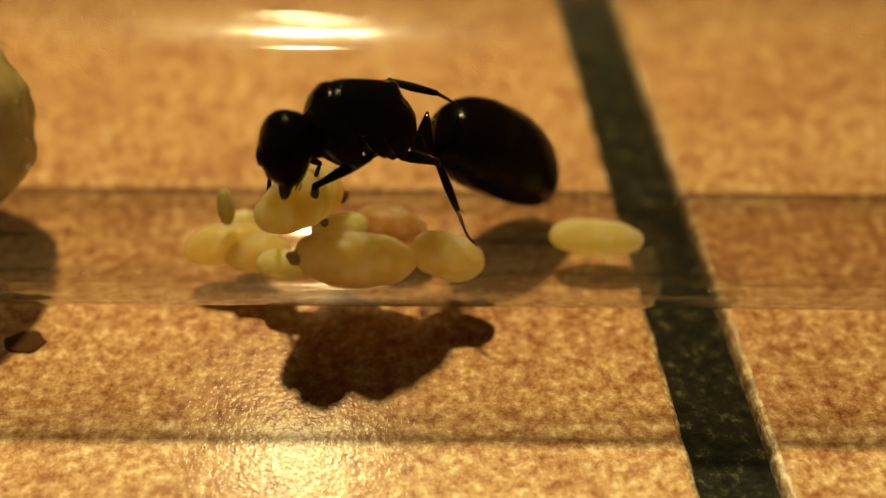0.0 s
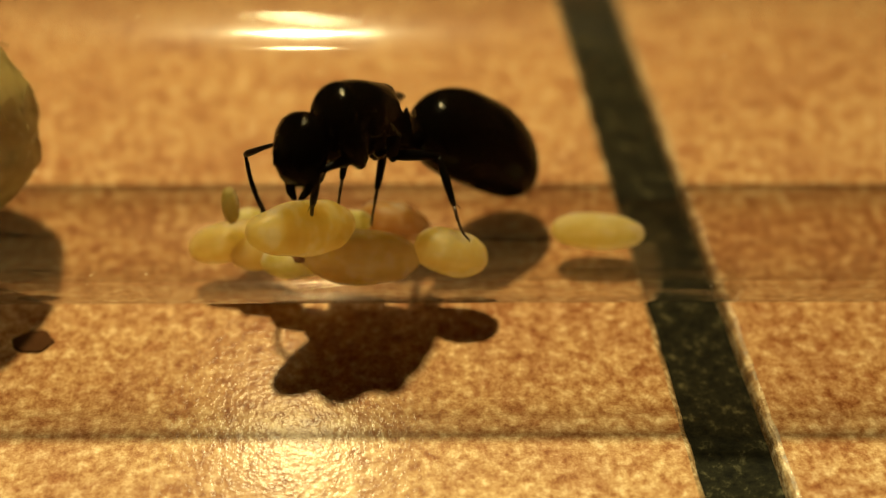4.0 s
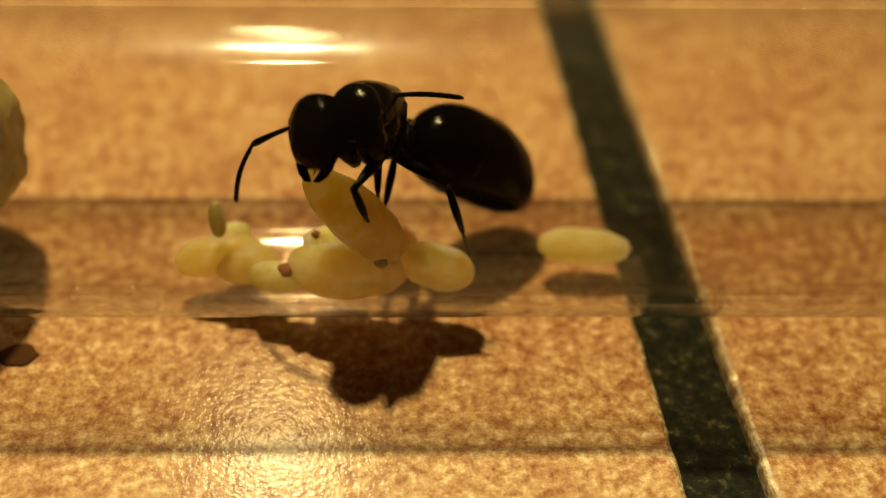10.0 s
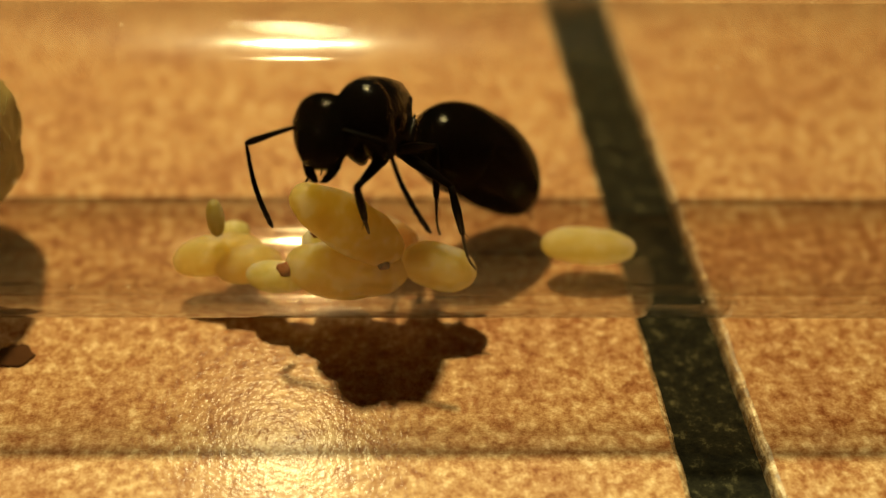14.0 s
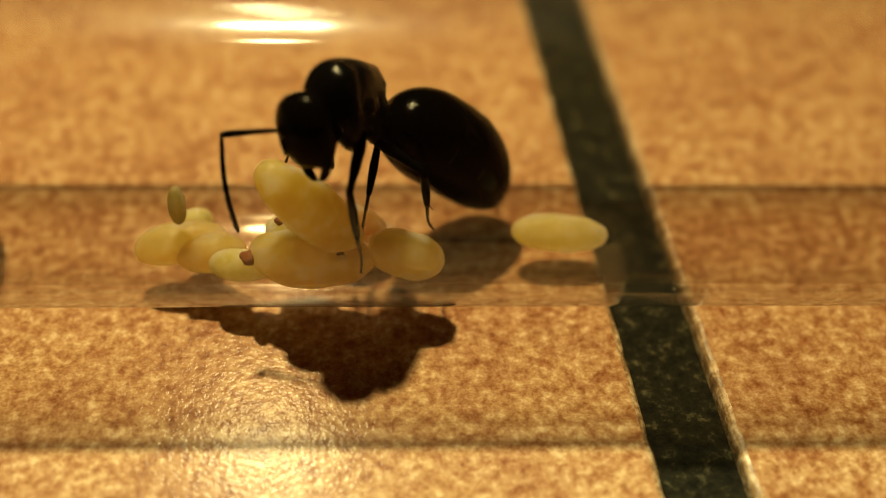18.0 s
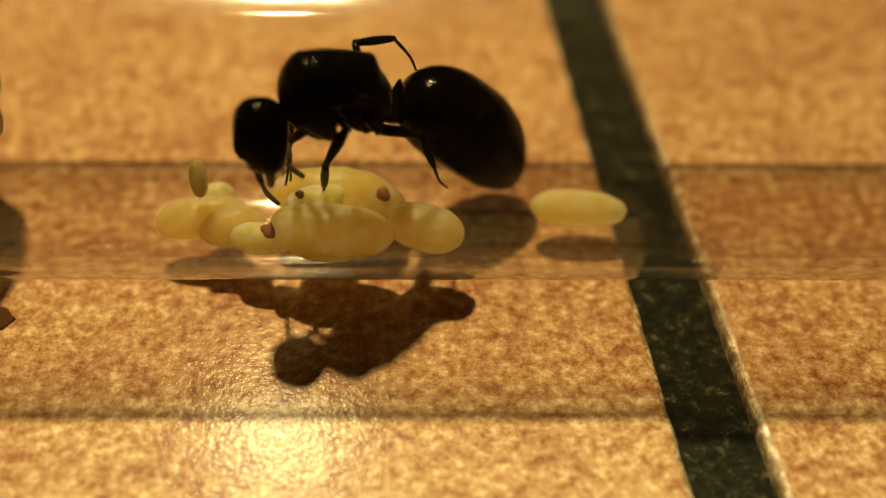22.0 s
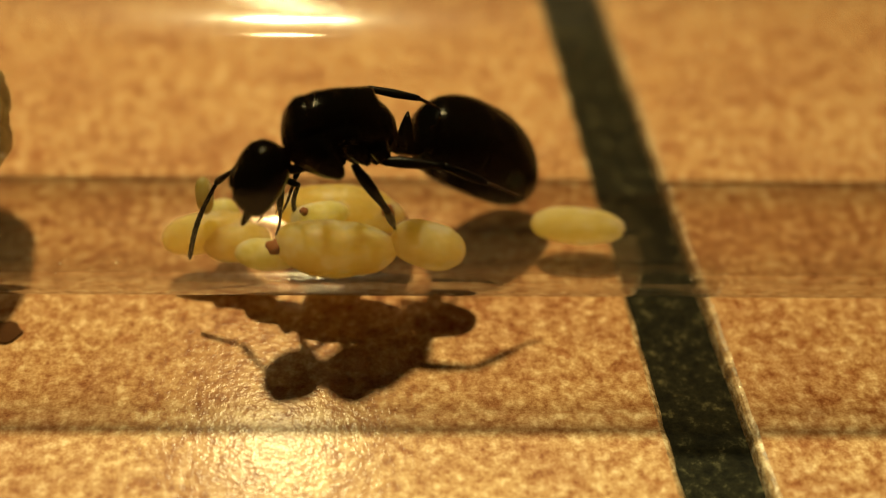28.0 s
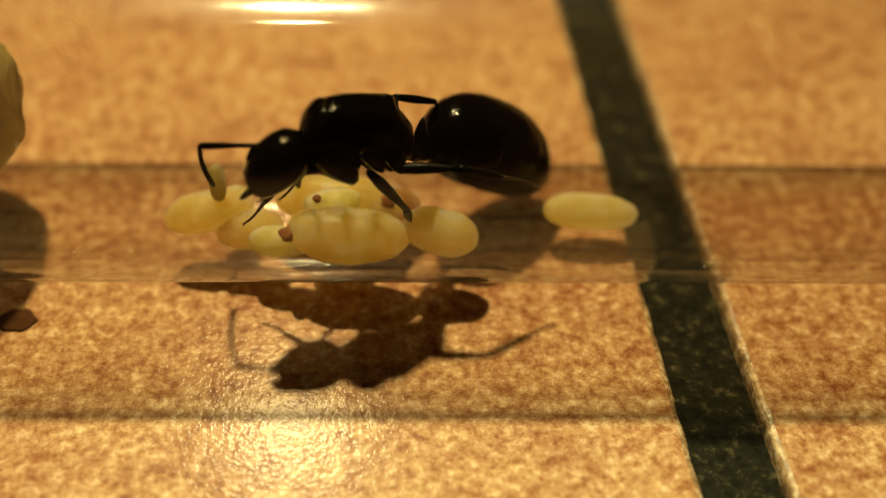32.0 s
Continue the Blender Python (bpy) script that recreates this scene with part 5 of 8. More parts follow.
    walk(ant_parts['funiculusR'], path([
        (0, 9.95, -0.70, -2.91, -81.9, 20.3, -132.2), (0.5, 9.87, -0.98, -3.50, -83.2, 21.5, -134.3), (1, 9.81, -1.17, -3.90, -84.2, 22.6, -136.1),
        (1.5, 9.57, -0.42, -3.71, -84.4, 21.5, -137.8), (2, 9.34, 0.32, -3.46, -84.9, 21.6, -140.2), (2.5, 9.76, -1.77, -3.73, -89.9, 25.7, -147.1),
        (3, 11.46, -2.54, -4.31, -97.7, 30.8, -155.8), (3.5, 11.50, -2.58, -4.02, -99.6, 33.1, -156.6), (4, 11.53, -2.57, -3.62, -99.4, 33.9, -155.7),
        (4.5, 11.42, -2.73, -3.15, -98.0, 33.8, -154.1), (5, 11.46, -2.68, -2.74, -96.2, 32.9, -152.1), (5.5, 11.49, -2.63, -2.45, -94.6, 31.9, -150.4),
        (6, 11.55, -2.58, -2.31, -93.7, 31.4, -149.4), (6.5, 11.54, -2.55, -2.73, -90.2, 43.5, -136.3), (7, 11.66, -2.48, -3.22, -64.4, 65.0, -101.5),
        (7.5, 12.31, -2.09, -3.15, -60.5, 51.2, -95.6), (8, 13.20, -1.30, -3.16, -63.3, 38.6, -96.0), (8.5, 12.87, -1.34, -3.20, -74.3, 32.2, -111.6),
        (9, 12.41, -1.43, -3.16, -80.5, 27.3, -124.3), (9.5, 12.17, -1.60, -2.86, -80.8, 29.6, -124.0), (10, 11.93, -1.75, -2.53, -80.9, 32.3, -123.4),
        (10.5, 11.32, -1.82, -2.93, -89.1, 40.8, -134.2), (11, 10.93, -1.73, -3.41, 118.1, 67.3, 88.6), (11.5, 11.18, -1.98, -2.91, -108.7, 42.8, -159.7),
        (12, 11.66, -2.00, -2.44, -106.6, 37.2, -162.0), (12.5, 11.82, -1.69, -3.07, -107.4, 50.5, -153.1), (13, 12.14, -1.25, -3.78, -104.0, 67.8, -142.7),
        (13.5, 12.29, -1.35, -3.45, -117.1, 57.4, -160.1), (14, 12.42, -1.37, -3.06, -116.4, 42.5, -167.7), (14.5, 12.17, -1.56, -3.07, -106.7, 34.2, -162.8),
        (15, 11.71, -1.73, -3.05, -98.9, 26.9, -157.5), (15.5, 11.21, -1.80, -3.02, -93.4, 21.0, -151.9), (16, 10.77, -1.80, -3.04, -90.5, 16.5, -147.2),
        (16.5, 10.46, -1.74, -3.08, -89.1, 13.6, -143.7), (17, 10.35, -1.68, -3.19, -89.3, 12.5, -142.7), (17.5, 10.85, -1.42, -3.45, -99.9, 27.9, -152.3),
        (18, 11.67, -0.82, -3.83, -136.4, 52.3, -179.5), (18.5, 11.61, -0.75, -4.10, -142.4, 53.3, 176.2), (19, 11.99, 0.09, -4.22, -142.5, 54.6, 176.7),
        (19.5, 10.87, -1.26, -4.28, -150.3, 41.9, 165.5), (20, 10.06, -1.49, -4.47, 155.7, 35.1, 129.9), (20.5, 8.75, -1.06, -5.20, -97.0, 10.2, -155.6),
        (21, 8.40, 0.26, -6.10, -90.2, -1.3, -135.9), (21.5, 8.41, -0.06, -5.68, -88.6, -2.9, -136.3), (22, 8.47, -0.50, -5.12, -86.9, -3.4, -137.9),
        (22.5, 8.63, -0.31, -4.35, -88.4, 1.8, -141.1), (23, 8.85, -0.08, -3.74, -90.2, 6.2, -143.5), (23.5, 8.88, -0.24, -3.68, -88.8, 4.0, -142.4),
        (24, 8.87, -0.46, -3.62, -87.6, 1.8, -141.8), (24.5, 8.92, -0.39, -3.39, -87.6, 3.8, -141.0), (25, 9.02, -0.05, -3.13, -87.6, 7.0, -139.8),
        (25.5, 9.02, -0.13, -3.22, -87.7, 7.8, -140.1), (26, 8.99, -0.26, -3.41, -87.3, 9.5, -139.5), (26.5, 8.97, -0.45, -3.62, -86.4, 11.6, -138.3),
        (27, 8.95, -0.74, -3.82, -85.3, 14.0, -136.9), (27.5, 8.99, -1.06, -3.93, -84.0, 16.0, -135.0), (28, 9.14, -1.33, -3.89, -82.9, 17.6, -133.2),
        (28.5, 9.53, -1.95, -3.50, -80.1, 11.8, -129.3), (29, 9.90, -2.36, -3.12, -78.4, 6.0, -126.5), (29.5, 9.89, -2.19, -3.05, -77.4, 10.3, -126.9),
        (30, 9.66, -2.02, -3.13, -77.3, 14.4, -126.7), (30.5, 9.56, -2.07, -3.06, -77.2, 11.9, -125.4), (31, 9.50, -2.12, -2.95, -77.2, 9.7, -124.4),
        (31.5, 9.45, -2.01, -2.76, -76.7, 11.1, -124.6), (32, 9.38, -1.93, -2.57, -76.3, 12.6, -124.9),
    ]))
    walk(ant_parts['funiculusL'], path([
        (0, 11.33, -2.37, -3.70, -110.7, 33.2, -140.5), (0.5, 12.04, -2.36, -4.87, -96.7, 30.2, -155.8), (1, 13.11, -1.86, -5.80, -103.7, 36.4, -161.0),
        (1.5, 12.63, -1.32, -5.50, -108.1, 37.9, -164.6), (2, 12.58, -0.25, -5.38, -113.6, 38.2, -170.5), (2.5, 9.50, -0.63, -3.34, -90.3, 36.5, -139.7),
        (3, 9.41, 2.21, -1.73, -71.9, 39.0, -108.8), (3.5, 9.15, 1.85, -1.69, -74.4, 32.7, -111.8), (4, 9.03, 1.58, -1.72, -76.2, 26.7, -114.5),
        (4.5, 8.85, 1.17, -1.75, -77.5, 21.8, -116.6), (5, 8.84, 1.00, -1.84, -78.1, 17.6, -118.3), (5.5, 8.86, 0.86, -1.90, -78.4, 14.9, -119.5),
        (6, 8.88, 0.81, -1.90, -78.4, 13.9, -119.7), (6.5, 8.93, 1.07, -1.44, -73.3, 31.9, -110.2), (7, 9.08, 1.30, -0.72, -49.7, 59.1, -84.9),
        (7.5, 9.25, 1.13, -0.15, -67.7, 46.2, -104.0), (8, 9.41, 1.04, 0.14, -79.5, 25.4, -121.4), (8.5, 8.93, 1.72, -0.02, -83.5, 32.8, -128.7),
        (9, 8.92, 3.01, -0.32, -92.6, 39.7, -141.4), (9.5, 9.04, 2.70, 0.25, -81.1, 6.1, -168.5), (10, 9.22, 2.34, 0.72, -24.4, -18.7, 156.9),
        (10.5, 9.35, 2.14, 0.51, -90.1, 14.2, -168.7), (11, 9.32, 1.63, 0.06, -133.2, 63.6, -175.0), (11.5, 8.75, 1.89, -0.35, -103.0, 53.0, -147.4),
        (12, 8.42, 2.62, -0.74, -88.8, 46.9, -131.4), (12.5, 8.55, 3.19, -1.14, -79.6, 58.8, -117.3), (13, 8.96, 3.77, -1.50, -72.0, 61.8, -108.5),
        (13.5, 8.97, 3.74, -1.56, -111.2, 53.1, -155.7), (14, 8.92, 3.76, -1.47, -149.1, 42.4, 163.8), (14.5, 8.98, 3.76, -1.40, -129.5, 38.4, 176.6),
        (15, 9.04, 3.78, -1.13, -102.2, 28.4, -161.0), (15.5, 9.18, 3.75, -0.77, -90.2, 19.1, -144.6), (16, 9.12, 3.24, -0.39, -85.6, 11.0, -132.9),
        (16.5, 9.24, 3.01, -0.23, -84.7, 4.5, -124.6), (17, 9.32, 2.92, -0.18, -85.2, 2.8, -121.5), (17.5, 8.36, 2.01, -0.62, -86.1, 10.3, -126.2),
        (18, 7.83, 1.54, -1.39, -88.9, 16.3, -133.0), (18.5, 7.90, 2.34, -0.77, -96.4, 27.7, -142.1), (19, 8.66, 3.70, -0.29, -111.0, 39.6, -156.5),
        (19.5, 8.35, 3.02, -0.90, -103.2, 32.5, -148.5), (20, 7.95, 1.69, -2.29, -95.8, 17.9, -140.3), (20.5, 8.22, 0.87, -4.99, -92.0, 6.7, -136.2),
        (21, 9.51, 1.30, -7.17, -91.3, 3.4, -137.1), (21.5, 9.35, 0.41, -6.95, -89.6, 1.7, -137.0), (22, 9.32, -0.30, -6.52, -88.1, 1.5, -138.0),
        (22.5, 9.43, -0.57, -6.36, -88.1, 1.0, -141.2), (23, 9.49, -1.02, -6.07, -89.1, 3.0, -145.3), (23.5, 9.94, -1.83, -5.49, -108.7, 24.9, -138.1),
        (24, 10.40, -2.32, -5.07, -115.6, 36.4, -140.6), (24.5, 9.82, -1.79, -5.60, -89.6, 8.9, -143.2), (25, 9.47, -0.87, -6.14, -84.6, -4.3, -137.4),
        (25.5, 9.60, -1.11, -6.12, -85.2, -1.5, -137.4), (26, 9.98, -1.65, -6.00, -86.0, 5.6, -137.6), (26.5, 10.53, -2.31, -5.80, -87.1, 15.4, -137.5),
        (27, 11.10, -2.99, -5.53, -87.2, 40.4, -122.1), (27.5, 11.59, -3.51, -5.21, -86.4, 50.9, -120.5), (28, 11.81, -3.75, -4.87, -86.6, 57.1, -120.6),
        (28.5, 12.01, -3.61, -4.22, -88.5, 43.9, -123.3), (29, 12.19, -3.46, -3.72, -83.3, 17.9, -142.2), (29.5, 12.57, -3.65, -3.60, -80.8, 14.9, -140.4),
        (30, 12.86, -3.87, -3.73, -79.7, 12.4, -139.3), (30.5, 11.96, -3.94, -2.61, -80.7, 22.0, -134.8), (31, 11.48, -3.56, -1.51, 73.5, 43.3, 40.3),
        (31.5, 12.16, -3.91, -1.90, -74.5, 38.1, -115.4), (32, 14.66, -3.28, -2.82, -81.3, 20.7, -139.5),
    ]))
    walk(ant_parts['femurFL'], path([
        (0, 10.45, 1.59, -2.17, -38.9, 17.2, -75.1), (0.5, 10.37, 1.62, -2.29, -65.0, 33.5, -75.7), (1, 10.30, 1.63, -2.43, -83.0, 45.9, -76.0),
        (1.5, 9.91, 1.84, -2.33, -96.6, 54.7, -86.6), (2, 9.07, 2.27, -2.10, -106.8, 64.2, -91.6), (2.5, 8.78, 2.29, -2.12, -36.0, 52.9, -10.8),
        (3, 8.64, 2.38, -2.16, -44.9, 36.6, -13.6), (3.5, 8.42, 2.32, -2.07, -46.1, 36.7, -13.9), (4, 8.33, 2.38, -2.01, -46.9, 37.3, -13.9),
        (4.5, 8.20, 2.32, -1.94, -47.5, 38.0, -14.2), (5, 8.15, 2.38, -1.89, -48.3, 39.0, -14.7), (5.5, 8.12, 2.40, -1.84, -49.1, 40.1, -15.1),
        (6, 8.12, 2.43, -1.81, -49.1, 40.2, -14.7), (6.5, 8.11, 2.44, -1.70, -54.6, 31.9, -16.8), (7, 8.00, 2.34, -1.59, -61.1, 25.1, -20.4),
        (7.5, 7.91, 2.42, -1.72, -43.6, 29.5, -3.0), (8, 7.78, 2.51, -1.83, -16.6, 42.5, 13.1), (8.5, 7.71, 2.44, -1.57, -15.1, 45.9, 14.6),
        (9, 7.66, 2.37, -1.30, -14.6, 48.2, 15.8), (9.5, 7.62, 2.41, -1.25, -13.4, 51.0, 16.1), (10, 7.62, 2.40, -1.20, -12.5, 53.3, 16.3),
        (10.5, 7.65, 2.34, -1.29, -15.0, 46.3, 15.4), (11, 7.76, 2.42, -1.41, -21.2, 38.1, 12.3), (11.5, 7.66, 2.30, -1.32, -29.2, 39.3, 7.7),
        (12, 7.58, 2.39, -1.24, -35.1, 43.8, 2.5), (12.5, 7.49, 2.49, -1.22, -25.8, 47.0, 10.1), (13, 7.47, 2.49, -1.25, -14.6, 51.2, 18.5),
        (13.5, 7.48, 2.48, -1.23, -15.5, 54.9, 14.7), (14, 7.48, 2.51, -1.16, -17.8, 57.0, 10.3), (14.5, 7.51, 2.45, -1.21, -15.4, 56.8, 13.1),
        (15, 7.53, 2.45, -1.22, -11.8, 56.3, 16.8), (15.5, 7.53, 2.47, -1.22, -8.4, 56.1, 20.1), (16, 7.52, 2.48, -1.23, -4.4, 55.7, 23.8),
        (16.5, 7.51, 2.51, -1.25, -0.0, 55.5, 27.9), (17, 7.49, 2.53, -1.29, 4.6, 55.8, 31.9), (17.5, 7.39, 2.61, -1.30, 22.0, 67.2, 47.6),
        (18, 7.30, 2.72, -1.31, 64.3, 76.9, 90.2), (18.5, 7.20, 2.68, -1.06, 55.0, 78.1, 81.1), (19, 7.06, 2.53, -0.71, 36.3, 77.2, 62.7),
        (19.5, 7.14, 2.54, -1.09, 24.6, 72.5, 50.4), (20, 7.33, 2.67, -1.65, 12.7, 66.1, 38.4), (20.5, 7.72, 2.88, -2.14, -59.6, 72.8, -37.4),
        (21, 8.76, 2.83, -2.94, -70.2, 71.7, -54.6), (21.5, 9.36, 2.53, -3.18, -84.1, 46.5, -98.0), (22, 9.68, 2.33, -3.19, -67.7, 25.3, -102.5),
        (22.5, 9.77, 2.38, -3.24, -62.2, 20.2, -109.9), (23, 9.80, 2.32, -3.25, -56.6, 16.0, -114.7), (23.5, 9.89, 2.21, -3.17, -55.6, 13.2, -116.0),
        (24, 9.99, 2.08, -3.07, -56.0, 11.9, -117.8), (24.5, 10.00, 2.02, -3.13, -55.3, 13.5, -116.5), (25, 9.94, 2.14, -3.11, -51.3, 11.7, -112.2),
        (25.5, 9.97, 2.06, -3.08, -52.3, 17.9, -108.5), (26, 9.99, 1.98, -3.05, -48.1, 22.2, -100.4), (26.5, 10.12, 2.00, -3.01, -43.0, 25.3, -91.2),
        (27, 10.17, 1.89, -2.95, -35.8, 22.4, -87.0), (27.5, 10.24, 1.78, -2.84, -30.9, 20.4, -85.5), (28, 10.35, 1.65, -2.70, -27.0, 19.9, -86.6),
        (28.5, 10.32, 1.47, -2.44, -19.9, 14.5, -85.4), (29, 10.33, 1.42, -2.24, -15.2, 10.4, -84.0), (29.5, 10.37, 1.39, -2.16, -22.0, 11.0, -79.4),
        (30, 10.34, 1.38, -2.17, -50.3, 18.1, -70.4), (30.5, 10.36, 1.36, -2.21, -53.4, 18.6, -71.3), (31, 10.39, 1.32, -2.21, -55.4, 18.7, -72.0),
        (31.5, 10.40, 1.33, -2.18, -53.7, 17.9, -73.6), (32, 10.38, 1.33, -2.21, -51.4, 17.1, -75.4),
    ]))
    walk(ant_parts['tibiaFL'], path([
        (0, 11.16, -1.08, -3.02, -161.7, 29.3, -145.7), (0.5, 10.97, -0.72, -3.89, -163.6, 39.2, -144.0), (1, 10.79, -0.33, -4.52, -163.6, 46.9, -142.1),
        (1.5, 10.00, 0.17, -4.70, -178.7, 40.9, -153.6), (2, 9.03, 1.01, -4.71, 174.9, 36.5, -157.7), (2.5, 10.50, 1.97, -4.43, -167.5, 31.6, -147.1),
        (3, 10.90, 1.84, -3.89, -148.7, 30.8, -135.9), (3.5, 10.68, 1.76, -3.81, -146.5, 32.1, -133.9), (4, 10.57, 1.82, -3.77, -144.7, 33.2, -132.1),
        (4.5, 10.41, 1.76, -3.73, -143.9, 34.1, -131.0), (5, 10.33, 1.80, -3.72, -142.8, 35.0, -129.8), (5.5, 10.26, 1.82, -3.71, -142.0, 35.8, -128.7),
        (6, 10.26, 1.87, -3.68, -141.2, 36.0, -127.8), (6.5, 10.47, 1.73, -3.23, -131.2, 33.7, -120.8), (7, 10.47, 1.42, -2.82, -121.4, 30.8, -113.2),
        (7.5, 10.43, 2.29, -3.15, -141.4, 26.2, -133.8), (8, 9.86, 3.00, -3.80, -169.2, 16.4, -150.3), (8.5, 9.66, 2.95, -3.65, -170.4, 16.3, -150.4),
        (9, 9.52, 2.90, -3.46, -170.5, 17.0, -149.9), (9.5, 9.37, 2.91, -3.50, -171.8, 18.0, -150.3), (10, 9.28, 2.89, -3.53, -172.9, 19.2, -150.6),
        (10.5, 9.58, 2.88, -3.38, -170.1, 15.5, -150.3), (11, 9.99, 2.90, -3.20, -164.3, 13.3, -149.1), (11.5, 9.89, 2.60, -3.16, -156.3, 20.8, -143.9),
        (12, 9.67, 2.48, -3.25, -151.2, 27.6, -138.3), (12.5, 9.44, 2.83, -3.34, -158.4, 25.9, -142.8), (13, 9.19, 3.07, -3.51, -167.0, 23.2, -147.5),
        (13.5, 9.09, 2.90, -3.60, -169.8, 24.6, -148.7), (14, 9.03, 2.79, -3.59, -172.0, 25.5, -149.5), (14.5, 9.06, 2.81, -3.64, -172.5, 24.9, -149.9),
        (15, 9.07, 2.91, -3.63, -173.4, 24.0, -150.4), (15.5, 9.05, 3.02, -3.63, -174.8, 23.0, -151.1), (16, 9.02, 3.14, -3.63, -176.5, 21.7, -151.9),
        (16.5, 8.96, 3.28, -3.64, -178.4, 20.5, -152.7), (17, 8.87, 3.39, -3.69, 179.5, 19.5, -153.6), (17.5, 8.15, 3.44, -3.97, 172.8, 27.4, -157.0),
        (18, 7.29, 3.38, -4.14, 167.3, 38.5, -161.6), (18.5, 7.29, 3.28, -3.90, 169.0, 33.8, -159.9), (19, 7.35, 3.10, -3.54, 171.3, 30.4, -157.9),
        (19.5, 7.69, 3.21, -3.86, 172.5, 29.3, -157.4), (20, 8.25, 3.40, -4.30, 174.9, 27.9, -155.9), (20.5, 8.40, 2.36, -4.91, -171.6, 22.0, -139.0),
        (21, 9.29, 2.09, -5.69, -175.8, 13.4, -130.8), (21.5, 9.08, 0.56, -5.28, 172.9, 8.6, -135.2), (22, 9.11, -0.23, -4.42, 168.7, 10.0, -135.5),
        (22.5, 8.84, -0.18, -4.24, 168.9, 8.8, -136.0), (23, 8.64, -0.21, -4.05, 169.2, 7.4, -136.0), (23.5, 8.65, -0.32, -3.83, 168.7, 7.1, -135.6),
        (24, 8.66, -0.43, -3.67, 168.0, 6.6, -135.1), (24.5, 8.74, -0.51, -3.81, 170.0, 5.0, -136.6), (25, 8.86, -0.49, -3.70, 173.0, 3.9, -137.1),
        (25.5, 9.09, -0.56, -3.97, 173.9, 10.7, -143.4), (26, 9.50, -0.66, -4.14, 179.1, 19.1, -148.1), (26.5, 10.06, -0.62, -4.25, -173.8, 28.9, -151.9),
        (27, 10.31, -0.79, -4.06, -163.0, 32.4, -146.0), (27.5, 10.45, -0.93, -3.85, -154.5, 34.6, -140.8), (28, 10.51, -1.07, -3.68, -151.2, 35.2, -139.1),
        (28.5, 10.54, -1.33, -3.16, -152.5, 33.3, -141.5), (29, 10.63, -1.41, -2.76, -153.4, 31.5, -143.4), (29.5, 10.89, -1.41, -2.71, -132.9, 36.8, -126.7),
        (30, 11.27, -1.22, -3.07, -117.6, 39.3, -110.3), (30.5, 11.24, -1.24, -3.14, -116.4, 40.3, -108.2), (31, 11.24, -1.29, -3.14, -115.5, 40.9, -106.6),
        (31.5, 11.18, -1.32, -3.08, -114.3, 40.0, -105.8), (32, 11.07, -1.35, -3.07, -112.6, 38.8, -104.9),
    ]))
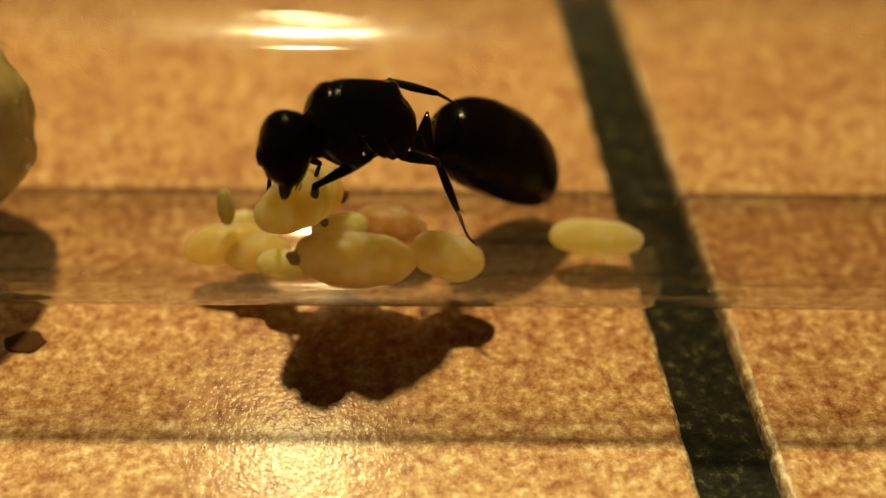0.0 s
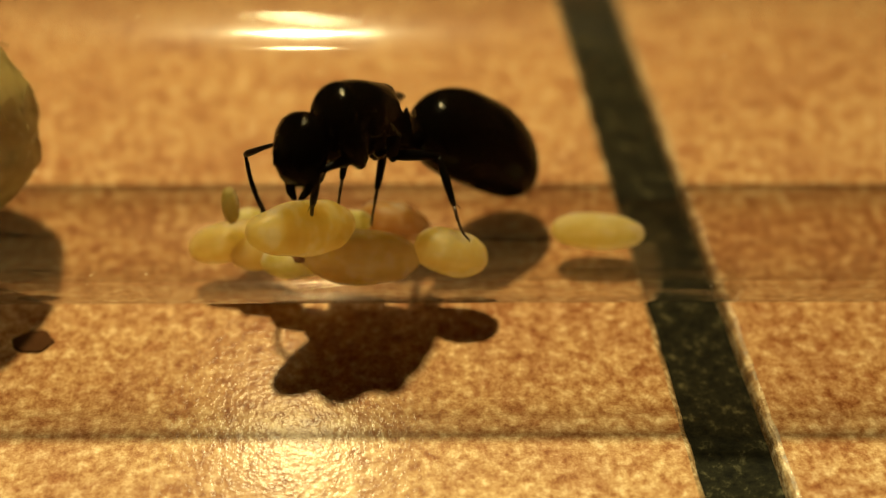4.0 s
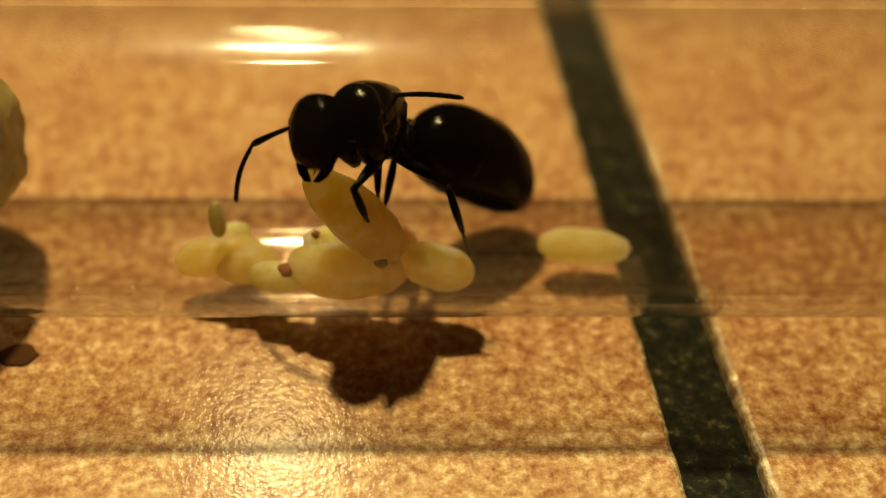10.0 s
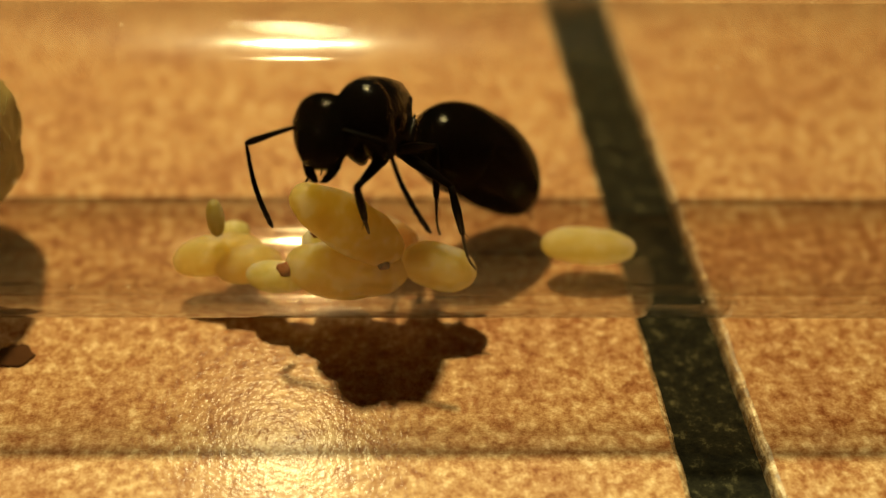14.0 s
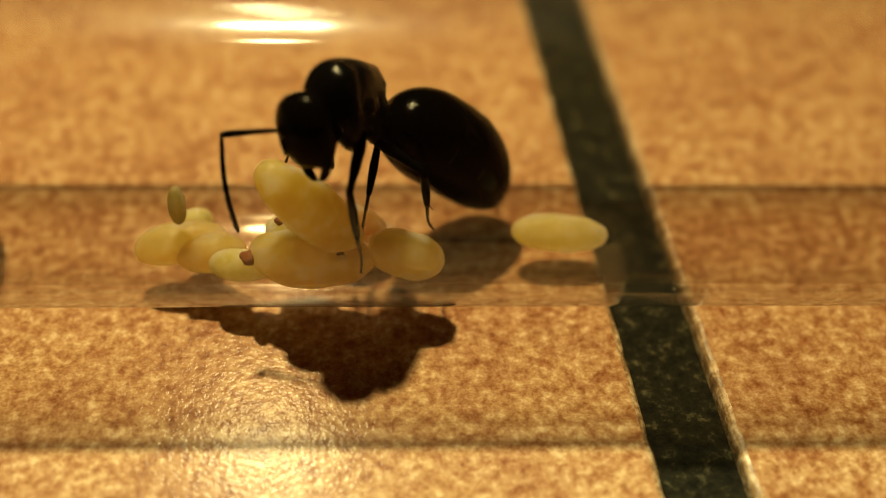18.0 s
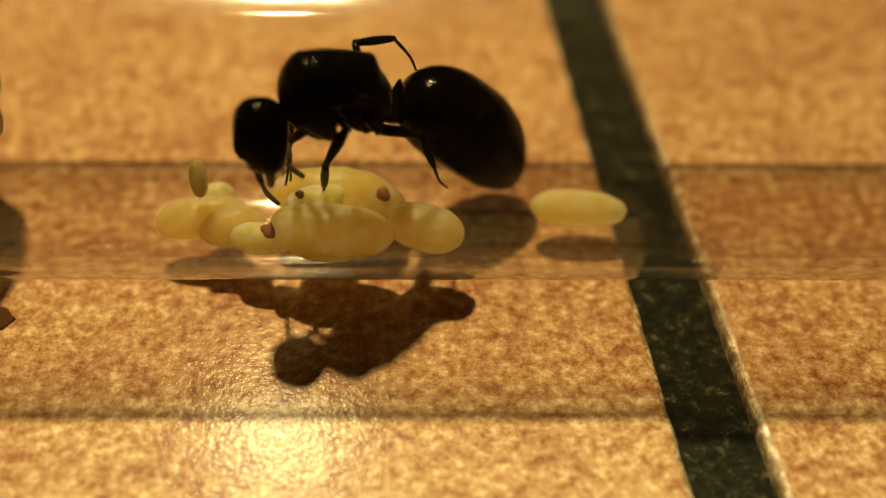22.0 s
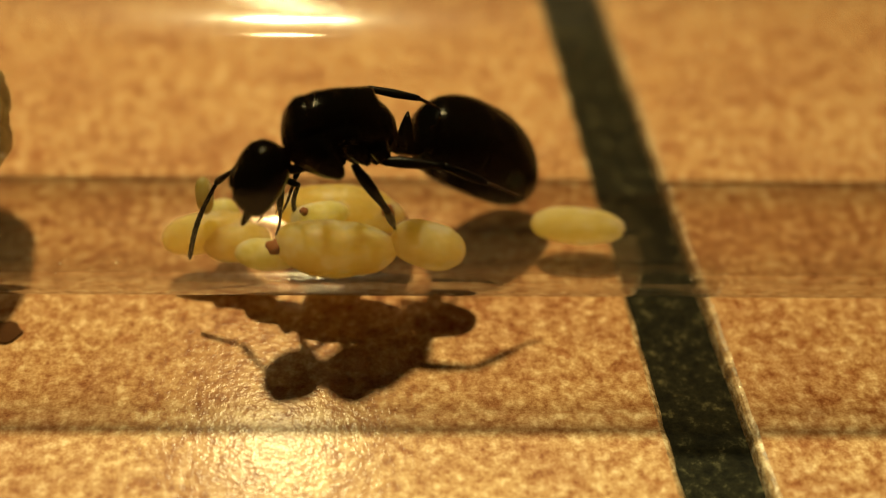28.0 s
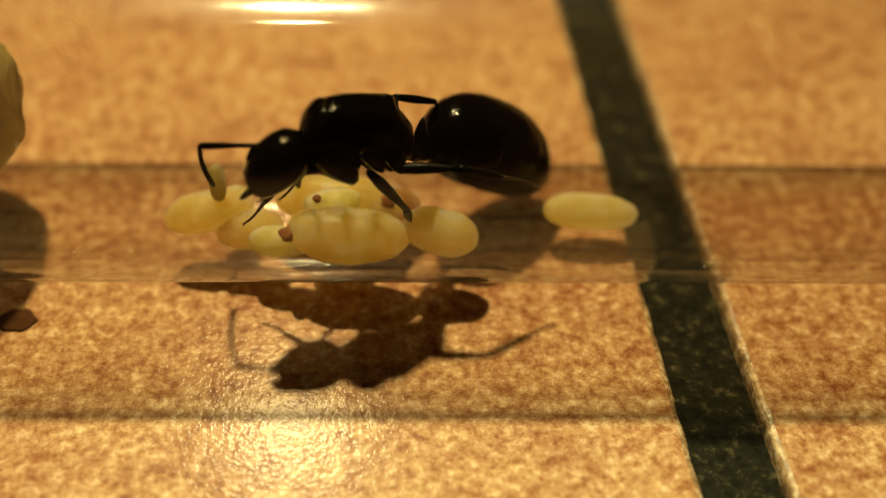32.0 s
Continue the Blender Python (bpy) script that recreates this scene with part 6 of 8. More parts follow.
    walk(ant_parts['femurFR'], path([
        (0, 10.36, 0.44, -2.17, 1.6, -1.1, -102.1), (0.5, 10.29, 0.47, -2.29, -8.4, -4.4, -105.7), (1, 10.21, 0.48, -2.44, -14.9, -5.6, -107.9),
        (1.5, 9.96, 0.69, -2.37, -7.7, 3.0, -105.9), (2, 9.72, 0.95, -2.26, -0.4, 15.0, -103.5), (2.5, 9.63, 0.97, -2.34, -7.5, 0.6, -114.2),
        (3, 9.61, 1.05, -2.44, -13.2, -16.9, -128.7), (3.5, 9.55, 0.99, -2.40, -10.3, -23.4, -135.3), (4, 9.57, 1.08, -2.37, -8.7, -28.3, -138.2),
        (4.5, 9.48, 1.07, -2.31, -9.2, -32.1, -136.9), (5, 9.47, 1.18, -2.26, -9.4, -34.6, -135.4), (5.5, 9.47, 1.24, -2.21, -9.3, -36.2, -134.2),
        (6, 9.49, 1.28, -2.17, -8.9, -36.5, -133.7), (6.5, 9.47, 1.29, -2.05, -7.7, -27.9, -130.8), (7, 9.37, 1.17, -1.93, -6.6, -19.7, -128.0),
        (7.5, 9.31, 1.31, -2.10, -7.7, -25.8, -137.6), (8, 9.22, 1.48, -2.26, -9.3, -33.6, -150.1), (8.5, 9.18, 1.44, -1.97, -8.7, -33.1, -158.8),
        (9, 9.16, 1.40, -1.66, -7.0, -30.1, -163.6), (9.5, 9.13, 1.46, -1.62, -6.5, -25.3, -160.5), (10, 9.14, 1.47, -1.57, -6.0, -20.1, -156.4),
        (10.5, 9.15, 1.43, -1.80, -8.6, -34.2, -149.0), (11, 9.22, 1.52, -2.05, -13.1, -48.7, -141.2), (11.5, 9.14, 1.42, -1.92, -11.4, -43.1, -141.3),
        (12, 9.09, 1.52, -1.79, -9.4, -37.3, -140.5), (12.5, 9.01, 1.65, -1.79, -6.0, -27.8, -112.1), (13, 8.99, 1.68, -1.84, -3.9, -13.0, -92.4),
        (13.5, 9.01, 1.66, -1.77, -5.6, -25.0, -93.9), (14, 9.03, 1.69, -1.66, -8.6, -36.2, -95.8), (14.5, 9.05, 1.64, -1.72, -8.8, -36.1, -95.2),
        (15, 9.06, 1.62, -1.76, -8.3, -34.5, -94.1), (15.5, 9.04, 1.61, -1.78, -7.9, -32.3, -92.3), (16, 9.02, 1.61, -1.82, -7.7, -29.7, -90.5),
        (16.5, 8.98, 1.63, -1.86, -7.6, -27.5, -89.3), (17, 8.95, 1.64, -1.94, -7.9, -26.1, -88.8), (17.5, 8.88, 1.73, -1.89, -9.7, -31.4, -93.1),
        (18, 8.80, 1.86, -1.86, -12.2, -36.5, -98.4), (18.5, 8.72, 1.89, -1.66, -11.6, -13.2, -107.5), (19, 8.61, 1.80, -1.36, -12.2, 12.5, -116.6),
        (19.5, 8.63, 1.75, -1.77, -13.3, 11.9, -117.2), (20, 8.74, 1.73, -2.32, -14.3, 6.9, -117.2), (20.5, 8.89, 1.63, -2.77, -14.2, -1.2, -114.7),
        (21, 9.04, 1.62, -3.19, -19.3, -5.0, -104.9), (21.5, 9.40, 1.38, -3.29, -20.7, -11.8, -104.2), (22, 9.66, 1.18, -3.24, -20.0, -21.0, -103.4),
        (22.5, 9.69, 1.23, -3.29, -25.8, -28.4, -99.6), (23, 9.69, 1.17, -3.31, 145.0, -33.4, -94.4), (23.5, 9.78, 1.06, -3.20, 142.0, -35.0, -91.1),
        (24, 9.87, 0.93, -3.09, 138.6, -36.2, -87.7), (24.5, 9.87, 0.87, -3.15, 132.2, -38.8, -82.0), (25, 9.81, 1.00, -3.14, 128.5, -40.1, -77.2),
        (25.5, 9.84, 0.91, -3.12, 133.8, -40.8, -81.5), (26, 9.86, 0.82, -3.08, 145.8, -41.6, -89.7), (26.5, 9.97, 0.85, -3.06, 160.4, -40.2, -99.6),
        (27, 10.01, 0.74, -2.99, 173.5, -36.3, -108.0), (27.5, 10.08, 0.63, -2.89, 2.3, -32.2, -113.5), (28, 10.19, 0.50, -2.74, 7.0, -30.6, -116.8),
        (28.5, 10.15, 0.33, -2.48, -172.6, -39.0, -115.7), (29, 10.14, 0.28, -2.29, -171.6, -47.7, -115.2), (29.5, 10.17, 0.24, -2.19, 21.5, -34.7, -120.3),
        (30, 10.15, 0.23, -2.21, 27.2, -22.7, -119.5), (30.5, 10.17, 0.21, -2.24, 28.4, -23.8, -120.2), (31, 10.21, 0.18, -2.23, 28.9, -26.1, -121.5),
        (31.5, 10.22, 0.18, -2.18, 31.2, -28.0, -125.1), (32, 10.19, 0.18, -2.20, 35.0, -30.9, -130.0),
    ]))
    walk(ant_parts['tibiaFR'], path([
        (0, 9.76, -2.40, -2.11, -19.2, 69.3, -126.2), (0.5, 9.50, -2.32, -2.07, -44.1, 65.7, -151.5), (1, 9.33, -2.27, -2.16, -56.2, 62.0, -164.5),
        (1.5, 9.16, -2.10, -2.53, -45.2, 70.8, -155.2), (2, 9.06, -1.78, -3.01, -19.6, 74.7, -131.0), (2.5, 8.44, -1.67, -2.37, -33.8, 73.9, -154.9),
        (3, 7.87, -1.12, -1.60, -27.0, 70.8, -165.1), (3.5, 7.66, -0.88, -1.25, -14.3, 73.0, -159.6), (4, 7.67, -0.62, -0.99, -6.7, 73.1, -154.7),
        (4.5, 7.68, -0.61, -0.77, -8.6, 73.0, -155.6), (5, 7.77, -0.50, -0.61, -8.6, 72.2, -154.1), (5.5, 7.84, -0.44, -0.50, -8.7, 71.8, -152.6),
        (6, 7.88, -0.41, -0.44, -8.0, 71.6, -151.0), (6.5, 7.80, -0.65, -0.70, -9.5, 73.5, -148.9), (7, 7.69, -0.98, -0.95, -12.8, 75.4, -148.7),
        (7.5, 7.38, -0.45, -0.84, -11.2, 73.1, -156.6), (8, 7.13, 0.27, -0.65, -9.2, 66.7, -167.5), (8.5, 6.91, 0.56, -0.38, -7.2, 61.6, -174.1),
        (9, 6.76, 0.69, -0.20, -6.2, 59.3, -176.4), (9.5, 6.66, 0.58, -0.38, -7.3, 62.7, -173.4), (10, 6.65, 0.38, -0.57, -9.0, 66.1, -170.1),
        (10.5, 7.10, 0.19, -0.17, -10.2, 65.7, -166.6), (11, 7.73, 0.32, 0.12, -10.0, 62.3, -162.9), (11.5, 7.49, 0.09, 0.06, -12.0, 64.7, -162.9),
        (12, 7.31, 0.06, -0.03, -13.2, 66.8, -160.8), (12.5, 8.04, -0.72, -0.44, -16.1, 71.0, -130.7), (13, 8.87, -1.15, -1.18, -9.6, 63.1, -101.0),
        (13.5, 8.83, -0.96, -0.55, -11.2, 64.7, -107.7), (14, 8.80, -0.64, 0.05, -11.5, 64.3, -114.0), (14.5, 8.84, -0.70, -0.02, -12.2, 64.2, -114.1),
        (15, 8.89, -0.77, -0.11, -13.1, 64.3, -112.8), (15.5, 8.95, -0.84, -0.23, -13.9, 64.2, -110.9), (16, 9.00, -0.90, -0.38, -14.8, 64.1, -109.2),
        (16.5, 9.02, -0.94, -0.53, -15.8, 63.9, -108.0), (17, 9.00, -0.96, -0.66, -17.1, 63.8, -108.1), (17.5, 8.75, -0.74, -0.38, -20.9, 65.7, -118.0),
        (18, 8.47, -0.45, -0.14, -24.7, 66.5, -129.4), (18.5, 7.87, -0.80, -1.00, -35.9, 70.6, -145.2), (19, 7.34, -0.74, -1.98, -36.7, 69.7, -149.8),
        (19.5, 7.34, -0.77, -2.37, -40.8, 69.4, -155.2), (20, 7.43, -0.83, -2.67, -47.4, 69.7, -163.2), (20.5, 7.68, -1.00, -2.71, -49.1, 69.4, -166.7),
        (21, 8.29, -1.17, -2.94, -60.5, 62.2, -169.3), (21.5, 8.70, -1.37, -2.70, -60.9, 58.9, -167.0), (22, 9.03, -1.46, -2.20, -58.0, 57.7, -162.8),
        (22.5, 9.27, -1.29, -1.91, -61.8, 53.9, -166.5), (23, 9.51, -1.25, -1.71, -66.2, 48.8, -171.8), (23.5, 9.73, -1.32, -1.54, -67.0, 48.3, -173.5),
        (24, 9.96, -1.41, -1.38, -67.8, 48.3, -175.9), (24.5, 10.19, -1.37, -1.33, -70.0, 47.2, 179.9), (25, 10.30, -1.17, -1.28, -69.5, 45.8, -179.2),
        (25.5, 10.17, -1.26, -1.23, -68.6, 49.3, -178.5), (26, 9.87, -1.34, -1.16, -63.8, 55.7, -172.8), (26.5, 9.60, -1.33, -1.19, -52.9, 62.1, -160.8),
        (27, 9.29, -1.48, -1.28, -38.5, 66.7, -145.6), (27.5, 9.10, -1.62, -1.34, -23.7, 68.6, -130.8), (28, 9.06, -1.73, -1.27, -15.4, 69.5, -122.8),
        (28.5, 9.17, -1.70, -0.66, -8.7, 70.5, -117.3), (29, 9.31, -1.48, -0.14, 1.2, 70.9, -108.6), (29.5, 8.97, -1.82, -0.54, 21.6, 65.6, -87.5),
        (30, 8.83, -2.10, -1.09, 31.6, 61.7, -77.6), (30.5, 8.83, -2.08, -1.07, 31.8, 60.9, -77.4), (31, 8.85, -2.04, -0.95, 31.6, 60.9, -77.6),
        (31.5, 8.74, -1.91, -0.82, 32.5, 60.2, -76.9), (32, 8.59, -1.72, -0.71, 35.3, 59.2, -74.5),
    ]))
    walk(ant_parts['femurML'], path([
        (0, 9.24, 1.93, -2.15, -91.6, 40.3, -58.0), (0.5, 9.17, 1.95, -2.25, -99.4, 46.3, -65.1), (1, 9.10, 1.96, -2.39, -103.9, 49.8, -68.4),
        (1.5, 8.67, 2.02, -2.35, -100.9, 56.0, -63.3), (2, 8.15, 2.25, -2.14, -29.7, -14.9, -83.9), (2.5, 7.96, 2.24, -2.12, -8.6, -23.7, -121.8),
        (3, 7.87, 2.29, -2.15, -5.9, -23.7, -132.4), (3.5, 7.74, 2.21, -2.05, -6.3, -22.3, -130.8), (4, 7.70, 2.25, -2.00, -5.9, -21.4, -129.5),
        (4.5, 7.57, 2.17, -1.92, -5.4, -20.3, -128.1), (5, 7.53, 2.20, -1.88, -4.8, -19.5, -126.8), (5.5, 7.51, 2.23, -1.84, -4.4, -18.8, -125.6),
        (6, 7.51, 2.24, -1.79, -3.9, -18.0, -125.4), (6.5, 7.50, 2.26, -1.70, -4.4, -17.6, -126.5), (7, 7.39, 2.15, -1.59, -4.8, -17.5, -128.8),
        (7.5, 7.31, 2.21, -1.71, -4.4, -18.0, -130.2), (8, 7.19, 2.28, -1.81, -4.1, -18.2, -131.2), (8.5, 7.12, 2.20, -1.56, -3.2, -16.1, -134.0),
        (9, 7.08, 2.11, -1.28, -2.4, -13.8, -136.1), (9.5, 7.03, 2.13, -1.24, -2.6, -13.0, -134.3), (10, 7.04, 2.12, -1.19, -2.9, -11.4, -133.0),
        (10.5, 7.07, 2.07, -1.26, -3.7, -10.4, -132.2), (11, 7.19, 2.14, -1.36, -4.7, -9.3, -131.1), (11.5, 7.09, 2.02, -1.29, -4.5, -7.8, -129.9),
        (12, 7.01, 2.10, -1.21, -4.1, -6.3, -127.7), (12.5, 6.93, 2.19, -1.19, -3.9, -2.0, -115.4), (13, 6.90, 2.19, -1.21, -4.5, 3.1, -107.0),
        (13.5, 6.91, 2.17, -1.20, -4.8, -12.8, -134.7), (14, 6.91, 2.19, -1.14, -5.3, -21.4, -165.0), (14.5, 6.95, 2.14, -1.19, -5.1, -21.9, -164.2),
        (15, 6.97, 2.15, -1.18, -5.4, -21.3, -159.9), (15.5, 6.96, 2.17, -1.19, -6.0, -20.0, -153.2), (16, 6.96, 2.19, -1.19, -6.7, -17.5, -145.9),
        (16.5, 6.93, 2.23, -1.20, -7.4, -15.3, -139.8), (17, 6.92, 2.24, -1.24, -8.2, -14.0, -137.4), (17.5, 6.82, 2.33, -1.26, -9.1, -10.3, -137.6),
        (18, 6.73, 2.43, -1.27, -9.9, -6.1, -138.1), (18.5, 6.65, 2.37, -1.02, -11.5, -0.4, -138.3), (19, 6.52, 2.19, -0.66, -12.7, 5.3, -138.4),
        (19.5, 6.58, 2.23, -1.04, -14.0, 3.6, -134.9), (20, 6.76, 2.41, -1.57, -15.0, 1.4, -129.3), (20.5, 7.09, 2.75, -2.04, -14.2, -7.5, -120.2),
        (21, 7.64, 2.89, -2.77, -131.4, 36.5, -112.5), (21.5, 8.14, 2.72, -3.01, -151.8, 34.2, -123.1), (22, 8.48, 2.59, -3.01, -141.0, 30.4, -121.5),
        (22.5, 8.58, 2.68, -3.01, -142.5, 33.7, -119.3), (23, 8.63, 2.65, -2.98, -141.9, 36.6, -116.5), (23.5, 8.72, 2.56, -2.93, -139.6, 36.0, -116.3),
        (24, 8.80, 2.44, -2.88, -137.9, 35.4, -116.6), (24.5, 8.83, 2.38, -2.92, -131.0, 34.4, -112.6), (25, 8.76, 2.50, -2.88, -118.0, 31.0, -105.9),
        (25.5, 8.80, 2.42, -2.85, -133.8, 36.7, -113.7), (26, 8.83, 2.35, -2.81, -160.0, 41.3, -128.6), (26.5, 8.96, 2.38, -2.77, 163.1, 42.8, -149.6),
        (27, 9.01, 2.28, -2.71, 133.0, 35.8, -165.9), (27.5, 9.08, 2.18, -2.62, 114.0, 29.5, -175.7), (28, 9.19, 2.05, -2.51, 106.9, 27.7, 178.1),
        (28.5, 9.15, 1.89, -2.26, 107.8, 26.7, -178.8), (29, 9.16, 1.85, -2.07, 109.5, 25.8, -175.4), (29.5, 9.19, 1.81, -2.05, 103.2, 25.1, -179.1),
        (30, 9.17, 1.81, -2.10, 100.1, 24.8, 178.1), (30.5, 9.19, 1.79, -2.15, 99.5, 25.4, 178.6), (31, 9.22, 1.76, -2.17, 99.5, 25.5, -179.4),
        (31.5, 9.23, 1.76, -2.17, 97.5, 25.2, 179.0), (32, 9.21, 1.76, -2.21, 95.7, 24.9, 176.1),
    ]))
    walk(ant_parts['tibiaML'], path([
        (0, 10.42, 0.05, -4.02, -145.9, 11.0, -129.1), (0.5, 10.01, 0.13, -4.35, -151.3, 16.1, -127.6), (1, 9.79, 0.22, -4.61, -153.9, 18.9, -127.2),
        (1.5, 9.40, 0.57, -4.76, -158.4, 11.5, -131.7), (2, 8.44, -0.53, -1.39, -65.3, 59.6, -163.9), (2.5, 6.56, -0.02, -0.96, -16.4, 70.8, -146.6),
        (3, 6.08, 0.33, -0.98, -9.1, 71.1, -148.1), (3.5, 5.99, 0.18, -0.95, -12.8, 71.8, -149.5), (4, 5.98, 0.17, -0.94, -13.4, 72.2, -147.8),
        (4.5, 5.89, 0.03, -0.91, -13.9, 73.3, -146.2), (5, 5.89, 0.02, -0.91, -13.3, 73.7, -143.5), (5.5, 5.91, 0.00, -0.90, -12.9, 73.9, -141.3),
        (6, 5.91, -0.01, -0.89, -12.3, 73.9, -139.8), (6.5, 5.85, 0.04, -0.82, -13.1, 74.0, -142.3), (7, 5.66, -0.01, -0.72, -14.5, 74.6, -146.4),
        (7.5, 5.53, 0.10, -0.82, -15.3, 74.7, -147.0), (8, 5.37, 0.21, -0.91, -16.3, 74.9, -147.2), (8.5, 5.18, 0.19, -0.75, -15.9, 75.6, -148.4),
        (9, 5.05, 0.16, -0.59, -14.8, 76.7, -147.9), (9.5, 5.06, 0.11, -0.59, -15.9, 77.1, -147.0), (10, 5.10, 0.04, -0.62, -17.8, 77.3, -147.4),
        (10.5, 5.16, -0.05, -0.74, -19.9, 77.1, -149.5), (11, 5.31, -0.02, -0.89, -21.4, 76.1, -150.9), (11.5, 5.24, -0.18, -0.89, -23.9, 77.3, -151.1),
        (12, 5.25, -0.18, -0.89, -23.3, 77.5, -146.6), (12.5, 5.69, -0.43, -1.08, -17.6, 75.8, -126.5), (13, 6.06, -0.58, -1.37, -12.2, 71.0, -110.1),
        (13.5, 4.92, 0.16, -0.55, -26.5, 76.7, -157.2), (14, 4.31, 1.50, -0.08, -12.9, 63.6, -177.5), (14.5, 4.36, 1.41, -0.10, -13.8, 64.4, -176.5),
        (15, 4.43, 1.22, -0.13, -17.0, 67.1, -174.6), (15.5, 4.53, 0.94, -0.20, -21.9, 70.2, -172.3), (16, 4.67, 0.64, -0.32, -27.8, 72.5, -170.1),
        (16.5, 4.80, 0.42, -0.44, -33.2, 73.7, -168.9), (17, 4.85, 0.33, -0.53, -36.2, 73.7, -168.7), (17.5, 4.71, 0.41, -0.74, -37.1, 73.4, -169.9),
        (18, 4.59, 0.50, -0.96, -37.5, 72.8, -170.4), (18.5, 4.48, 0.44, -0.99, -42.4, 72.4, -173.9), (19, 4.36, 0.27, -0.93, -58.9, 75.3, 171.0),
        (19.5, 4.54, 0.17, -1.22, -51.3, 72.5, -179.0), (20, 4.92, 0.16, -1.64, -49.2, 70.3, -172.8), (20.5, 5.64, 0.26, -1.66, -59.3, 81.1, -174.0),
        (21, 6.75, 0.74, -4.49, -166.1, 19.7, -131.1), (21.5, 6.83, 0.71, -4.64, -179.1, 15.4, -130.6), (22, 7.17, 0.45, -4.48, 178.6, 15.3, -134.3),
        (22.5, 7.40, 0.58, -4.62, -178.4, 13.8, -133.0), (23, 7.59, 0.57, -4.71, -176.2, 12.3, -131.9), (23.5, 7.68, 0.46, -4.63, -178.8, 13.3, -133.6),
        (24, 7.74, 0.33, -4.56, 178.2, 14.3, -135.7), (24.5, 7.91, 0.17, -4.56, -179.0, 16.6, -136.5), (25, 8.08, 0.11, -4.37, -175.9, 20.0, -136.7),
        (25.5, 7.86, 0.29, -4.58, -180.0, 15.6, -136.8), (26, 7.47, 0.65, -4.72, 170.9, 10.2, -137.1), (26.5, 7.12, 1.31, -4.74, 157.7, 6.0, -137.2),
        (27, 6.73, 1.71, -4.41, 143.9, 6.9, -139.0), (27.5, 6.56, 1.99, -4.05, 133.7, 8.9, -141.9), (28, 6.63, 2.14, -3.86, 129.4, 10.3, -144.1),
        (28.5, 6.56, 1.84, -3.56, 128.7, 11.7, -145.6), (29, 6.56, 1.64, -3.34, 128.4, 12.7, -146.7), (29.5, 6.57, 1.77, -3.28, 127.5, 12.2, -145.3),
        (30, 6.54, 1.89, -3.32, 126.2, 11.4, -144.3), (30.5, 6.57, 1.85, -3.39, 129.3, 10.7, -142.7), (31, 6.60, 1.73, -3.42, 132.3, 10.1, -141.7),
        (31.5, 6.60, 1.80, -3.40, 132.0, 9.9, -141.4), (32, 6.59, 1.94, -3.44, 130.9, 9.4, -141.0),
    ]))
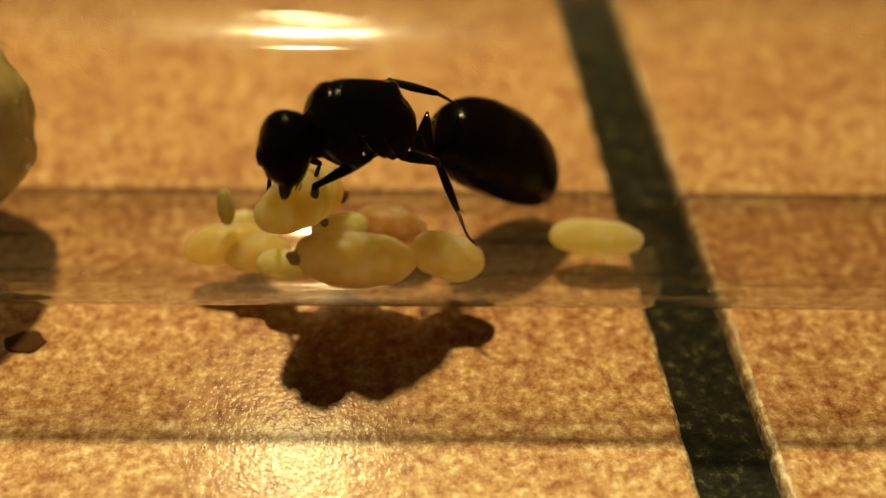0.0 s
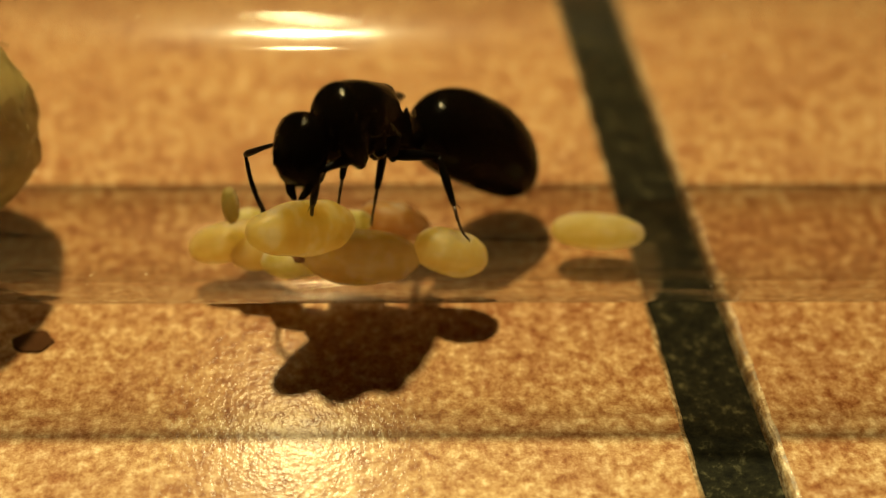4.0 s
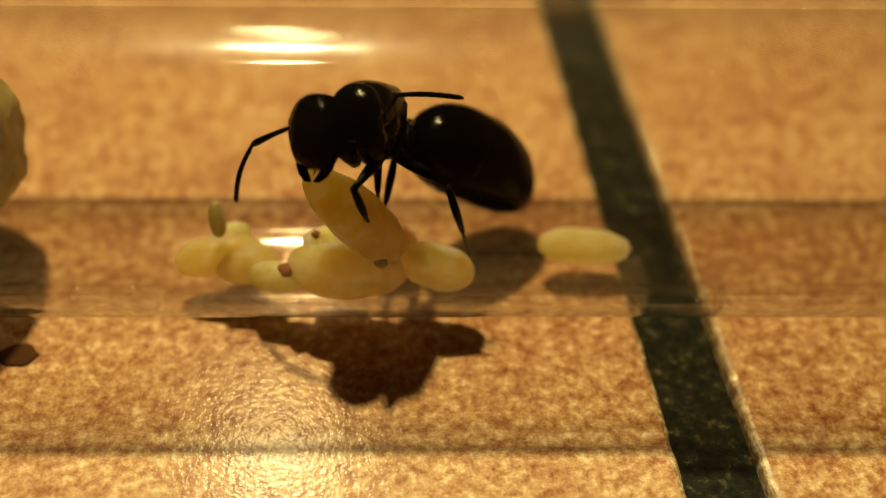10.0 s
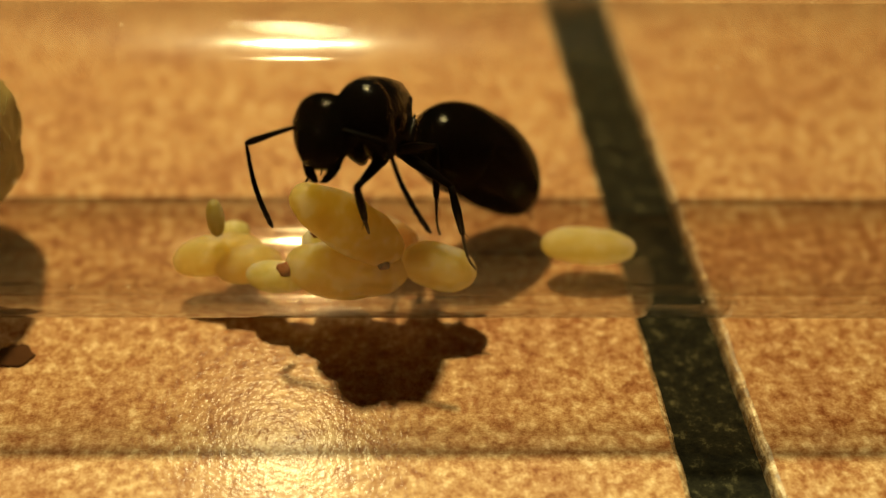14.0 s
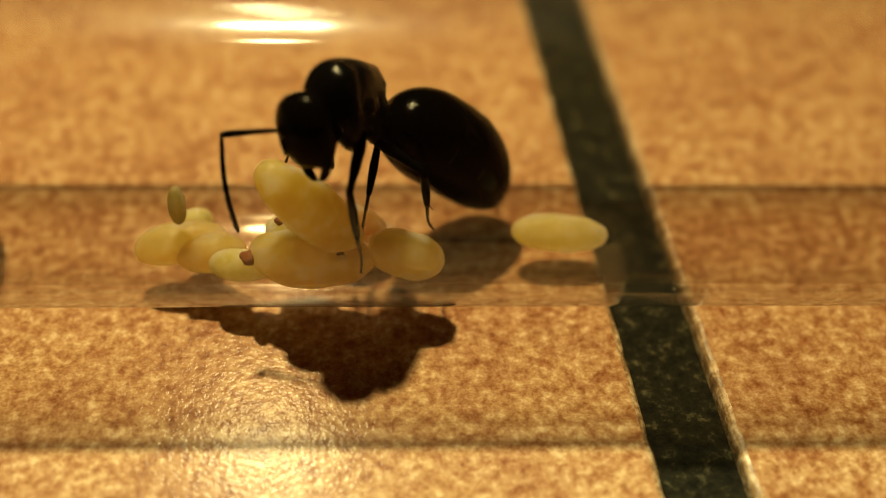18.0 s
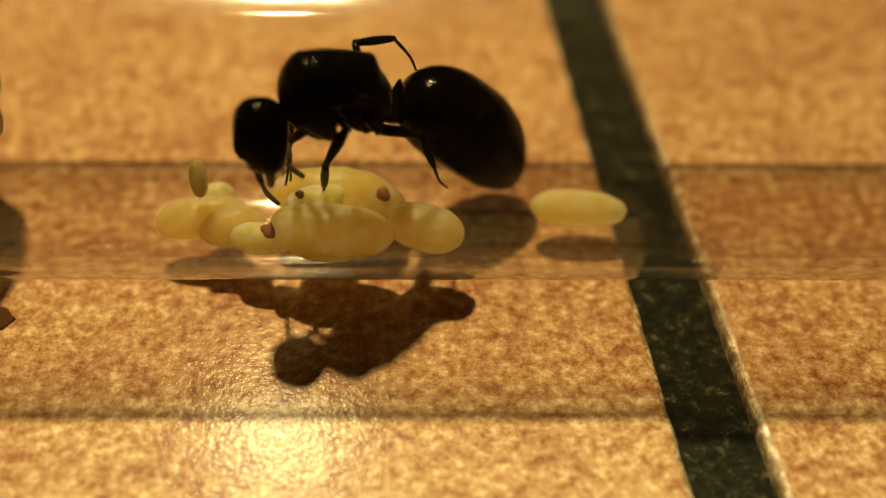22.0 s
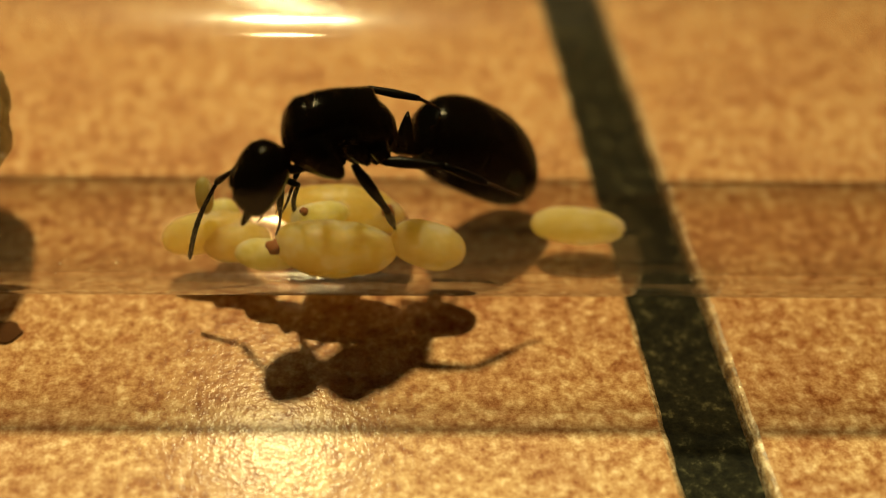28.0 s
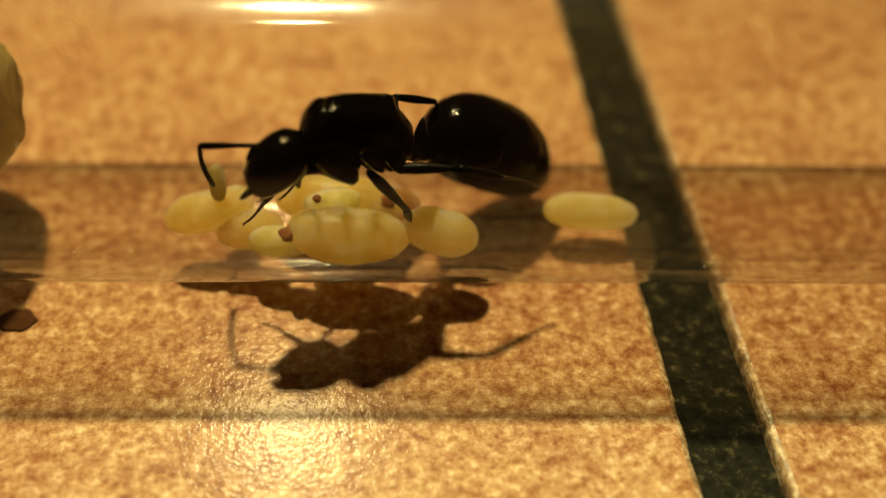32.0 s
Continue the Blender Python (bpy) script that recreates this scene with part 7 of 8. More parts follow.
    walk(ant_parts['femurMR'], path([
        (0, 8.97, 0.72, -2.10, -91.2, -64.2, -47.4), (0.5, 8.88, 0.74, -2.22, -89.0, -64.4, -50.2), (1, 8.82, 0.76, -2.35, -84.9, -64.4, -55.0),
        (1.5, 8.54, 0.78, -2.35, -76.9, -61.9, -63.9), (2, 8.30, 0.85, -2.32, -72.7, -59.0, -69.0), (2.5, 8.21, 0.80, -2.37, -75.8, -60.8, -65.3),
        (3, 8.20, 0.83, -2.43, -80.0, -62.6, -60.7), (3.5, 8.16, 0.72, -2.38, -77.2, -62.6, -63.9), (4, 8.18, 0.77, -2.35, -74.3, -62.2, -67.0),
        (4.5, 8.10, 0.71, -2.29, -72.5, -62.2, -68.9), (5, 8.11, 0.75, -2.26, -70.7, -62.1, -70.9), (5.5, 8.12, 0.80, -2.22, -68.6, -62.0, -73.1),
        (6, 8.14, 0.82, -2.17, -65.9, -61.8, -76.0), (6.5, 8.13, 0.83, -2.07, -67.5, -61.9, -74.3), (7, 8.02, 0.72, -1.95, -70.5, -61.8, -71.3),
        (7.5, 7.98, 0.81, -2.11, -63.2, -60.3, -79.5), (8, 7.91, 0.92, -2.27, -58.5, -58.8, -84.8), (8.5, 7.88, 0.85, -1.97, -54.3, -57.7, -89.6),
        (9, 7.88, 0.78, -1.67, -50.4, -56.9, -93.6), (9.5, 7.86, 0.81, -1.63, -50.1, -56.1, -94.2), (10, 7.88, 0.81, -1.59, -49.7, -55.3, -95.0),
        (10.5, 7.89, 0.78, -1.76, -56.3, -57.8, -87.5), (11, 7.95, 0.87, -1.98, -65.6, -59.9, -77.0), (11.5, 7.88, 0.76, -1.88, -59.3, -57.9, -84.5),
        (12, 7.83, 0.84, -1.76, -54.2, -56.2, -90.5), (12.5, 7.77, 0.95, -1.76, -53.0, -57.5, -91.5), (13, 7.75, 0.96, -1.79, -52.4, -58.2, -92.4),
        (13.5, 7.78, 0.94, -1.74, -55.3, -56.7, -89.6), (14, 7.81, 0.96, -1.65, -59.0, -55.6, -85.4), (14.5, 7.83, 0.91, -1.70, -59.1, -56.4, -85.5),
        (15, 7.82, 0.90, -1.72, -59.5, -57.0, -85.1), (15.5, 7.80, 0.92, -1.74, -60.1, -57.6, -84.5), (16, 7.77, 0.93, -1.76, -60.6, -58.2, -84.0),
        (16.5, 7.73, 0.96, -1.79, -61.4, -58.5, -83.3), (17, 7.69, 0.98, -1.85, -62.6, -59.0, -82.2), (17.5, 7.62, 1.06, -1.83, -63.1, -58.1, -81.7),
        (18, 7.56, 1.16, -1.80, -63.6, -57.3, -81.2), (18.5, 7.51, 1.15, -1.59, -63.0, -54.9, -82.8), (19, 7.43, 1.01, -1.27, -62.4, -52.9, -83.9),
        (19.5, 7.42, 1.01, -1.67, -67.7, -53.9, -78.4), (20, 7.47, 1.12, -2.20, -72.5, -54.4, -73.0), (20.5, 7.51, 1.29, -2.59, -86.7, -56.2, -55.7),
        (21, 7.63, 1.60, -2.96, -110.0, -54.5, -27.4), (21.5, 8.00, 1.48, -3.06, -107.6, -58.7, -31.0), (22, 8.26, 1.36, -3.00, -110.4, -61.9, -28.4),
        (22.5, 8.32, 1.47, -2.99, -106.1, -62.1, -32.9), (23, 8.34, 1.44, -2.96, -104.5, -62.0, -34.6), (23.5, 8.42, 1.35, -2.89, -108.2, -61.3, -30.4),
        (24, 8.50, 1.24, -2.82, -112.9, -60.3, -25.1), (24.5, 8.51, 1.19, -2.87, -114.6, -59.8, -23.2), (25, 8.46, 1.30, -2.84, -104.8, -60.8, -33.3),
        (25.5, 8.49, 1.22, -2.81, -96.6, -62.0, -43.1), (26, 8.50, 1.15, -2.77, -88.7, -63.0, -52.0), (26.5, 8.62, 1.18, -2.75, -80.3, -63.9, -61.5),
        (27, 8.66, 1.08, -2.69, -73.0, -64.6, -69.6), (27.5, 8.73, 0.98, -2.61, -66.1, -64.9, -77.1), (28, 8.83, 0.87, -2.49, -59.4, -64.2, -84.5),
        (28.5, 8.79, 0.70, -2.24, -66.7, -66.4, -76.2), (29, 8.78, 0.66, -2.07, -84.7, -69.1, -56.8), (29.5, 8.82, 0.63, -2.03, -71.2, -69.0, -71.1),
        (30, 8.79, 0.63, -2.08, -61.3, -67.7, -82.0), (30.5, 8.80, 0.61, -2.13, -72.0, -71.1, -70.8), (31, 8.84, 0.57, -2.14, -88.0, -73.6, -54.4),
        (31.5, 8.85, 0.58, -2.12, -73.2, -73.7, -69.7), (32, 8.83, 0.58, -2.16, -67.0, -74.0, -76.2),
    ]))
    walk(ant_parts['tibiaMR'], path([
        (0, 9.82, -0.21, 0.51, -31.9, 35.0, -158.2), (0.5, 9.69, -0.22, 0.40, -32.2, 34.9, -158.6), (1, 9.54, -0.27, 0.26, -32.6, 34.8, -159.1),
        (1.5, 9.14, -0.44, 0.21, -32.6, 35.4, -159.5), (2, 8.84, -0.55, 0.17, -32.6, 35.8, -160.0), (2.5, 8.81, -0.49, 0.17, -33.1, 35.5, -160.1),
        (3, 8.85, -0.33, 0.14, -33.7, 34.8, -160.1), (3.5, 8.74, -0.48, 0.19, -33.7, 35.1, -160.3), (4, 8.71, -0.47, 0.21, -33.6, 35.2, -160.2),
        (4.5, 8.59, -0.56, 0.27, -33.6, 35.5, -160.3), (5, 8.55, -0.53, 0.31, -33.4, 35.6, -160.1), (5.5, 8.51, -0.51, 0.34, -33.3, 35.7, -160.0),
        (6, 8.47, -0.51, 0.39, -33.1, 35.9, -159.8), (6.5, 8.50, -0.49, 0.49, -33.3, 35.8, -160.1), (7, 8.46, -0.57, 0.61, -33.5, 35.7, -160.4),
        (7.5, 8.24, -0.60, 0.41, -33.8, 35.9, -160.6), (8, 8.04, -0.57, 0.21, -34.3, 36.0, -160.9), (8.5, 7.89, -0.70, 0.48, -33.6, 36.0, -160.4),
        (9, 7.78, -0.80, 0.76, -33.1, 36.2, -159.8), (9.5, 7.74, -0.80, 0.78, -33.3, 36.1, -160.0), (10, 7.74, -0.84, 0.80, -33.7, 36.0, -160.5),
        (10.5, 7.96, -0.77, 0.69, -34.0, 35.4, -160.6), (11, 8.28, -0.54, 0.53, -34.6, 34.8, -160.8), (11.5, 8.03, -0.78, 0.58, -35.0, 35.1, -161.4),
        (12, 7.81, -0.78, 0.65, -35.1, 35.3, -161.6), (12.5, 7.73, -0.61, 0.69, -35.3, 35.1, -161.5), (13, 7.69, -0.57, 0.67, -35.7, 34.7, -161.8),
        (13.5, 7.79, -0.65, 0.69, -35.6, 34.6, -161.8), (14, 7.94, -0.68, 0.74, -35.6, 34.9, -161.6), (14.5, 7.96, -0.69, 0.72, -35.8, 34.4, -161.9),
        (15, 7.96, -0.67, 0.71, -36.3, 34.1, -162.2), (15.5, 7.95, -0.63, 0.71, -36.9, 33.8, -162.5), (16, 7.93, -0.59, 0.70, -37.6, 33.3, -162.9),
        (16.5, 7.91, -0.54, 0.68, -38.2, 32.8, -163.3), (17, 7.89, -0.50, 0.63, -38.9, 32.3, -163.7), (17.5, 7.85, -0.45, 0.64, -39.2, 32.0, -163.8),
        (18, 7.80, -0.39, 0.64, -39.6, 31.6, -163.7), (18.5, 7.72, -0.50, 0.78, -40.7, 30.6, -164.3), (19, 7.61, -0.73, 1.05, -41.6, 30.6, -164.9),
        (19.5, 7.76, -0.66, 0.67, -42.7, 29.6, -165.8), (20, 7.96, -0.50, 0.16, -43.8, 28.7, -166.3), (20.5, 8.42, -0.04, -0.18, -43.0, 28.0, -165.0),
        (21, 9.12, 0.83, -0.60, -42.1, 27.1, -163.1), (21.5, 9.29, 0.71, -0.58, -41.0, 27.8, -162.4), (22, 9.47, 0.71, -0.45, -39.6, 28.4, -161.4),
        (22.5, 9.46, 0.73, -0.43, -39.5, 28.3, -161.2), (23, 9.46, 0.67, -0.40, -39.6, 28.1, -161.0), (23.5, 9.62, 0.65, -0.35, -39.1, 28.4, -160.8),
        (24, 9.80, 0.63, -0.30, -38.5, 28.5, -160.7), (24.5, 9.85, 0.61, -0.36, -38.1, 28.7, -160.7), (25, 9.64, 0.53, -0.30, -37.7, 29.7, -160.2),
        (25.5, 9.48, 0.29, -0.25, -37.8, 30.1, -160.9), (26, 9.32, 0.11, -0.19, -37.5, 31.1, -161.3), (26.5, 9.23, 0.06, -0.15, -36.9, 32.3, -161.4),
        (27, 9.10, -0.08, -0.07, -36.1, 33.6, -161.6), (27.5, 9.00, -0.22, 0.02, -35.4, 34.8, -161.6), (28, 8.95, -0.39, 0.12, -35.1, 35.7, -161.9),
        (28.5, 9.06, -0.43, 0.42, -34.1, 36.6, -161.5), (29, 9.35, -0.20, 0.64, -32.9, 37.0, -160.9), (29.5, 9.15, -0.35, 0.67, -32.5, 38.4, -161.0),
        (30, 8.94, -0.46, 0.60, -33.0, 39.0, -161.7), (30.5, 9.11, -0.27, 0.61, -33.1, 38.7, -161.7), (31, 9.31, -0.09, 0.65, -33.2, 38.3, -161.6),
        (31.5, 9.13, -0.18, 0.66, -32.7, 38.7, -161.4), (32, 9.02, -0.19, 0.63, -32.2, 38.9, -161.1),
    ]))
    walk(ant_parts['femurHL'], path([
        (0, 8.07, 2.17, -1.72, 34.7, -8.8, -172.5), (0.5, 8.00, 2.19, -1.82, 35.5, -9.7, -173.2), (1, 7.93, 2.21, -1.95, 35.5, -11.7, -174.2),
        (1.5, 7.45, 2.10, -1.97, 25.3, -17.4, -167.7), (2, 7.02, 1.97, -1.95, 15.8, -18.7, -159.3), (2.5, 6.89, 1.86, -1.94, 24.6, -19.0, -170.3),
        (3, 6.86, 1.84, -1.97, 32.9, -17.6, 177.7), (3.5, 6.78, 1.69, -1.92, 33.2, -17.0, 176.1), (4, 6.77, 1.68, -1.88, 33.1, -16.5, 175.0),
        (4.5, 6.65, 1.56, -1.82, 33.1, -15.8, 173.3), (5, 6.63, 1.56, -1.78, 33.0, -15.3, 172.3), (5.5, 6.62, 1.57, -1.74, 33.0, -14.6, 171.1),
        (6, 6.64, 1.57, -1.70, 33.5, -13.5, 169.7), (6.5, 6.62, 1.58, -1.60, 34.3, -10.7, 167.7), (7, 6.51, 1.48, -1.51, 35.7, -7.5, 163.8),
        (7.5, 6.45, 1.50, -1.62, 35.1, -6.0, 164.1), (8, 6.36, 1.54, -1.74, 34.4, -4.5, 164.3), (8.5, 6.32, 1.43, -1.47, 36.8, 6.3, 138.1),
        (9, 6.30, 1.33, -1.19, 36.8, 12.4, 138.7), (9.5, 6.27, 1.34, -1.14, 36.8, 12.6, 138.4), (10, 6.28, 1.31, -1.10, 36.6, 12.8, 138.9),
        (10.5, 6.32, 1.27, -1.16, 36.0, 12.0, 137.9), (11, 6.43, 1.33, -1.27, 35.7, 10.3, 138.1), (11.5, 6.34, 1.21, -1.20, 35.2, 12.3, 139.1),
        (12, 6.27, 1.28, -1.12, 34.8, 14.2, 139.5), (12.5, 6.21, 1.35, -1.10, 34.8, 13.4, 139.3), (13, 6.19, 1.34, -1.12, 35.1, 11.9, 138.7),
        (13.5, 6.20, 1.33, -1.11, 35.3, 13.9, 138.6), (14, 6.20, 1.34, -1.06, 35.4, 15.3, 139.5), (14.5, 6.24, 1.30, -1.10, 35.9, 15.9, 138.8),
        (15, 6.25, 1.31, -1.10, 36.4, 15.2, 138.9), (15.5, 6.23, 1.34, -1.10, 37.4, 14.1, 139.1), (16, 6.22, 1.37, -1.09, 38.4, 12.6, 139.2),
        (16.5, 6.19, 1.41, -1.09, 39.5, 11.5, 139.2), (17, 6.16, 1.43, -1.14, 40.7, 10.3, 139.1), (17.5, 6.08, 1.51, -1.16, 42.1, 10.9, 139.8),
        (18, 5.99, 1.61, -1.16, 43.7, 11.7, 140.8), (18.5, 5.94, 1.51, -0.90, 44.1, 16.0, 141.8), (19, 5.85, 1.30, -0.54, 43.8, 20.9, 144.0),
        (19.5, 5.88, 1.37, -0.92, 41.7, 16.6, 141.8), (20, 5.97, 1.63, -1.45, 40.5, 10.9, 141.0), (20.5, 6.18, 2.15, -1.85, 44.1, 5.7, 140.0),
        (21, 6.53, 2.76, -2.26, 38.8, -4.0, 161.1), (21.5, 6.99, 2.79, -2.46, 28.9, -12.8, 173.5), (22, 7.34, 2.73, -2.44, 23.1, -18.8, -179.4),
        (22.5, 7.48, 2.88, -2.40, 25.1, -17.3, 179.3), (23, 7.55, 2.87, -2.33, 25.9, -15.9, 179.1), (23.5, 7.63, 2.80, -2.32, 33.4, -13.1, 179.3),
        (24, 7.71, 2.70, -2.29, 43.0, -9.3, -168.2), (24.5, 7.73, 2.64, -2.32, 43.7, -6.6, -163.9), (25, 7.67, 2.75, -2.25, 43.2, -6.1, -159.3),
        (25.5, 7.72, 2.67, -2.22, 37.4, -12.1, -174.0), (26, 7.74, 2.61, -2.18, 35.6, -18.1, 171.7), (26.5, 7.87, 2.64, -2.15, 38.8, -21.5, 157.5),
        (27, 7.92, 2.55, -2.09, 49.6, -19.4, 134.0), (27.5, 7.99, 2.46, -2.02, 53.7, -15.6, 134.2), (28, 8.09, 2.35, -1.94, 55.9, -11.8, 134.1),
        (28.5, 8.05, 2.18, -1.69, 54.5, -10.8, 134.2), (29, 8.06, 2.15, -1.51, 53.1, -9.8, 134.3), (29.5, 8.07, 2.12, -1.54, 54.6, -10.1, 133.4),
        (30, 8.04, 2.13, -1.62, 56.1, -10.5, 133.2), (30.5, 8.04, 2.12, -1.69, 56.0, -11.4, 132.5), (31, 8.07, 2.09, -1.72, 55.6, -12.1, 132.5),
        (31.5, 8.07, 2.09, -1.75, 55.4, -12.6, 132.5), (32, 8.04, 2.10, -1.82, 55.5, -13.0, 132.5),
    ]))
    walk(ant_parts['tibiaHL'], path([
        (0, 5.23, 1.80, -1.28, 18.3, 52.9, 142.4), (0.5, 5.16, 1.85, -1.33, 19.2, 50.4, 141.1), (1, 5.10, 1.92, -1.36, 19.2, 49.2, 139.9),
        (1.5, 4.75, 1.51, -1.10, 13.7, 55.8, 141.4), (2, 4.46, 1.00, -1.02, 8.5, 60.2, 141.8), (2.5, 4.19, 1.39, -1.00, 13.6, 58.2, 142.4),
        (3, 4.10, 1.95, -1.09, 17.8, 55.6, 142.1), (3.5, 4.01, 1.88, -1.08, 17.7, 55.9, 142.1), (4, 4.00, 1.92, -1.06, 17.5, 57.2, 142.5),
        (4.5, 3.88, 1.88, -1.03, 17.1, 58.9, 143.2), (5, 3.86, 1.93, -1.02, 16.9, 60.7, 143.9), (5.5, 3.85, 2.00, -1.01, 16.7, 62.2, 144.6),
        (6, 3.86, 2.08, -1.02, 16.9, 63.5, 145.5), (6.5, 3.83, 2.19, -1.07, 17.1, 64.9, 146.1), (7, 3.75, 2.28, -1.13, 26.9, 65.6, 156.2),
        (7.5, 3.68, 2.30, -1.32, 17.6, 66.0, 147.3), (8, 3.58, 2.32, -1.51, 16.6, 64.6, 146.2), (8.5, 4.17, 3.35, -1.79, 52.8, 52.9, -178.8),
        (9, 4.17, 3.20, -1.81, 48.4, 48.8, 174.3), (9.5, 4.15, 3.22, -1.77, 48.4, 49.0, 174.3), (10, 4.15, 3.17, -1.75, 47.2, 49.5, 173.1),
        (10.5, 4.22, 3.17, -1.77, 46.3, 51.4, 172.1), (11, 4.31, 3.24, -1.79, 45.5, 53.1, 171.3), (11.5, 4.20, 3.07, -1.81, 36.1, 56.2, 161.0),
        (12, 4.13, 3.11, -1.83, 19.8, 60.2, 144.5), (12.5, 4.07, 3.19, -1.77, 28.0, 59.5, 154.0), (13, 4.05, 3.21, -1.72, 36.7, 57.0, 163.2),
        (13.5, 4.08, 3.19, -1.80, 47.4, 52.4, 173.9), (14, 4.08, 3.16, -1.83, 52.2, 49.5, 179.3), (14.5, 4.14, 3.14, -1.89, 57.7, 45.3, -174.4),
        (15, 4.14, 3.15, -1.86, 62.0, 41.4, -168.9), (15.5, 4.11, 3.18, -1.80, 66.0, 37.6, -163.5), (16, 4.08, 3.23, -1.73, 69.2, 33.6, -158.8),
        (16.5, 4.04, 3.26, -1.67, 71.7, 29.8, -154.9), (17, 4.01, 3.30, -1.65, 73.3, 26.2, -152.1), (17.5, 3.90, 3.35, -1.70, 73.4, 25.6, -150.5),
        (18, 3.79, 3.40, -1.75, 73.3, 25.0, -149.3), (18.5, 3.75, 3.24, -1.70, 71.2, 25.1, -153.9), (19, 3.66, 2.90, -1.58, 68.1, 26.5, -159.9),
        (19.5, 3.70, 3.09, -1.75, 66.0, 28.4, -160.7), (20, 3.76, 3.42, -2.00, 64.2, 29.0, -160.2), (20.5, 3.97, 4.00, -2.14, 69.1, 20.9, -148.8),
        (21, 3.79, 3.70, -2.06, 68.4, 14.2, -144.1), (21.5, 4.18, 3.11, -1.81, 64.2, 14.8, -152.0), (22, 4.59, 2.71, -1.51, 61.8, 16.8, -158.0),
        (22.5, 4.71, 2.91, -1.53, 62.3, 18.6, -157.0), (23, 4.76, 2.92, -1.53, 62.4, 20.3, -156.3), (23.5, 4.80, 2.83, -1.66, 28.7, 43.1, 156.6),
        (24, 4.91, 2.11, -1.82, 25.0, 40.6, 141.4), (24.5, 4.96, 1.84, -1.98, 23.9, 41.0, 140.7), (25, 4.97, 1.73, -1.95, 23.6, 43.5, 143.4),
        (25.5, 4.90, 2.37, -1.61, 17.5, 43.1, 142.3), (26, 5.02, 3.01, -1.27, 11.0, 42.6, 141.6), (26.5, 5.38, 3.67, -1.09, 44.6, 31.3, 171.0),
        (27, 6.02, 4.52, -1.13, 64.2, 19.8, -179.8), (27.5, 6.04, 4.46, -1.24, 83.7, 8.4, 178.2), (28, 6.11, 4.39, -1.34, 104.6, 0.8, 167.9),
        (28.5, 6.06, 4.23, -1.15, 107.2, 1.3, 165.9), (29, 6.06, 4.20, -1.02, 107.4, 1.6, 166.6), (29.5, 6.11, 4.20, -1.04, 115.5, 0.1, 166.5),
        (30, 6.08, 4.21, -1.09, 123.0, -2.1, 166.6), (30.5, 6.12, 4.21, -1.12, 124.4, -3.0, 167.4), (31, 6.16, 4.18, -1.11, 127.5, -3.8, 166.0),
        (31.5, 6.16, 4.18, -1.12, 129.2, -3.4, 165.6), (32, 6.14, 4.19, -1.16, 128.7, -3.2, 166.6),
    ]))
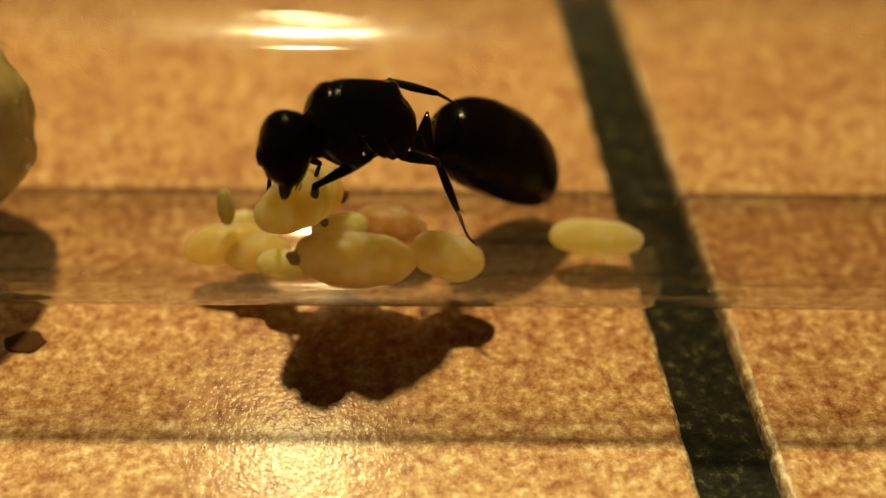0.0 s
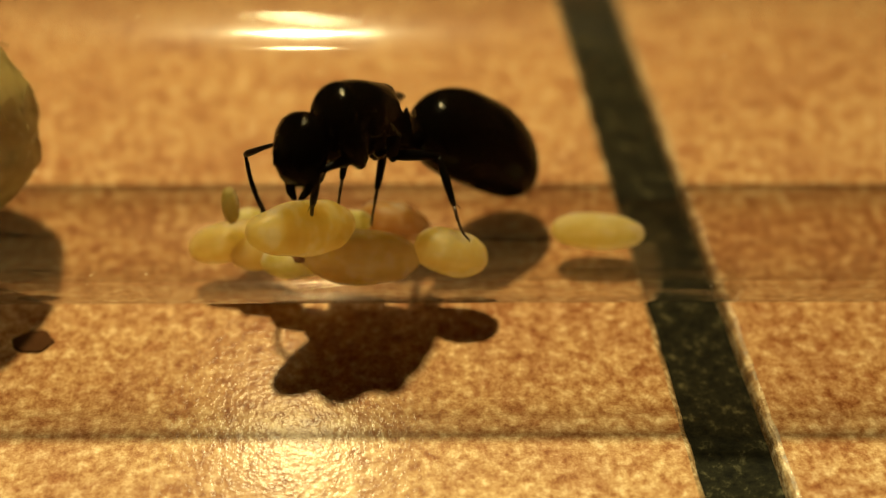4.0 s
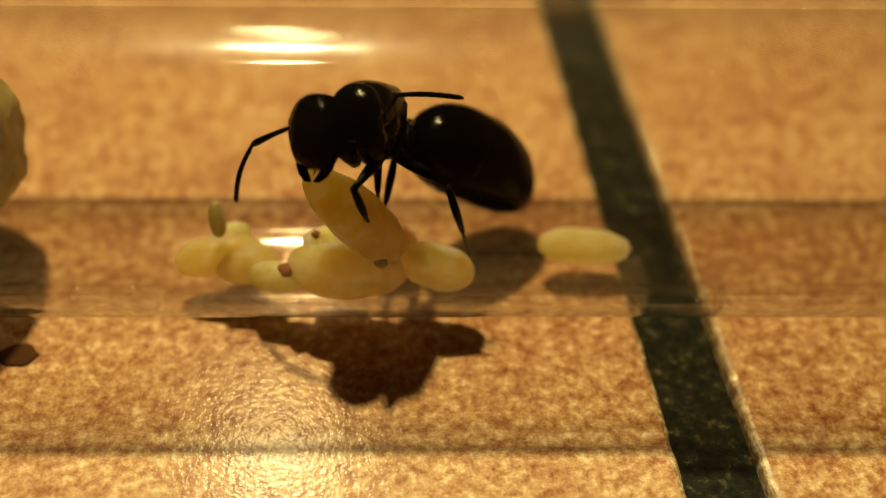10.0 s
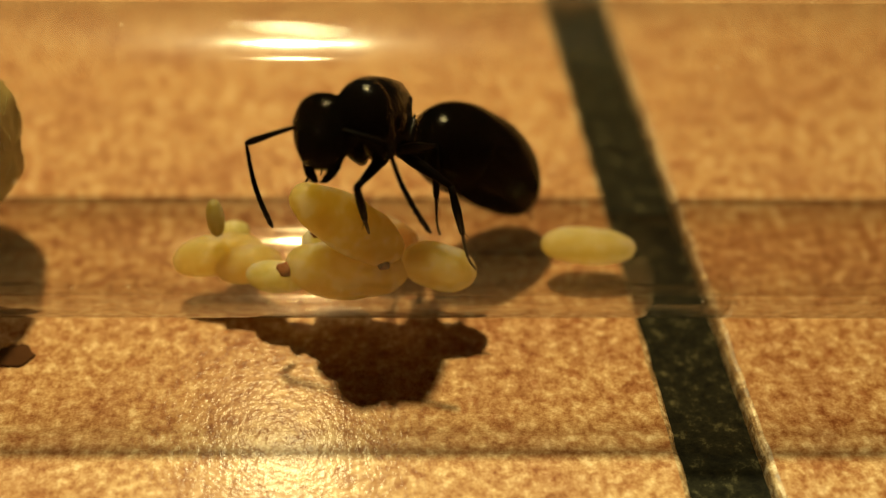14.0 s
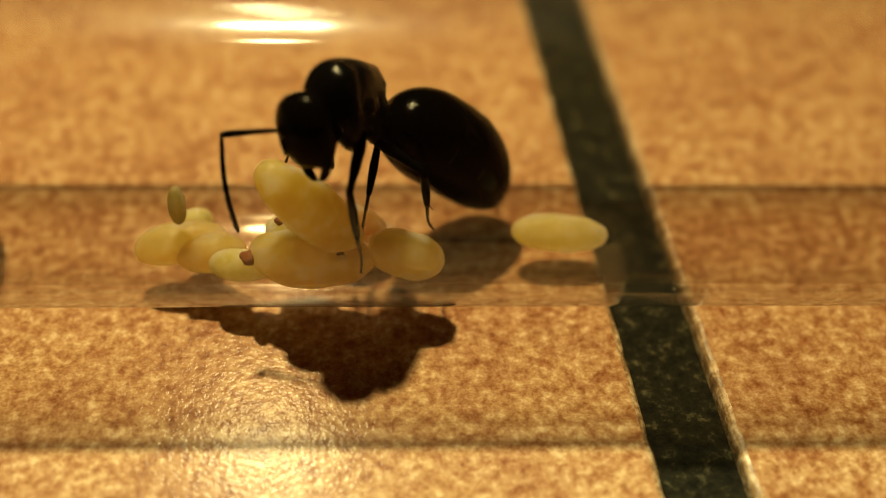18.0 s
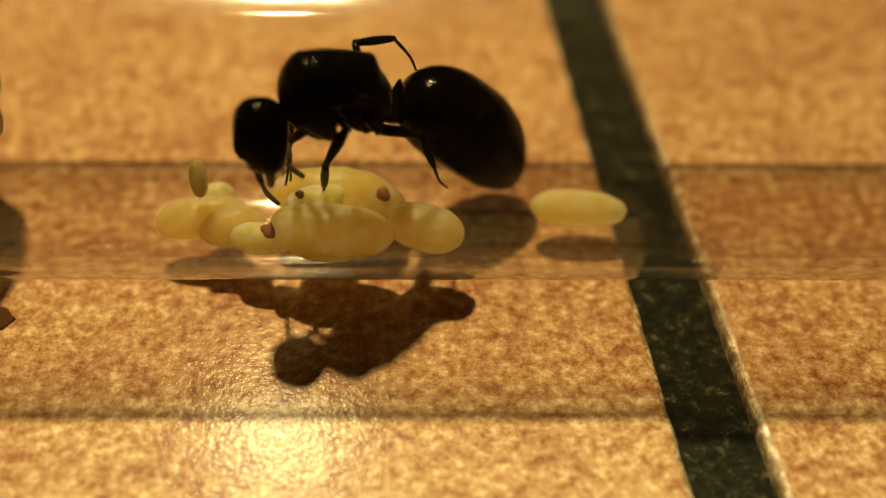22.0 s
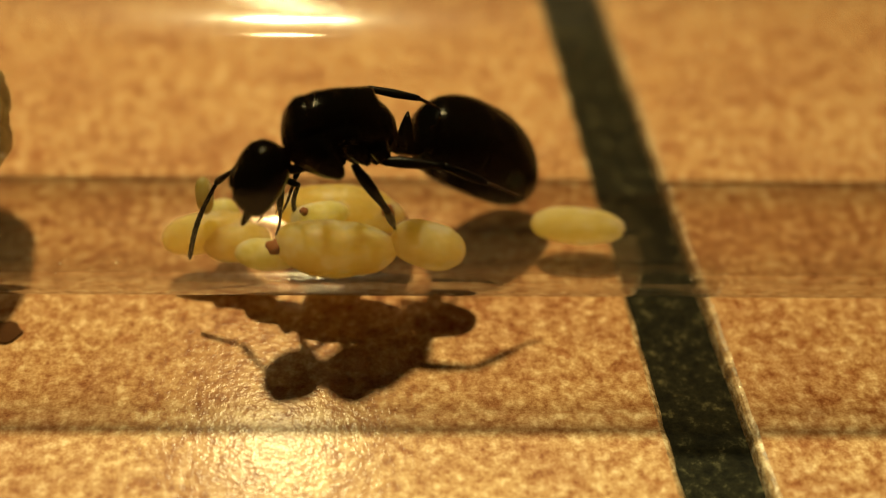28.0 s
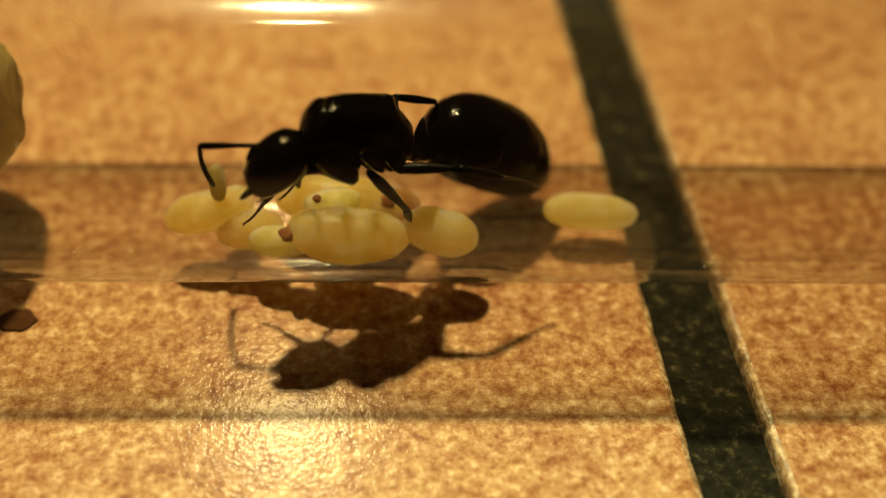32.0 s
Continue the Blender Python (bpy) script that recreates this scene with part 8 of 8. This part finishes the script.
    walk(ant_parts['femurHR'], path([
        (0, 7.58, 1.23, -0.61, -48.6, -57.9, -84.2), (0.5, 7.52, 1.26, -0.70, -47.2, -59.0, -82.7), (1, 7.45, 1.27, -0.84, -48.9, -60.8, -76.7),
        (1.5, 7.04, 1.09, -0.90, -66.8, -59.8, -49.1), (2, 6.71, 0.86, -0.94, -87.7, -56.9, -22.8), (2.5, 6.67, 0.73, -0.94, -55.6, -65.1, -79.3),
        (3, 6.70, 0.69, -0.96, -36.2, -65.4, -111.4), (3.5, 6.64, 0.53, -0.92, -28.0, -59.3, -120.1), (4, 6.67, 0.50, -0.90, -22.4, -51.6, -125.3),
        (4.5, 6.60, 0.37, -0.84, -19.1, -43.8, -128.0), (5, 6.62, 0.38, -0.81, -17.0, -36.9, -129.4), (5.5, 6.64, 0.38, -0.78, -16.1, -32.2, -129.9),
        (6, 6.66, 0.38, -0.74, -15.5, -30.2, -130.2), (6.5, 6.64, 0.40, -0.64, -16.2, -29.7, -129.0), (7, 6.53, 0.30, -0.53, -16.7, -29.9, -128.1),
        (7.5, 6.52, 0.31, -0.67, -15.6, -28.9, -131.2), (8, 6.50, 0.32, -0.82, -13.9, -28.5, -135.9), (8.5, 6.47, 0.23, -0.54, -12.3, -28.0, -138.6),
        (9, 6.47, 0.15, -0.23, -10.5, -27.2, -141.3), (9.5, 6.46, 0.16, -0.18, -10.3, -26.7, -142.2), (10, 6.49, 0.14, -0.15, -10.6, -26.1, -142.5),
        (10.5, 6.58, 0.05, -0.29, -10.7, -28.2, -143.2), (11, 6.73, 0.06, -0.47, -11.2, -30.1, -143.7), (11.5, 6.63, -0.04, -0.38, -11.3, -28.7, -144.1),
        (12, 6.56, 0.04, -0.28, -11.0, -27.3, -144.6), (12.5, 6.53, 0.11, -0.26, -9.8, -27.9, -147.5), (13, 6.55, 0.09, -0.30, -8.7, -28.8, -150.6),
        (13.5, 6.53, 0.10, -0.26, -10.9, -28.7, -146.0), (14, 6.54, 0.14, -0.17, -12.9, -28.3, -141.3), (14.5, 6.57, 0.08, -0.22, -12.9, -29.3, -142.2),
        (15, 6.57, 0.08, -0.24, -13.3, -30.1, -142.3), (15.5, 6.55, 0.10, -0.25, -13.7, -30.5, -142.3), (16, 6.52, 0.13, -0.26, -14.4, -31.0, -142.2),
        (16.5, 6.50, 0.16, -0.27, -14.8, -31.3, -142.4), (17, 6.48, 0.17, -0.33, -15.5, -32.1, -142.4), (17.5, 6.38, 0.27, -0.32, -17.0, -32.5, -139.8),
        (18, 6.31, 0.38, -0.30, -18.5, -33.3, -137.2), (18.5, 6.33, 0.29, -0.07, -18.9, -33.9, -138.5), (19, 6.31, 0.07, 0.26, -18.5, -33.7, -140.4),
        (19.5, 6.29, 0.13, -0.13, -21.8, -35.3, -136.7), (20, 6.28, 0.36, -0.64, -26.3, -35.2, -130.1), (20.5, 6.23, 0.90, -0.97, -31.8, -34.0, -116.4),
        (21, 6.35, 1.62, -1.28, -36.1, -31.3, -102.6), (21.5, 6.73, 1.71, -1.38, -50.3, -44.7, -76.9), (22, 7.03, 1.73, -1.33, -85.7, -47.9, -18.7),
        (22.5, 7.17, 1.88, -1.27, -85.7, -47.0, -19.4), (23, 7.26, 1.87, -1.20, -65.2, -50.7, -54.0), (23.5, 7.31, 1.83, -1.16, -68.5, -52.7, -52.7),
        (24, 7.34, 1.76, -1.14, -75.1, -55.7, -48.3), (24.5, 7.38, 1.70, -1.17, -71.9, -54.8, -52.1), (25, 7.35, 1.78, -1.12, -64.8, -52.3, -58.0),
        (25.5, 7.38, 1.71, -1.08, -61.4, -51.7, -62.7), (26, 7.41, 1.64, -1.04, -57.2, -51.5, -68.6), (26.5, 7.52, 1.67, -1.02, -51.9, -51.1, -76.2),
        (27, 7.56, 1.58, -0.97, -47.0, -50.8, -83.1), (27.5, 7.60, 1.49, -0.89, -42.5, -50.0, -89.3), (28, 7.67, 1.40, -0.81, -39.6, -49.5, -93.4),
        (28.5, 7.61, 1.24, -0.58, -36.5, -50.3, -97.5), (29, 7.60, 1.21, -0.41, -34.3, -50.6, -99.7), (29.5, 7.56, 1.20, -0.43, -31.6, -48.4, -100.5),
        (30, 7.50, 1.22, -0.52, -29.9, -45.0, -100.6), (30.5, 7.50, 1.22, -0.59, -30.3, -47.2, -103.6), (31, 7.52, 1.20, -0.61, -30.9, -50.2, -107.2),
        (31.5, 7.50, 1.22, -0.63, -28.1, -50.6, -111.8), (32, 7.46, 1.24, -0.70, -26.3, -52.1, -115.9),
    ]))
    walk(ant_parts['tibiaHR'], path([
        (0, 7.73, -0.30, 1.85, -92.3, -0.6, 139.1), (0.5, 7.71, -0.22, 1.79, -92.5, -0.4, 139.1), (1, 7.77, -0.10, 1.69, -93.2, -1.9, 147.0),
        (1.5, 7.99, -0.01, 1.61, -93.3, 1.2, 139.3), (2, 8.17, 0.25, 1.49, -94.0, 2.1, 139.4), (2.5, 6.89, -0.47, 1.69, -101.4, -4.9, -171.5),
        (3, 6.26, -0.43, 1.68, -129.3, -7.8, -146.1), (3.5, 5.90, -0.75, 1.57, -135.7, -10.0, -145.9), (4, 5.63, -0.96, 1.37, -139.3, -12.6, -146.6),
        (4.5, 5.31, -1.28, 1.16, -154.5, -18.4, -143.2), (5, 5.15, -1.41, 0.93, -152.4, -20.1, -145.1), (5.5, 5.06, -1.51, 0.77, -150.3, -21.1, -146.6),
        (6, 5.04, -1.54, 0.72, -148.3, -21.2, -147.8), (6.5, 5.06, -1.55, 0.80, -148.0, -19.6, -146.8), (7, 4.97, -1.68, 0.91, -145.7, -17.6, -147.6),
        (7.5, 4.85, -1.60, 0.73, -150.9, -17.9, -145.0), (8, 4.67, -1.46, 0.57, -158.4, -17.1, -141.2), (8.5, 4.55, -1.46, 0.82, -140.7, -9.1, -143.7),
        (9, 4.45, -1.46, 1.10, -114.8, -3.1, -146.5), (9.5, 4.41, -1.43, 1.12, -119.7, -4.5, -146.8), (10, 4.43, -1.45, 1.13, -127.9, -6.8, -146.1),
        (10.5, 4.53, -1.49, 1.08, -128.4, -9.1, -149.5), (11, 4.71, -1.42, 0.99, -130.6, -11.0, -150.2), (11.5, 4.57, -1.54, 1.02, -129.5, -8.6, -147.7),
        (12, 4.46, -1.45, 1.05, -127.0, -6.1, -145.6), (12.5, 4.37, -1.26, 1.10, -131.7, -6.9, -144.5), (13, 4.33, -1.15, 1.10, -131.5, -6.5, -144.8),
        (13.5, 4.43, -1.32, 1.13, -119.2, -5.3, -149.1), (14, 4.54, -1.46, 1.20, -114.2, -5.5, -151.3), (14.5, 4.57, -1.47, 1.20, -112.7, -4.8, -152.3),
        (15, 4.58, -1.45, 1.21, -115.2, -5.2, -150.8), (15.5, 4.57, -1.43, 1.22, -118.6, -5.6, -149.0), (16, 4.56, -1.40, 1.23, -123.6, -6.2, -146.8),
        (16.5, 4.54, -1.36, 1.23, -129.0, -6.8, -144.9), (17, 4.53, -1.33, 1.21, -133.3, -7.1, -143.8), (17.5, 4.51, -1.31, 1.24, -137.3, -7.8, -142.4),
        (18, 4.53, -1.26, 1.30, -139.3, -8.6, -141.4), (18.5, 4.52, -1.31, 1.55, -104.3, -1.6, -142.4), (19, 4.45, -1.46, 1.87, -63.3, 8.2, -148.2),
        (19.5, 4.56, -1.50, 1.54, -70.5, 6.6, -150.4), (20, 4.75, -1.45, 1.03, -94.5, -0.6, -147.6), (20.5, 5.16, -1.25, 0.65, -126.6, -10.5, -147.9),
        (21, 5.81, -0.80, 0.23, 167.3, -25.2, -142.3), (21.5, 7.19, -0.29, 0.66, 162.8, -26.4, -166.5), (22, 8.87, 1.11, 0.82, 166.4, -32.4, -173.5),
        (22.5, 9.03, 1.23, 0.85, 169.9, -27.4, 177.7), (23, 8.33, 0.39, 1.04, 169.1, -27.0, -179.6), (23.5, 8.37, 0.43, 1.14, 168.6, -24.1, -178.2),
        (24, 8.43, 0.54, 1.25, 168.8, -21.7, -178.0), (24.5, 8.41, 0.38, 1.20, 172.1, -29.3, 172.4), (25, 8.28, 0.28, 1.18, 177.5, -36.7, 162.8),
        (25.5, 8.21, 0.11, 1.20, -177.6, -31.3, 148.8), (26, 8.07, -0.04, 1.23, -158.9, -23.4, 134.8), (26.5, 7.95, -0.10, 1.24, -138.7, -18.2, 135.8),
        (27, 7.78, -0.24, 1.28, -114.3, -13.4, 136.6), (27.5, 7.63, -0.37, 1.33, -94.0, -9.0, 137.0), (28, 7.56, -0.48, 1.39, -94.8, -6.1, 136.8),
        (28.5, 7.37, -0.60, 1.65, -96.3, -6.9, 144.1), (29, 7.29, -0.61, 1.83, -98.3, -8.2, 149.7), (29.5, 7.21, -0.69, 1.74, -100.0, -10.8, 150.6),
        (30, 7.12, -0.80, 1.53, -101.4, -14.1, 149.4), (30.5, 7.04, -0.70, 1.54, -102.9, -11.7, 156.3), (31, 6.97, -0.58, 1.62, -102.9, -9.2, 159.6),
        (31.5, 6.82, -0.49, 1.61, -104.8, -9.2, 167.0), (32, 6.68, -0.36, 1.59, -107.3, -9.2, 173.5),
    ]))


motions()
